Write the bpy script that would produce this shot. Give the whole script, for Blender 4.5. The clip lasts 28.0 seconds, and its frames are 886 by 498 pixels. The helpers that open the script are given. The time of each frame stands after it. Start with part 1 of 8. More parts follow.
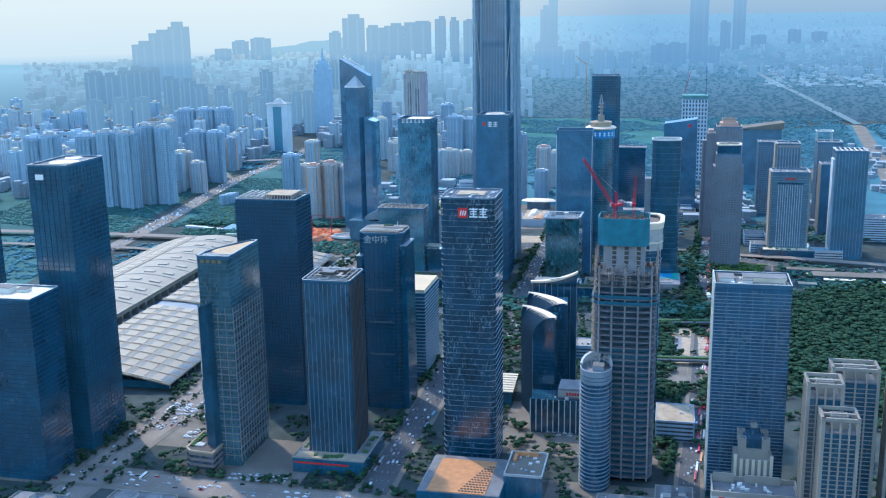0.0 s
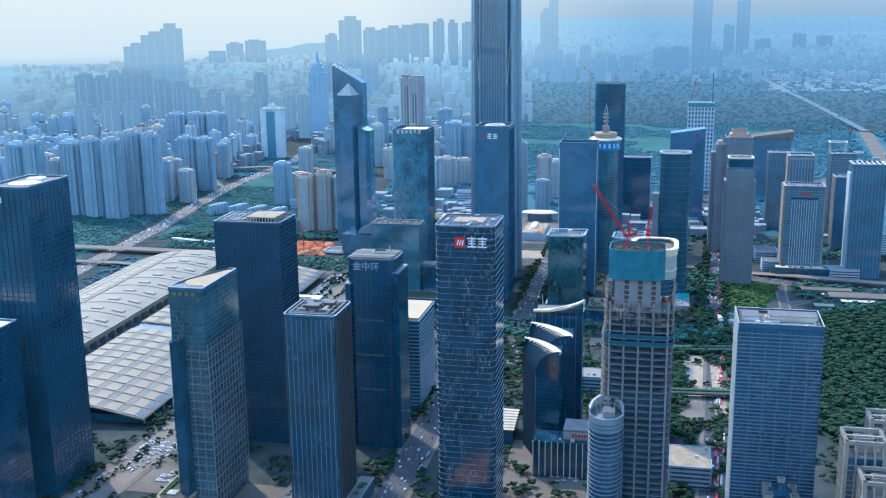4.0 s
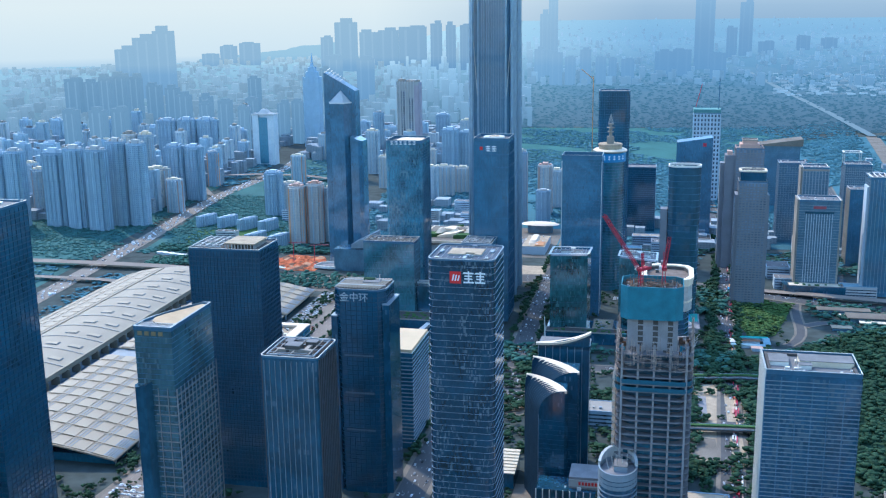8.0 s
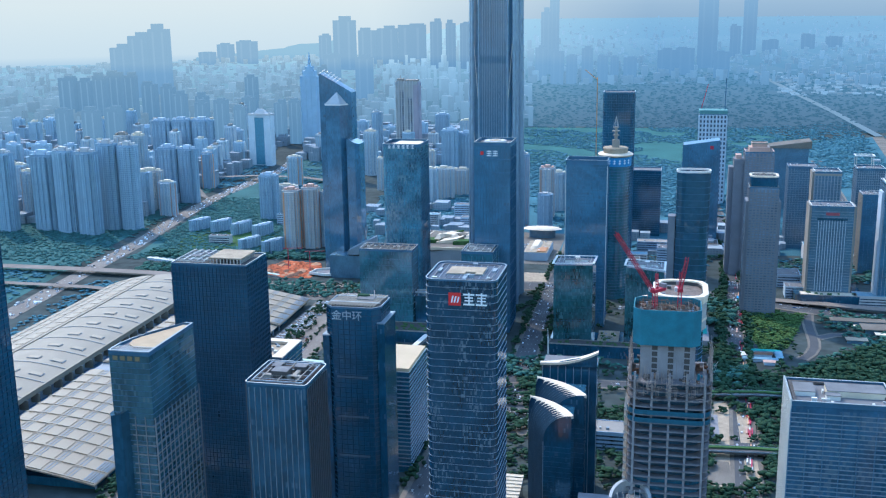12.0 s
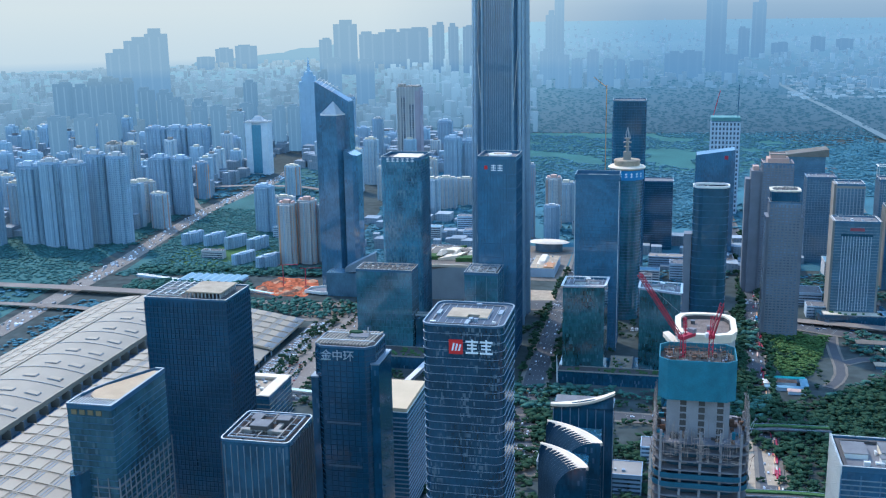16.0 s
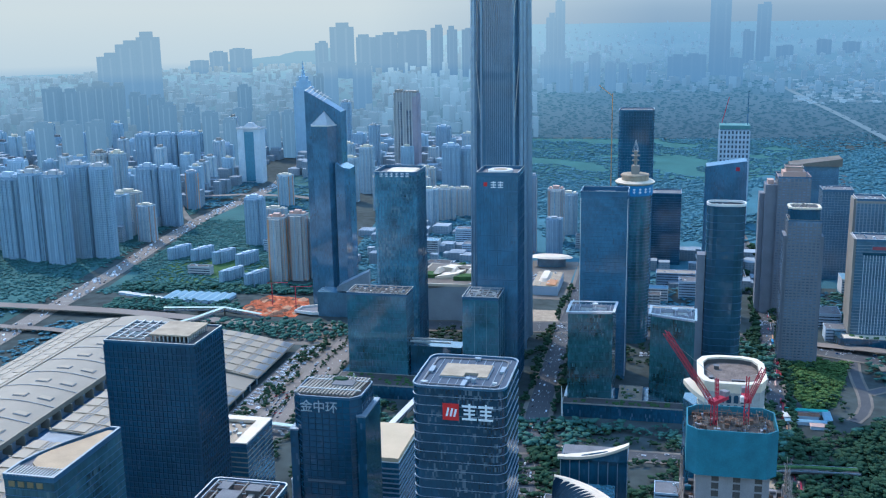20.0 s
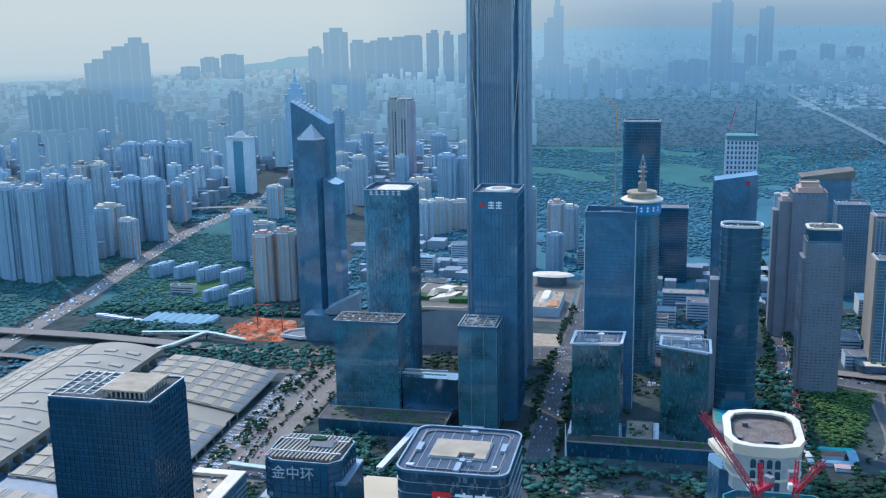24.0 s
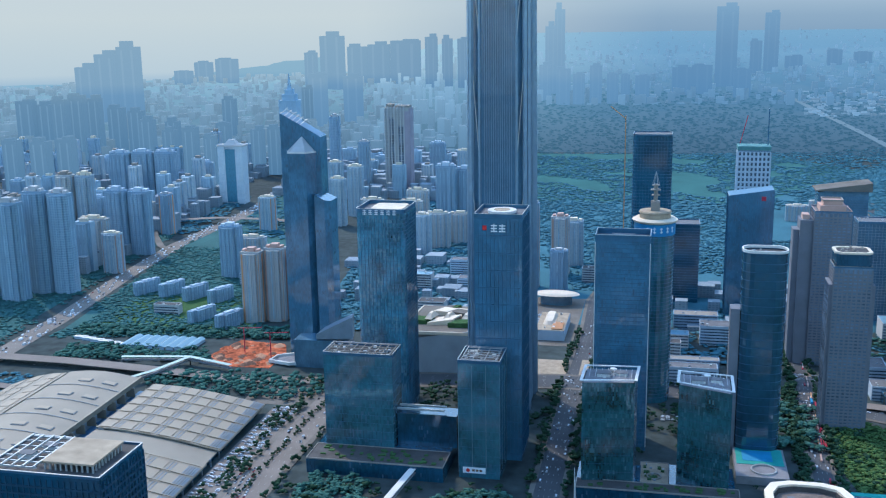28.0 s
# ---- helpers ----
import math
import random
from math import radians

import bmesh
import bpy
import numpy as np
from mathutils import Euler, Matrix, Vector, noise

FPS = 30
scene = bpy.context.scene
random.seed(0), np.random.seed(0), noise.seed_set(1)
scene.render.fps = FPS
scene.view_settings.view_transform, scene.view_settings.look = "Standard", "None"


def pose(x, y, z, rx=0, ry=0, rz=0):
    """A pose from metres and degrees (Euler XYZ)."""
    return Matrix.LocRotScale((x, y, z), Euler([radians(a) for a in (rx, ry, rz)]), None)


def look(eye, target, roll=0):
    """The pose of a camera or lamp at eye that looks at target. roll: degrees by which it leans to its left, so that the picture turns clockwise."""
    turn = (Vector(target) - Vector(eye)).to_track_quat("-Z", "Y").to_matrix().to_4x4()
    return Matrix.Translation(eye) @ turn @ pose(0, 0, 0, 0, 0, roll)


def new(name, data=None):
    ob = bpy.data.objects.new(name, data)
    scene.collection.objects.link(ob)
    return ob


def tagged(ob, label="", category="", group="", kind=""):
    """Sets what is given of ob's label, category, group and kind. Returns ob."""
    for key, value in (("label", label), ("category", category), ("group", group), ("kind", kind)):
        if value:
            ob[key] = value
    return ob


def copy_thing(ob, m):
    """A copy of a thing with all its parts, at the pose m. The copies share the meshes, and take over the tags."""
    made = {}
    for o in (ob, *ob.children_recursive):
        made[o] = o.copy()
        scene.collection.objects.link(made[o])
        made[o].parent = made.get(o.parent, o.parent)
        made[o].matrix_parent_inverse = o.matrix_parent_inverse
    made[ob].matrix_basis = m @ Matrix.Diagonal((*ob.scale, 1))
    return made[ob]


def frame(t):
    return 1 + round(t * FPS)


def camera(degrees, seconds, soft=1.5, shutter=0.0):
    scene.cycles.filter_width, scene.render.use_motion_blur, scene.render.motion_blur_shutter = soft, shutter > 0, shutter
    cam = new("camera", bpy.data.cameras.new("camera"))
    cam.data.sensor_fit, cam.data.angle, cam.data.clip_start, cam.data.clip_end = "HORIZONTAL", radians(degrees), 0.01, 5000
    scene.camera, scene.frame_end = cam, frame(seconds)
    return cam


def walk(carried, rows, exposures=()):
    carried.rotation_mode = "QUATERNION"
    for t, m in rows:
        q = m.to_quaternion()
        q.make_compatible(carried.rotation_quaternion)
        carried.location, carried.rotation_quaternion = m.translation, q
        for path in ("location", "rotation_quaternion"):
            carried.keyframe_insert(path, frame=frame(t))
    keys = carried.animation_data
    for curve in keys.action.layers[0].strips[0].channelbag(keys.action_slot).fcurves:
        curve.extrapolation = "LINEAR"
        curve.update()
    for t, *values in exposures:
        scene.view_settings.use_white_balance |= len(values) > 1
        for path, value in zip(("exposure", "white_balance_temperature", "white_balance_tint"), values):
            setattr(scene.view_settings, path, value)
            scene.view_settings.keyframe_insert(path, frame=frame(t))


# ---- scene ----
cam = camera(46.0, 28.0, soft=1.2)
PATH = [
    (0, (14.61, -55.45, 403.78), (-72.28, 914.72, 177.49), -0.954),
    (1, (13.54, -36.26, 406.72), (-72.40, 933.75, 179.35), -0.852),
    (2, (13.37, -15.84, 408.17), (-73.12, 953.98, 180.21), -0.863),
    (3, (11.82, 4.52, 409.90), (-73.92, 974.54, 182.50), -0.751),
    (3.5, (10.72, 16.31, 409.89), (-74.56, 986.58, 183.36), -0.760),
    (5.5, (8.51, 58.59, 411.91), (-76.08, 1029.35, 187.26), -0.711),
    (6, (8.45, 67.48, 413.51), (-76.27, 1038.13, 188.45), -0.703),
    (7, (7.66, 88.27, 415.12), (-76.90, 1058.79, 189.40), -0.717),
    (8, (6.41, 109.65, 416.33), (-77.47, 1080.24, 190.69), -0.769),
    (8.5, (5.42, 119.39, 416.26), (-75.87, 1090.75, 192.95), -0.734),
    (9, (5.42, 124.72, 416.87), (-73.37, 1096.10, 192.77), -0.676),
    (9.5, (5.38, 129.65, 417.12), (-73.45, 1101.12, 193.45), -0.715),
    (10, (4.83, 134.79, 416.64), (-74.43, 1106.16, 192.67), -0.705),
    (10.5, (4.70, 140.15, 417.08), (-76.13, 1111.29, 192.67), -0.731),
    (11, (4.11, 147.60, 417.35), (-77.93, 1118.37, 191.79), -0.739),
    (11.5, (3.50, 155.15, 417.62), (-79.66, 1125.48, 190.57), -0.728),
    (12, (2.86, 164.23, 418.07), (-80.89, 1134.30, 190.14), -0.734),
    (12.5, (2.24, 173.82, 418.53), (-82.01, 1143.90, 190.81), -0.761),
    (14.5, (0.62, 214.98, 420.48), (-86.46, 1184.97, 193.45), -0.877),
    (15, (0.02, 224.46, 421.03), (-87.26, 1194.49, 194.27), -0.923),
    (16, (-1.36, 245.47, 421.67), (-88.73, 1215.69, 195.73), -0.940),
    (17, (-2.08, 265.97, 423.20), (-89.71, 1236.16, 197.28), -0.974),
    (18, (-2.92, 286.59, 424.36), (-90.58, 1256.78, 198.43), -0.939),
    (19, (-4.19, 307.99, 425.52), (-91.62, 1278.26, 199.85), -0.976),
    (20, (-5.16, 329.58, 426.56), (-92.15, 1300.06, 201.62), -0.972),
    (21, (-6.30, 350.65, 427.32), (-92.13, 1321.62, 204.05), -0.998),
    (21.5, (-6.75, 360.82, 427.87), (-92.38, 1331.88, 204.92), -0.986),
    (23.5, (-8.89, 404.41, 429.84), (-92.98, 1375.81, 207.77), -1.080),
    (24, (-9.13, 415.42, 429.64), (-93.42, 1386.93, 208.16), -1.041),
    (25, (-11.61, 435.82, 431.09), (-95.15, 1407.48, 209.94), -1.045),
    (26, (-13.54, 458.23, 431.67), (-96.38, 1430.04, 210.95), -0.974),
    (27, (-14.75, 479.53, 433.14), (-97.66, 1451.36, 212.55), -0.969),
    (28, (-16.17, 501.95, 433.81), (-99.16, 1474.03, 214.32), -0.933),
]
walk(cam, [(t, look(eye, target, roll)) for t, eye, target, roll in PATH], [(0, 1.50, 5450, 8), (14, 1.345, 5480, 8), (28, 1.09, 5480, 8)])

# ---- daylight: hazy afternoon, sun ahead and to the left ----
SUN_AZ, SUN_EL = radians(-38), radians(48)
sun_from = Vector((math.sin(SUN_AZ) * math.cos(SUN_EL), math.cos(SUN_AZ) * math.cos(SUN_EL), math.sin(SUN_EL)))
world = bpy.data.worlds.new("hazy_sky")
scene.world = world
world.use_nodes = True
wn, wl = world.node_tree.nodes, world.node_tree.links
sky = wn.new("ShaderNodeTexSky")
sky.sky_type, sky.sun_disc = "NISHITA", False
sky.sun_elevation, sky.sun_rotation = SUN_EL, SUN_AZ
sky.air_density, sky.dust_density, sky.ozone_density = 2.0, 0.8, 6.0
bg = wn["Background"]
bg.inputs["Strength"].default_value = 0.15
wl.new(sky.outputs["Color"], bg.inputs["Color"])
sun_data = bpy.data.lights.new("sun", "SUN")
sun_data.energy, sun_data.angle, sun_data.color = 1.5, radians(2.0), (1.0, 0.79, 0.55)
sun = new("sun", sun_data)
sun.matrix_world = look(sun_from * 3000, (0, 0, 0))

# ---- materials ----


def nodes_of(name):
    m = bpy.data.materials.new(name)
    m.use_nodes = True
    nt = m.node_tree
    return m, nt, nt.nodes["Principled BSDF"]


def plain(name, base, rough=0.7, metal=0.0, scale=0.2, vary=0.25, bump=0.0, fine=3.0, island=0.0, objvar=0.0):
    """Painted or mineral surface with stains at two scales."""
    m, nt, bsdf = nodes_of(name)
    N, L = nt.nodes, nt.links
    co = N.new("ShaderNodeTexCoord")
    big, small = N.new("ShaderNodeTexNoise"), N.new("ShaderNodeTexNoise")
    big.inputs["Scale"].default_value, small.inputs["Scale"].default_value = scale, fine
    big.inputs["Detail"].default_value = small.inputs["Detail"].default_value = 3
    for n in (big, small):
        L.new(co.outputs["Object"], n.inputs["Vector"])
    mix = N.new("ShaderNodeMath")
    mix.operation = "ADD"
    L.new(big.outputs["Fac"], mix.inputs[0])
    L.new(small.outputs["Fac"], mix.inputs[1])
    val = mix.outputs[0]
    if island or objvar:
        src = N.new("ShaderNodeNewGeometry").outputs["Random Per Island"] if island else N.new("ShaderNodeObjectInfo").outputs["Random"]
        mul = N.new("ShaderNodeMath")
        mul.operation = "MULTIPLY_ADD"
        L.new(src, mul.inputs[0])
        mul.inputs[1].default_value = (island or objvar) * 2
        L.new(val, mul.inputs[2])
        val = mul.outputs[0]
    ramp = N.new("ShaderNodeMapRange")
    L.new(val, ramp.inputs["Value"])
    ramp.inputs["From Min"].default_value, ramp.inputs["From Max"].default_value = 0.6, 1.4 + (island or objvar)
    ramp.inputs["To Min"].default_value, ramp.inputs["To Max"].default_value = 1 - vary, 1 + vary
    tint = N.new("ShaderNodeVectorMath")
    tint.operation = "SCALE"
    tint.inputs[0].default_value = base
    L.new(ramp.outputs[0], tint.inputs["Scale"])
    L.new(tint.outputs[0], bsdf.inputs["Base Color"])
    bsdf.inputs["Roughness"].default_value, bsdf.inputs["Metallic"].default_value = rough, metal
    bsdf.inputs["Specular IOR Level"].default_value = 0.06 if rough >= 0.85 else 0.2 if rough >= 0.7 else 0.45
    if bump:
        b = N.new("ShaderNodeBump")
        b.inputs["Strength"].default_value, b.inputs["Distance"].default_value = bump, 0.5
        L.new(small.outputs["Fac"], b.inputs["Height"])
        L.new(b.outputs[0], bsdf.inputs["Normal"])
    return m


def curtain(name, base, pw=1.6, ph=4.2, rough=0.12, tilt=0.035, vary=0.55, metal=0.0, ior=1.85, blinds_glints=0.0, streak=1.0, shade=(0.07, 0.125, 0.18)):
    """Curtain-wall glass: panes lean a little, differ in tint; cloudy reflections painted in, some with a drawn blind.
    """
    m, nt, bsdf = nodes_of(name)
    N, L = nt.nodes, nt.links
    co = N.new("ShaderNodeTexCoord")
    div, flo = N.new("ShaderNodeVectorMath"), N.new("ShaderNodeVectorMath")
    div.operation, flo.operation = "DIVIDE", "FLOOR"
    div.inputs[1].default_value = (pw, pw, ph)
    L.new(co.outputs["Object"], div.inputs[0])
    L.new(div.outputs[0], flo.inputs[0])
    wn_ = N.new("ShaderNodeTexWhiteNoise")
    L.new(flo.outputs[0], wn_.inputs["Vector"])
    # cloudy patches in the tint imitate broad mottled reflections
    patch = N.new("ShaderNodeTexNoise")
    patch.inputs["Scale"].default_value, patch.inputs["Detail"].default_value, patch.inputs["Distortion"].default_value = 0.03, 4, 0.6
    L.new(co.outputs["Object"], patch.inputs["Vector"])
    spread = N.new("ShaderNodeMapRange")
    spread.inputs["From Min"].default_value, spread.inputs["From Max"].default_value = 0.36, 0.68
    L.new(patch.outputs["Fac"], spread.inputs["Value"])
    few = N.new("ShaderNodeMath")
    few.operation = "MULTIPLY"
    few.inputs[1].default_value = 0.3
    L.new(wn_.outputs["Value"], few.inputs[0])
    s = N.new("ShaderNodeMath")
    s.operation = "MULTIPLY_ADD"
    L.new(spread.outputs[0], s.inputs[0])
    s.inputs[1].default_value = 0.6
    L.new(few.outputs[0], s.inputs[2])
    r = N.new("ShaderNodeMapRange")
    L.new(s.outputs[0], r.inputs["Value"])
    r.inputs["To Min"].default_value, r.inputs["To Max"].default_value = 1 - vary * 0.9, 1 + vary * 1.9
    tint = N.new("ShaderNodeVectorMath")
    tint.operation = "SCALE"
    tint.inputs[0].default_value = base
    L.new(r.outputs[0], tint.inputs["Scale"])
    col = tint.outputs[0]
    if blinds_glints:
        # paler panes in loose groups: reflection patches painted in, some a drawn blind
        sep, cut, area = N.new("ShaderNodeSeparateColor"), N.new("ShaderNodeMath"), N.new("ShaderNodeMapRange")
        L.new(wn_.outputs["Color"], sep.inputs[0])
        cut.operation = "GREATER_THAN"
        cut.inputs[1].default_value = 1 - blinds_glints
        L.new(sep.outputs[1], cut.inputs[0])
        pane_groups = N.new("ShaderNodeTexNoise")
        pane_groups.inputs["Scale"].default_value, pane_groups.inputs["Detail"].default_value = 0.07, 3
        squeeze = N.new("ShaderNodeVectorMath")
        squeeze.operation = "MULTIPLY"
        squeeze.inputs[1].default_value = (1 / streak, 1 / streak, 1)
        L.new(co.outputs["Object"], squeeze.inputs[0])
        L.new(squeeze.outputs[0], pane_groups.inputs["Vector"])
        area.inputs["From Min"].default_value, area.inputs["From Max"].default_value = 0.45, 0.6
        L.new(pane_groups.outputs["Fac"], area.inputs["Value"])
        fac, mx = N.new("ShaderNodeMath"), N.new("ShaderNodeMix")
        fac.operation, mx.data_type = "MULTIPLY", "RGBA"
        L.new(cut.outputs[0], fac.inputs[0])
        L.new(area.outputs[0], fac.inputs[1])
        L.new(fac.outputs[0], mx.inputs["Factor"])
        L.new(col, mx.inputs["A"])
        mx.inputs["B"].default_value = (*shade, 1)
        col = mx.outputs["Result"]
    L.new(col, bsdf.inputs["Base Color"])
    geo = N.new("ShaderNodeNewGeometry")
    off = N.new("ShaderNodeVectorMath")
    off.operation = "MULTIPLY_ADD"
    L.new(wn_.outputs["Color"], off.inputs[0])
    off.inputs[1].default_value = (tilt, tilt, tilt)
    sub = N.new("ShaderNodeVectorMath")
    sub.operation = "SUBTRACT"
    L.new(geo.outputs["Normal"], sub.inputs[0])
    sub.inputs[1].default_value = (tilt / 2, tilt / 2, tilt / 2)
    L.new(sub.outputs[0], off.inputs[2])
    nrm = N.new("ShaderNodeVectorMath")
    nrm.operation = "NORMALIZE"
    L.new(off.outputs[0], nrm.inputs[0])
    L.new(nrm.outputs[0], bsdf.inputs["Normal"])
    bsdf.inputs["Roughness"].default_value, bsdf.inputs["Metallic"].default_value = rough, metal
    bsdf.inputs["IOR"].default_value = ior
    return m


def facade(name, base, dark, pw=3.4, ph=3.1, objvar=0.0, island=0.0):
    """Painted wall with rows of small windows, each with its own darkness, for buildings far off."""
    m = plain(name, base, 0.8, 0.0, 0.05, 0.2, objvar=objvar, island=island)
    nt = m.node_tree
    N, L = nt.nodes, nt.links
    bsdf = N["Principled BSDF"]
    wall = bsdf.inputs["Base Color"].links[0].from_socket
    co, sep = N.new("ShaderNodeTexCoord"), N.new("ShaderNodeSeparateXYZ")
    L.new(co.outputs["Object"], sep.inputs[0])

    def math_node(op, a, b, c=None):
        n = N.new("ShaderNodeMath")
        n.operation = op
        for k, v in enumerate((a, b, c)):
            if v is None:
                continue
            if isinstance(v, float):
                n.inputs[k].default_value = v
            else:
                L.new(v, n.inputs[k])
        return n.outputs[0]
    u = math_node("DIVIDE", math_node("ADD", sep.outputs["X"], sep.outputs["Y"]), pw)
    v = math_node("DIVIDE", sep.outputs["Z"], ph)
    mask = math_node("MULTIPLY", math_node("COMPARE", math_node("FRACT", u, 0.0), 0.5, 0.3), math_node("COMPARE", math_node("FRACT", v, 0.0), 0.5, 0.27))
    cell, wn2 = N.new("ShaderNodeCombineXYZ"), N.new("ShaderNodeTexWhiteNoise")
    L.new(math_node("FLOOR", u, 0.0), cell.inputs[0])
    L.new(math_node("FLOOR", v, 0.0), cell.inputs[1])
    L.new(cell.outputs[0], wn2.inputs["Vector"])
    fac = math_node("MULTIPLY", mask, math_node("MULTIPLY_ADD", wn2.outputs["Value"], 0.6, 0.4))
    mx = N.new("ShaderNodeMix")
    mx.data_type = "RGBA"
    L.new(fac, mx.inputs["Factor"])
    L.new(wall, mx.inputs["A"])
    mx.inputs["B"].default_value = (*dark, 1)
    L.new(mx.outputs["Result"], bsdf.inputs["Base Color"])
    return m


GLASS_NAVY = curtain("navy_glass", (0.019, 0.076, 0.125), vary=0.45)
GLASS_DARK = curtain("black_glass", (0.014, 0.056, 0.096), 1.4, 4.0, rough=0.08, tilt=0.025, vary=0.45, blinds_glints=0.05)
GLASS_TEAL = curtain("teal_glass", (0.034, 0.106, 0.140), 1.5, 4.0, rough=0.06, tilt=0.02, vary=0.55, ior=2.1, blinds_glints=0.16)
# pale streaks in this colour stand in for reflections on the facade
GLASS_STREAK = curtain("black_glass_reflection_streaks", (0.008, 0.036, 0.066), 0.9, 2.45, rough=0.07, tilt=0.03, vary=0.5, blinds_glints=0.22, streak=0.5, shade=(0.10, 0.14, 0.175))
GLASS_ROOMS = curtain("blue_glass_with_blinds", (0.018, 0.066, 0.12), 1.9, 2.9, rough=0.1, vary=0.45, blinds_glints=0.35)
GLASS_GREY = curtain("grey_glass", (0.078, 0.146, 0.205), 1.5, 3.6, rough=0.2, tilt=0.02, vary=0.25)
# mid-row glass made lighter and bluer in its colour, in place of haze
GLASS_MID = curtain("haze_lifted_blue_glass", (0.062, 0.146, 0.225), 1.5, 4.0, rough=0.08, tilt=0.014, vary=0.3, ior=2.0, blinds_glints=0.12)
GLASS_GREEN = curtain("dark_green_glass", (0.021, 0.070, 0.085), 1.5, 4.2, rough=0.06, tilt=0.03, vary=0.75, ior=2.0, blinds_glints=0.12, streak=0.7, shade=(0.07, 0.15, 0.17))
GLASS_MIRROR = curtain("mirror_glass", (0.038, 0.10, 0.15), 3.0, 4.0, rough=0.04, tilt=0.03, metal=0.35, vary=0.3)
STEEL = plain("brushed_steel", (0.40, 0.41, 0.41), 0.45, 0.3, 0.1, 0.2)
ALU = plain("grey_aluminium", (0.22, 0.265, 0.31), 0.5, 0.2, 0.1, 0.2)
ALU_DARK = plain("dark_aluminium", (0.05, 0.13, 0.22), 0.4, 0.4, 0.1, 0.25)
WHITE = plain("white_cladding", (0.60, 0.59, 0.56), 0.5, 0.0, 0.05, 0.15)
CREAM = plain("cream_screed", (0.62, 0.54, 0.42), 0.85, 0.0, 0.08, 0.3, 0.1)
TAN = plain("tan_screed", (0.36, 0.29, 0.21), 0.85, 0.0, 0.12, 0.4, 0.1)
GRID_DARK = plain("navy_facade_grid", (0.014, 0.055, 0.10), 0.5, 0.1, 0.1, 0.3)
ROOF = plain("grey_roof_deck", (0.15, 0.15, 0.155), 0.8, 0.0, 0.1, 0.4, 0.1)
ROOF_DARK = plain("dark_roof_deck", (0.075, 0.07, 0.068), 0.8, 0.0, 0.1, 0.4, 0.1)
CONCRETE = plain("raw_concrete", (0.235, 0.23, 0.24), 0.9, 0.0, 0.08, 0.35, 0.2)
STONE = plain("beige_stone", (0.27, 0.245, 0.215), 0.75, 0.0, 0.06, 0.2)
STONE_PINK = plain("pinkish_stone", (0.175, 0.183, 0.208), 0.75, 0.0, 0.06, 0.2)
PAINT_PALE = plain("pale_wall_paint", (0.41, 0.48, 0.55), 0.8, 0.0, 0.05, 0.2, objvar=0.2)
PAINT_CREAM = plain("cream_wall_paint", (0.42, 0.42, 0.42), 0.8, 0.0, 0.05, 0.2, objvar=0.2)
PAINT_PINK = plain("salmon_wall_paint", (0.50, 0.33, 0.27), 0.8, 0.0, 0.05, 0.2)
PAINT_ORANGE = plain("orange_wall_paint", (0.55, 0.29, 0.15), 0.8, 0.0, 0.05, 0.25)
PAINT_GREY = plain("grey_wall_paint", (0.27, 0.36, 0.46), 0.8, 0.0, 0.05, 0.2, objvar=0.25)
FLAT_PALE = facade("pale_flats_wall", (0.36, 0.41, 0.44), (0.20, 0.28, 0.35), objvar=0.45)
FLAT_GREY = facade("grey_flats_wall", (0.25, 0.33, 0.40), (0.16, 0.25, 0.33), objvar=0.45)
FLAT_CREAM = facade("cream_flats_wall", (0.39, 0.385, 0.37), (0.21, 0.27, 0.32), objvar=0.45)
# haze painted into far walls and windows: paler, bluer, less contrast
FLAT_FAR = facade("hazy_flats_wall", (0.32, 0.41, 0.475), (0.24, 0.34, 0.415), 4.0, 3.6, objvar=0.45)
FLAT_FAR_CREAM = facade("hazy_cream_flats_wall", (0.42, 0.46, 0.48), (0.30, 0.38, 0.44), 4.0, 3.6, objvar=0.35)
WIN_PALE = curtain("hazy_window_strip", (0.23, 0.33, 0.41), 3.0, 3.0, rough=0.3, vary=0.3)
HIGHWAY_TOP = plain("pale_grey_carriageway", (0.205, 0.18, 0.155), 0.9, 0.0, 0.02, 0.25)
WIN_DARK = curtain("window_strip", (0.06, 0.09, 0.13), 3.0, 3.0, rough=0.25, vary=0.8)
TEAL_NET = plain("teal_safety_screen", (0.035, 0.155, 0.205), 0.7, 0.0, 0.15, 0.3, 0.2)
RED = plain("red_steel", (0.42, 0.03, 0.06), 0.5, 0.2, 0.3, 0.2)
SIGN_RED = plain("red_sign", (0.55, 0.02, 0.02), 0.5, 0.0, 0.3, 0.1)
SIGN_WHITE = plain("white_sign_letters", (0.75, 0.77, 0.78), 0.5, 0.0, 0.3, 0.1)
RUST = plain("rusty_formwork", (0.17, 0.10, 0.07), 0.9, 0.1, 0.4, 0.6, 0.3)
TIMBER = plain("orange_terrace_deck", (0.42, 0.20, 0.09), 0.7, 0.0, 0.2, 0.25)
HALL_PANEL = plain("pale_metal_roof_panel", (0.28, 0.232, 0.168), 0.65, 0.0, 0.03, 0.12, objvar=0.12)
HALL_METAL = plain("pale_metal_sheet", (0.232, 0.198, 0.149), 0.65, 0.0, 0.03, 0.2)
CREAM_WHITE = plain("cream_white_cladding", (0.64, 0.53, 0.40), 0.6, 0.0, 0.06, 0.2)
HALL_RIB = plain("grey_roof_rib", (0.17, 0.20, 0.23), 0.6, 0.1, 0.1, 0.2)
ASPHALT = plain("asphalt", (0.088, 0.090, 0.094), 0.9, 0.0, 0.02, 0.35)
ROAD_PALE = plain("worn_pale_carriageway", (0.21, 0.18, 0.155), 0.9, 0.0, 0.02, 0.3)
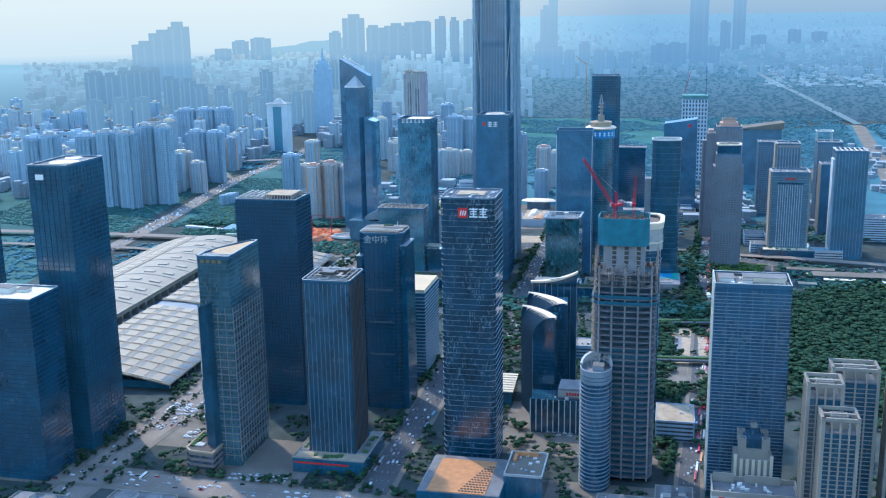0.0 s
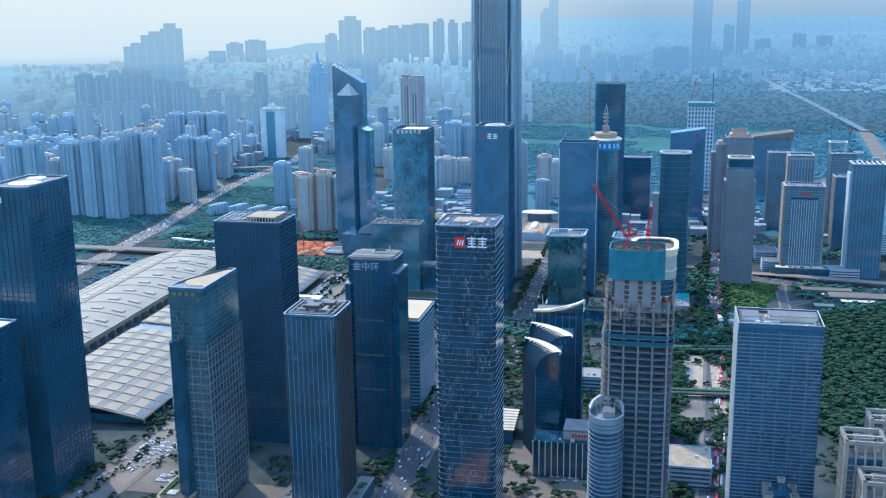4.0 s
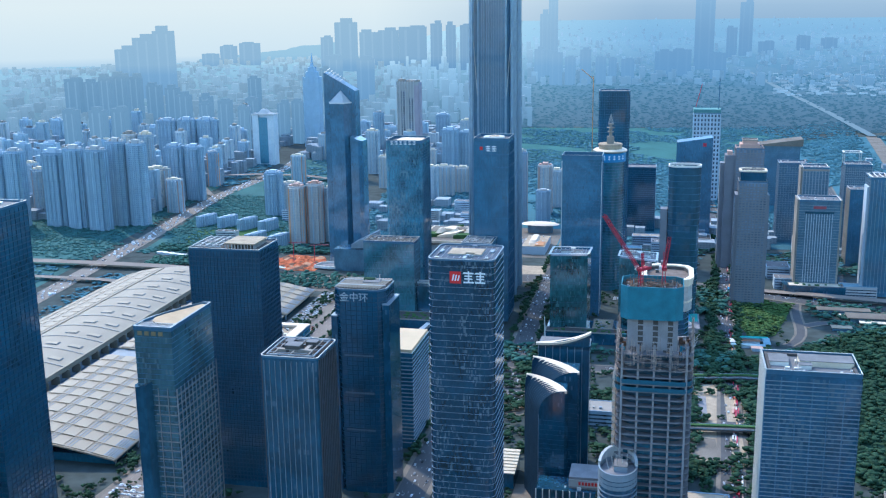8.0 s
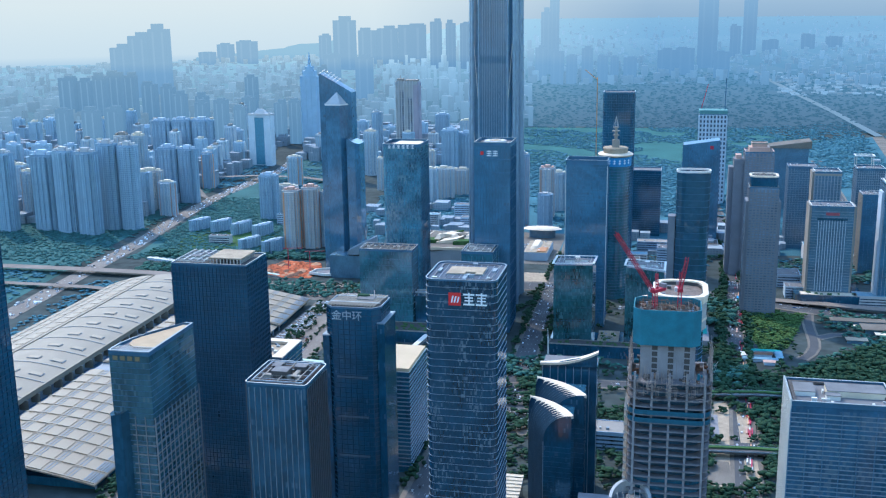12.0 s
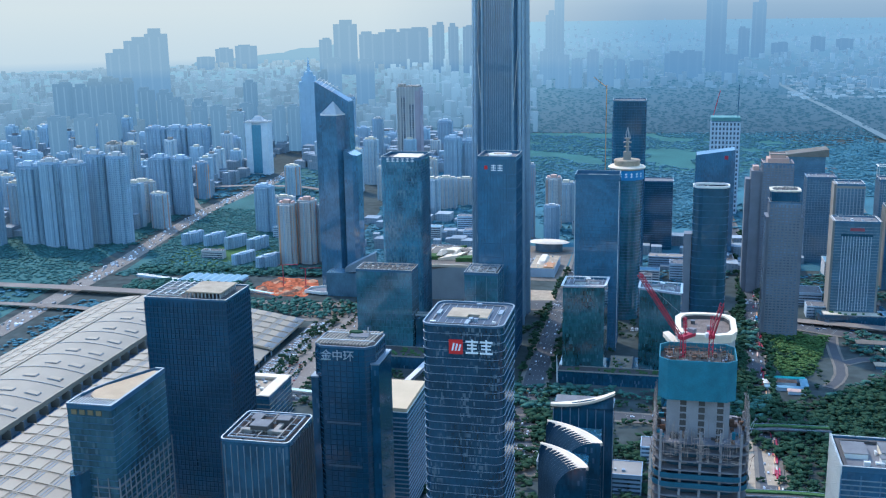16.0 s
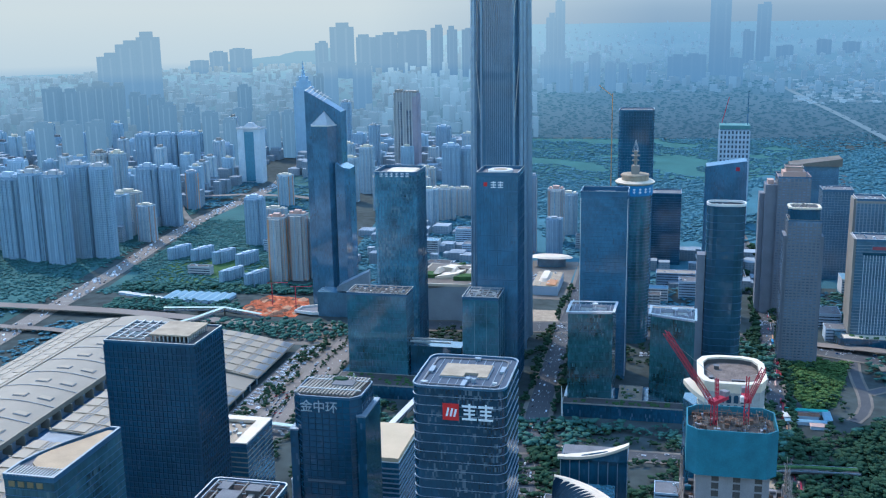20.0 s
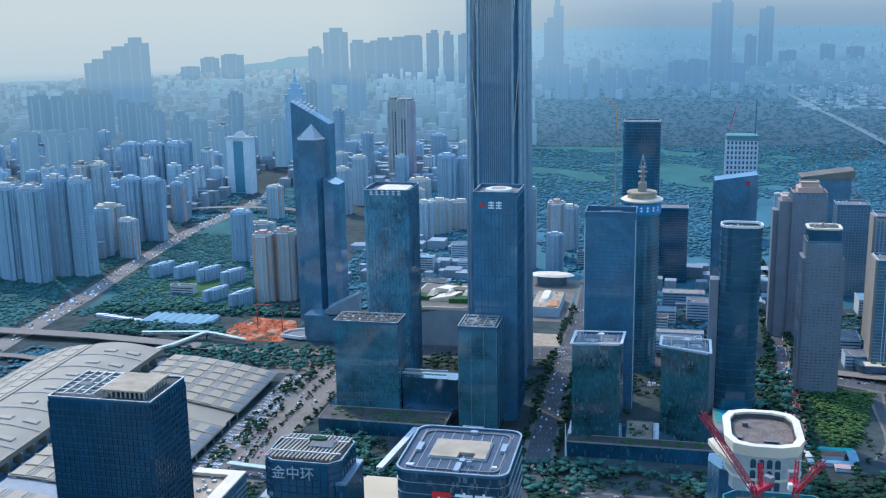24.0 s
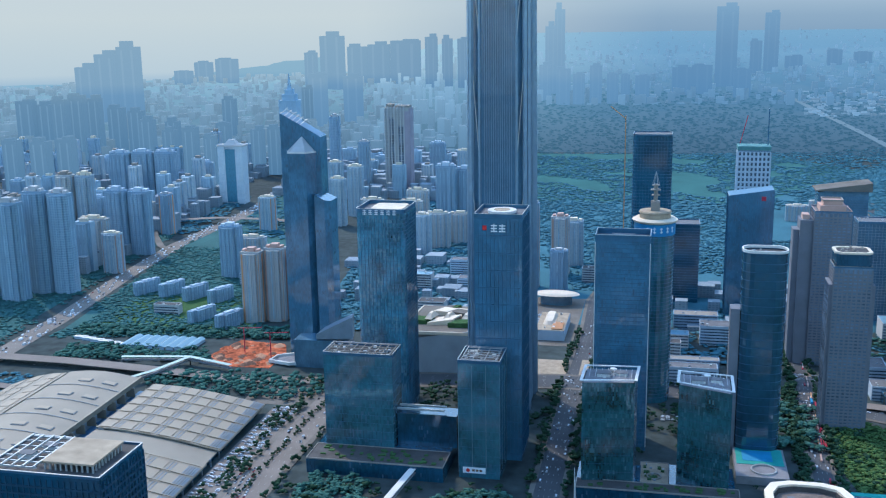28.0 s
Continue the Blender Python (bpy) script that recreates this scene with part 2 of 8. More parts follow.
PAVE = plain("pale_paving", (0.168, 0.150, 0.128), 0.85, 0.0, 0.03, 0.4, fine=1.2)
MARK = plain("road_paint", (0.42, 0.42, 0.41), 0.7, 0.0, 0.3, 0.3)
EARTH = plain("orange_bare_earth", (0.37, 0.105, 0.05), 0.95, 0.0, 0.06, 0.95, 0.6, fine=0.15)
EARTH_PALE = plain("pale_tan_sand", (0.46, 0.25, 0.15), 0.95, 0.0, 0.1, 0.4, 0.3)
LAWN = plain("park_lawn", (0.055, 0.108, 0.042), 0.95, 0.0, 0.02, 0.5, fine=0.3)
LEAF = plain("tree_leaves", (0.023, 0.049, 0.028), 0.9, 0.0, 0.1, 0.5, 0.7, fine=0.5, island=0.45)
# leaf colour for mid-distance woods, blued to imitate haze
LEAF_MID = plain("haze_blued_tree_leaves", (0.044, 0.102, 0.082), 0.9, 0.0, 0.05, 0.4, 0.6, fine=0.4, island=0.4)
# sunlight put into the colour: a lighter, yellower copy of the leaves
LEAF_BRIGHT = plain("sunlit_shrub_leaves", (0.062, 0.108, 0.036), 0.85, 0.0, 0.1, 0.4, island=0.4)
# far and garden leaves with the blue of haze mixed into their green
LEAF_FAR = plain("haze_blued_far_leaves", (0.062, 0.150, 0.188), 0.9, 0.0, 0.01, 0.3, 0.5, fine=0.25, island=0.25)
LEAF_HAZE = plain("haze_tinted_garden_leaves", (0.052, 0.124, 0.118), 0.9, 0.0, 0.02, 0.35, 0.5, fine=0.25, island=0.3)
BLUE_ROOF = plain("pale_blue_sheet_roof", (0.14, 0.26, 0.33), 0.6, 0.1, 0.1, 0.2)
COURT_BLUE = plain("blue_sports_court", (0.05, 0.25, 0.45), 0.8, 0.0, 0.1, 0.2)
COURT_GREEN = plain("green_sports_court", (0.05, 0.30, 0.26), 0.8, 0.0, 0.1, 0.2)
CAR_GLASS = plain("car_windows", (0.02, 0.025, 0.03), 0.1)

# ---- mesh tools ----


class MB:
    """A small mesh builder."""

    def __init__(self):
        self.v, self.f = [], []

    def box(self, x0, x1, y0, y1, z0, z1):
        i = len(self.v)
        self.v += [(x0, y0, z0), (x1, y0, z0), (x1, y1, z0), (x0, y1, z0), (x0, y0, z1), (x1, y0, z1), (x1, y1, z1), (x0, y1, z1)]
        self.f += [tuple(i + k for k in q) for q in ((0, 3, 2, 1), (4, 5, 6, 7), (0, 1, 5, 4), (1, 2, 6, 5), (2, 3, 7, 6), (3, 0, 4, 7))]
        return self

    def prism(self, poly, z0, z1, top=None, caps=True):
        i, n = len(self.v), len(poly)
        top = top or poly
        zt = z1 if callable(z1) else (lambda x, y: z1)
        self.v += [(x, y, z0) for x, y in poly] + [(x, y, zt(x, y)) for x, y in top]
        self.f += [(i + k, i + (k + 1) % n, i + n + (k + 1) % n, i + n + k) for k in range(n)]
        if caps:
            self.f += [tuple(i + k for k in reversed(range(n))), tuple(i + n + k for k in range(n))]
        return self

    def ring(self, outer, inner, z0, z1):
        i, n = len(self.v), len(outer)
        for z in (z0, z1):
            self.v += [(x, y, z) for x, y in outer] + [(x, y, z) for x, y in inner]
        for k in range(n):
            a, b = k, (k + 1) % n
            o0, o1, p0, p1 = i, i + 2 * n, i + n, i + 3 * n
            self.f += [(o0 + a, o0 + b, o1 + b, o1 + a), (p0 + b, p0 + a, p1 + a, p1 + b), (o1 + a, o1 + b, p1 + b, p1 + a), (o0 + b, o0 + a, p0 + a, p0 + b)]
        return self

    def bar(self, a, b, r, sides=4):
        """A straight bar of radius r from a to b."""
        a, b = Vector(a), Vector(b)
        q = (b - a).to_track_quat("Z", "Y")
        i = len(self.v)
        for p in (a, b):
            self.v += [tuple(p + q @ Vector((r * math.cos(2 * math.pi * (k + 0.5) / sides), r * math.sin(2 * math.pi * (k + 0.5) / sides), 0))) for k in range(sides)]
        self.f += [(i + k, i + (k + 1) % sides, i + sides + (k + 1) % sides, i + sides + k) for k in range(sides)]
        self.f += [tuple(i + k for k in reversed(range(sides))), tuple(i + sides + k for k in range(sides))]
        return self

    def disc(self, x, y, r, z0, z1, n=28, r2=None):
        return self.prism(circle(x, y, r, n), z0, z1, circle(x, y, r2 or r, n))

    def mesh(self, name, mat):
        me = bpy.data.meshes.new(name)
        me.from_pydata(self.v, [], self.f)
        me.materials.append(mat)
        me.update()
        return me


def circle(x, y, r, n=28, ry=None):
    return [(x + r * math.cos(2 * math.pi * k / n), y + (ry or r) * math.sin(2 * math.pi * k / n)) for k in range(n)]


def rrect(w, d, r=0.0, n=4, x=0.0, y=0.0):
    """A rectangle w by d round (x, y), its corners rounded by r (n=1: cut)."""
    if r <= 0:
        return [(x - w / 2, y - d / 2), (x + w / 2, y - d / 2), (x + w / 2, y + d / 2), (x - w / 2, y + d / 2)]
    out = []
    for cx, cy, a in ((x + w / 2 - r, y - d / 2 + r, -90), (x + w / 2 - r, y + d / 2 - r, 0), (x - w / 2 + r, y + d / 2 - r, 90), (x - w / 2 + r, y - d / 2 + r, 180)):
        out += [(cx + r * math.cos(radians(a + 90 * k / n)), cy + r * math.sin(radians(a + 90 * k / n))) for k in range(n + 1)]
    return out


def grown(poly, by):
    """A convex outline pushed out by a distance."""
    cx, cy = sum(p[0] for p in poly) / len(poly), sum(p[1] for p in poly) / len(poly)
    w, d = max(p[0] for p in poly) - min(p[0] for p in poly), max(p[1] for p in poly) - min(p[1] for p in poly)
    return [(cx + (x - cx) * (w + 2 * by) / w, cy + (y - cy) * (d + 2 * by) / d) for x, y in poly]


def thing(name, m, label, category, group="", kind=""):
    ob = new(name)
    ob.matrix_world = m
    ob.empty_display_size = 2
    return tagged(ob, label, category, group, kind)


def put(name, me, parent, m=None, label=""):
    ob = new(name, me)
    ob.parent = parent
    if m is not None:
        ob.matrix_basis = m
    if label:
        ob["label"] = label
    return ob


def part(name, mb, material, parent, label="", m=None):
    return put(name, mb.mesh(name, material), parent, m, label)


def solid(name, mb, material, label, category, m=None, group="", kind=""):
    ob = new(name, mb.mesh(name, material))
    if m is not None:
        ob.matrix_world = m
    return tagged(ob, label, category, group, kind)


GRID = -7.5  # the street grid's turn, degrees


def at(x, y, z=0.0, rz=GRID):
    return pose(x, y, z, 0, 0, rz)


def bands(t, poly, z0, z1, step, high, proud, mat, name="spandrel", label=""):
    """Horizontal bands round a tower, one part a storey."""
    me = MB().ring(grown(poly, proud), grown(poly, -0.05), 0, high).mesh(name, mat)
    z = z0
    k = 0
    while z < z1 - high:
        put(name, me, t, pose(0, 0, z), label if k == 0 else "")
        z += step
        k += 1


def fins(t, w, d, z0, z1, step, wide, deep, mat, name="mullion", faces="flrb", inset=0.0):
    """Upright fins on the faces of a rectangular tower, one part each."""
    me = MB().box(-wide / 2, wide / 2, -deep, 0.05, 0, z1 - z0).mesh(name, mat)
    for face in faces:
        span, rot = (w, 0 if face == "f" else 180) if face in "fb" else (d, 90 if face == "r" else -90)
        off = (d if face in "fb" else w) / 2
        n = max(1, int((span - 2 * inset) / step))
        for k in range(n + 1):
            s = -span / 2 + inset + (span - 2 * inset) * k / n
            put(name, me, t, pose(0, 0, 0, 0, 0, rot) @ pose(s, -off, z0))


def roof(t, poly, z, mat=None, rim=1.2, high=1.8, rim_mat=None):
    part("roof_deck", MB().prism(grown(poly, -0.2), z - 0.3, z + 0.15), mat or ROOF, t)
    w = part("parapet", MB().ring(grown(poly, 0.1), grown(poly, -0.5), z - 0.2, z + high - 0.35), ALU_DARK, t)
    part("coping", MB().ring(grown(poly, 0.3), grown(poly, -rim * 0.35), z + high - 0.35, z + high), rim_mat or ALU, w)


FOOT = []  # plots taken by buildings: x, y, half width


def plant(t, items, mat=None):
    """Roof housings: x, y, w, d, z0, h."""
    for x, y, w, d, z, h in items:
        p = part("roof_housing", MB().box(x - w / 2, x + w / 2, y - d / 2, y + d / 2, z, z + h), mat or ALU, t)
        part("housing_cap", MB().box(x - w / 2 - 0.3, x + w / 2 + 0.3, y - d / 2 - 0.3, y + d / 2 + 0.3, z + h, z + h + 0.4), ROOF, p)


def lid(t, x0, x1, y0, y1, z, mat=None, green=0):
    """A low roof deck over a podium, with its rim and a few planted beds."""
    part("roof_deck", MB().box(x0 + 0.4, x1 - 0.4, y0 + 0.4, y1 - 0.4, z, z + 0.3), mat or ROOF, t)
    part("parapet", MB().ring([(x0 - 0.2, y0 - 0.2), (x1 + 0.2, y0 - 0.2), (x1 + 0.2, y1 + 0.2), (x0 - 0.2, y1 + 0.2)], [(x0 + 0.5, y0 + 0.5), (x1 - 0.5, y0 + 0.5), (x1 - 0.5, y1 - 0.5), (x0 + 0.5, y1 - 0.5)], z - 0.4, z + 0.9), STONE, t)
    r = random.Random(int(x0 * 7 + y1))
    for _ in range(green):
        x, y, a, b = r.uniform(x0 + 4, x1 - 4), r.uniform(y0 + 4, y1 - 4), r.uniform(2, 6), r.uniform(2, 5)
        part("planted_bed", MB().box(x - a / 2, x + a / 2, y - b / 2, y + b / 2, z + 0.3, z + r.uniform(0.9, 2.0)), LAWN, t)


def clutter(t, w, d, z, n, seed, mat=None):
    """Small air handlers and tanks scattered over a roof."""
    r = random.Random(seed)
    for _ in range(max(3, int(n * 0.65))):
        x, y, a, b, h = r.uniform(-w / 2, w / 2), r.uniform(-d / 2, d / 2), r.uniform(1, 3.5), r.uniform(1, 3.5), r.uniform(0.8, 2.4)
        part("air_handler", MB().box(x - a / 2, x + a / 2, y - b / 2, y + b / 2, z, z + h), mat or r.choice([ALU, STEEL, WHITE]), t)


def many(name, template, places, mat, label, category, m=None):
    """One object of many copies of a template: rows of x, y, z, size, height, turn."""
    tv, tf = template
    p = np.asarray(places, float)
    c, s = np.cos(p[:, 5]), np.sin(p[:, 5])
    v = np.empty((len(p), len(tv), 3))
    v[:, :, 0] = p[:, None, 0] + p[:, None, 3] * (c[:, None] * tv[None, :, 0] - s[:, None] * tv[None, :, 1])
    v[:, :, 1] = p[:, None, 1] + p[:, None, 3] * (s[:, None] * tv[None, :, 0] + c[:, None] * tv[None, :, 1])
    v[:, :, 2] = p[:, None, 2] + p[:, None, 4] * tv[None, :, 2]
    f = (tf[None] + (np.arange(len(p)) * len(tv))[:, None, None]).reshape(-1, tf.shape[1])
    me = bpy.data.meshes.new(name)
    k = tf.shape[1]
    me.vertices.add(len(p) * len(tv))
    me.vertices.foreach_set("co", v.ravel())
    me.loops.add(f.size)
    me.loops.foreach_set("vertex_index", f.ravel().astype(np.int32))
    me.polygons.add(len(f))
    me.polygons.foreach_set("loop_start", np.arange(0, f.size, k, dtype=np.int32))
    me.update(calc_edges=True)
    me.materials.append(mat)
    if k == 4:
        me.shade_flat()
    else:
        me.shade_smooth()
    ob = new(name, me)
    return tagged(ob, label, category, "", "stuff")


def lumps(sub, seed, clumps, fat=1.0):
    """A tree crown: several dented clumps about an uneven middle, unit size, standing on z = 0."""
    r = np.random.RandomState(seed)
    vs, fs = [], []
    for k in range(clumps):
        bm = bmesh.new()
        bmesh.ops.create_icosphere(bm, subdivisions=sub, radius=1.0)
        a, q = r.rand() * 6.28, (0.44 * math.sqrt(r.rand()) if clumps > 1 else 0)
        c = np.array([q * math.cos(a), q * math.sin(a), 0.28 + (0.55 - 0.5 * q) * r.rand()])
        rad = fat * (0.13 + 0.11 * r.rand())
        base = sum(len(x) for x in vs)
        vs.append(np.array([c + np.array(x.co) * rad * (0.65 + 0.7 * r.rand()) * (1, 1, 0.8) for x in bm.verts]))
        bm.verts.ensure_lookup_table()
        fs.append(np.array([[x.index + base for x in f.verts] for f in bm.faces]))
        bm.free()
    return np.concatenate(vs), np.concatenate(fs)

# ---- ground, far backdrop ----
GROUND = plain("city_ground", (0.055, 0.068, 0.066), 0.95, 0.0, 0.006, 0.5, fine=0.06)


def far_z(x, y):
    """The far land rises gently from 3.6 km out, up to the shore on one side and to the horizon on the other."""
    d = math.hypot(x, y - 220)
    if d <= 3600:
        return 0.0
    inv = 1 / 3600 - (min(d, 4650) - 3600) / 1050 * (1 / 3600 - 1 / 30000)
    z = 418 * (1 - min(d, 4650) * inv)
    w = min(1.0, max(0.0, (-math.degrees(math.atan2(x, y - 220)) - 3) / 6))
    shore = 188 + 30 * min(1.0, max(0.0, (x + 1700) / 1200)) + 8 * noise.noise((x / 200, 0.7, 0)) + 3 * noise.noise((x / 50, 1.7, 0))
    return z * (1 - w) + min(z, shore) * w


solid("ground", MB().prism(circle(0, 220, 3640, 96), -3.0, 0.0), GROUND, "grey-green city ground of plots, yards and planted strips", "ground", kind="structure")


def haze_glow(dim=1.0, body=0.0, island=0.0, top=0.0, hue=(1, 1, 1)):
    """The far distance up to the horizon: sea and land, haze painted as glow."""
    m, nt, bsdf = nodes_of("far_haze_glow")
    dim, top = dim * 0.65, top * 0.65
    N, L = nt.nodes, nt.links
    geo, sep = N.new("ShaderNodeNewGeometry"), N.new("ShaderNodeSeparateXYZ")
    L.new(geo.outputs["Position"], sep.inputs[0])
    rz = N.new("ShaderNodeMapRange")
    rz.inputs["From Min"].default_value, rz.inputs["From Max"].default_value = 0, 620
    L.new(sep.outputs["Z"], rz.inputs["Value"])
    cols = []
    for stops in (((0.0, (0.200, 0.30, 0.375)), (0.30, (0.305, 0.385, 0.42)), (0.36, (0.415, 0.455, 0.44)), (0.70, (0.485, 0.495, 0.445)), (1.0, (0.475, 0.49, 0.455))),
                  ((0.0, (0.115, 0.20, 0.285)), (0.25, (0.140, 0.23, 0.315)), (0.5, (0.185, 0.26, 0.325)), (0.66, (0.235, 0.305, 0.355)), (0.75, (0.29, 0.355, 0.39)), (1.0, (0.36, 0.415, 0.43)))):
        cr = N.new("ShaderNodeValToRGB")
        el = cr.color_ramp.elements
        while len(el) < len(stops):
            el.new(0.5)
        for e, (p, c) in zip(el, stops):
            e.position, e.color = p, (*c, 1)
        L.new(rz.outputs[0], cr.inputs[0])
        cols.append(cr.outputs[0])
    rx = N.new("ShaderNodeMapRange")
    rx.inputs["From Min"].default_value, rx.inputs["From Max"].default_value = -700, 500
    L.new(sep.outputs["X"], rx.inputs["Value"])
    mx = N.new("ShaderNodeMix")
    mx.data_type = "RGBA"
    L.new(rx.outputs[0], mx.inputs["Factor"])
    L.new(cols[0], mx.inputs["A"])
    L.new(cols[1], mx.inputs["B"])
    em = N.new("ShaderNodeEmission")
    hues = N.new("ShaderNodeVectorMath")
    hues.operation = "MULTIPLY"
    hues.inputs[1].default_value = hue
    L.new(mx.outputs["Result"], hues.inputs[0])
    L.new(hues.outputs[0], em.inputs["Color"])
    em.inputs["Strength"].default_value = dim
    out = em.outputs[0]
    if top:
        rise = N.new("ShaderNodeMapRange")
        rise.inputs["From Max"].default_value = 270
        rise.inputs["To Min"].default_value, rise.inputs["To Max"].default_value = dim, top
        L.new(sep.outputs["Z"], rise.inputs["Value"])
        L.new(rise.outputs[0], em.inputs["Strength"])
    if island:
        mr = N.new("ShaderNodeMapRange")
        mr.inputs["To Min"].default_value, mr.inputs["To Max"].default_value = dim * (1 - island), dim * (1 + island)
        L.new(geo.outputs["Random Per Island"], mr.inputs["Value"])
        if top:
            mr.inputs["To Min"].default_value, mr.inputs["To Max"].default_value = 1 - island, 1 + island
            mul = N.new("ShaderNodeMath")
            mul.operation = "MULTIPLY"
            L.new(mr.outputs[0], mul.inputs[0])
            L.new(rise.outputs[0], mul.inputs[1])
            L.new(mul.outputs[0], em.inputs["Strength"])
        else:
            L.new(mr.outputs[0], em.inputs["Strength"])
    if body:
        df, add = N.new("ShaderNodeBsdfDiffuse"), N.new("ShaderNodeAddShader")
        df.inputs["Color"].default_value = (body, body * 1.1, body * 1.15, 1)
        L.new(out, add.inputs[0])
        L.new(df.outputs[0], add.inputs[1])
        out = add.outputs[0]
    L.new(out, N["Material Output"].inputs["Surface"])
    return m


# backdrop and far land give off their haze as emission
solid("backdrop", MB().ring(circle(0, 220, 4700, 96), circle(0, 220, 4685, 96), -2, 620), haze_glow(0.96), "pale hazy sea and distance below the horizon", "backdrop", kind="structure")

land = MB()
RADII = [3600, 3700, 3800, 3900, 4000, 4100, 4200, 4300, 4400, 4480, 4560, 4620, 4686]
for k in range(181):
    a = radians(-60 + 120 * k / 180)
    for r_ in RADII:
        x, y = r_ * math.sin(a), 220 + r_ * math.cos(a)
        land.v.append((x, y, far_z(x, y) - 0.4))
    if k:
        n = len(RADII)
        land.f += [((k - 1) * n + j, k * n + j, k * n + j + 1, (k - 1) * n + j + 1) for j in range(n - 1)]
solid("backdrop", land, haze_glow(0.40, 0.03, 0, 0.98, (0.80, 1.0, 1.06)), "far hazy land rising to the horizon", "backdrop", kind="structure")

# wooded ridges along the shore, their haze painted as emission
RIDGE = haze_glow(0.80, 0.02, 0, 0, (0.62, 0.84, 0.98))
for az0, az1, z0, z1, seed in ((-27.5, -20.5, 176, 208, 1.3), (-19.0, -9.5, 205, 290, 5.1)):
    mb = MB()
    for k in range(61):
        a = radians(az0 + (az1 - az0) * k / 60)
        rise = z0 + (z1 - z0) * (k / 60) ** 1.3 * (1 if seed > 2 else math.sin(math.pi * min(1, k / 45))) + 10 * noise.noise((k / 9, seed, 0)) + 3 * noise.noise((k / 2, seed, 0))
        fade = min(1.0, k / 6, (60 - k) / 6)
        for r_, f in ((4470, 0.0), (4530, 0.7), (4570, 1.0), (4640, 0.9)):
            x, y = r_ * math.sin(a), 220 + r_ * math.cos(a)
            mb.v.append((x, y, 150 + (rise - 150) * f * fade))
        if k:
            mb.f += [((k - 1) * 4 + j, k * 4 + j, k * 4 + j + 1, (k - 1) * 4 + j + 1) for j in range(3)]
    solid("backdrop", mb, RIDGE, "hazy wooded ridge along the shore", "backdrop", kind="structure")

# ---- streets ----


def strip(points, width):
    """A band of ground along a line of points: quads, left and right."""
    out = []
    for k, p in enumerate(points):
        a, b = points[max(0, k - 1)], points[min(len(points) - 1, k + 1)]
        d = Vector((b[0] - a[0], b[1] - a[1])).normalized()
        out.append(((p[0] - d.y * width / 2, p[1] + d.x * width / 2), (p[0] + d.y * width / 2, p[1] - d.x * width / 2)))
    return out


def ribbon(points, width, z0, z1):
    mb = MB()
    rows = strip(points, width)
    for k, (l, r) in enumerate(rows):
        h = points[k][2] if len(points[k]) > 2 else 0.0
        mb.v += [(*l, h + z0), (*r, h + z0), (*r, h + z1), (*l, h + z1)]
        if k:
            a, b = 4 * (k - 1), 4 * k
            mb.f += [(a + j, a + (j + 1) % 4, b + (j + 1) % 4, b + j) for j in range(4)]
    n = 4 * (len(rows) - 1)
    mb.f += [(0, 3, 2, 1), (n, n + 1, n + 2, n + 3)]
    return mb


def road(name, points, width, label, mat=None, lanes=0, z=0.3, walk_side=0.0):
    if walk_side:
        solid("pavement", ribbon(points, width + 2 * walk_side, z - 0.4, z - 0.02 + 0.14), PAVE, "pale paved pavements along " + label.split(" with")[0][:30], "pavement", kind="structure")
        z += 0.16
    t = solid(name, ribbon(points, width, z - 0.3, z), mat or ASPHALT, label, "road", kind="structure")
    if lanes:
        dash = MB()
        for j in range(1, lanes):
            off = -width / 2 + width * j / lanes
            for (x0, y0, *_), (x1, y1, *_) in zip(points, points[1:]):
                d = Vector((x1 - x0, y1 - y0))
                ln = d.length
                d.normalize()
                s = 2.0
                while s < ln - 5:
                    q = Vector((x0, y0)) + d * s + Vector((-d.y, d.x)) * off
                    a, b = d * 3.5, Vector((-d.y, d.x)) * 0.14
                    i = len(dash.v)
                    dash.v += [(*(q - b), z + 0.05), (*(q + a - b), z + 0.05), (*(q + a + b), z + 0.05), (*(q + b), z + 0.05)]
                    dash.f.append((i, i + 1, i + 2, i + 3))
                    s += 17
        tagged(part("lane_marks", dash, MARK, t), kind="stuff")
    return t


HIGHWAY = [(-730, 1500), (-722, 1750), (-712, 1950), (-714, 2200), (-706, 2450), (-672, 2670), (-650, 2850), (-655, 3150), (-690, 3500), (-715, 3700)]
road("highway", HIGHWAY, 33, "busy ten-lane city highway running to the distance", HIGHWAY_TOP, 10, 0.5)
road("road", [(-420, 500), (-372, 830), (-345, 960), (-300, 1250), (-262, 1520), (-235, 1700), (-220, 1860)], 34, "wide avenue beside the exhibition hall", ROAD_PALE, 6, 0.4, 6)
road("road", [(-135, 640), (-122, 760), (-100, 930), (-78, 1100), (-60, 1260), (-52, 1330)], 26, "tree-lined street between glass towers", None, 5, 0.4, 5)
road("road", [(-16, 1200), (0, 1400), (20, 1560), (42, 1720), (69, 1900), (86, 2060), (150, 2300), (220, 2700)], 24, "busy street running between office towers", None, 5, 0.45, 5)
road("road", [(120, 600), (150, 800), (188, 1000), (222, 1200), (262, 1450), (302, 1680), (335, 1900), (370, 2200), (410, 2600)], 18, "street with orange road works beside the park", ASPHALT, 4, 0.45, 4)
road("road", [(-800, 820), (-560, 800), (-330, 770), (-135, 735), (120, 690), (420, 640)], 30, "cross avenue in front of the towers", ROAD_PALE, 6, 0.5, 6)
road("road", [(-330, 1330), (-60, 1300), (150, 1275), (262, 1255)], 20, "cross street between office towers", None, 4, 0.5, 4)
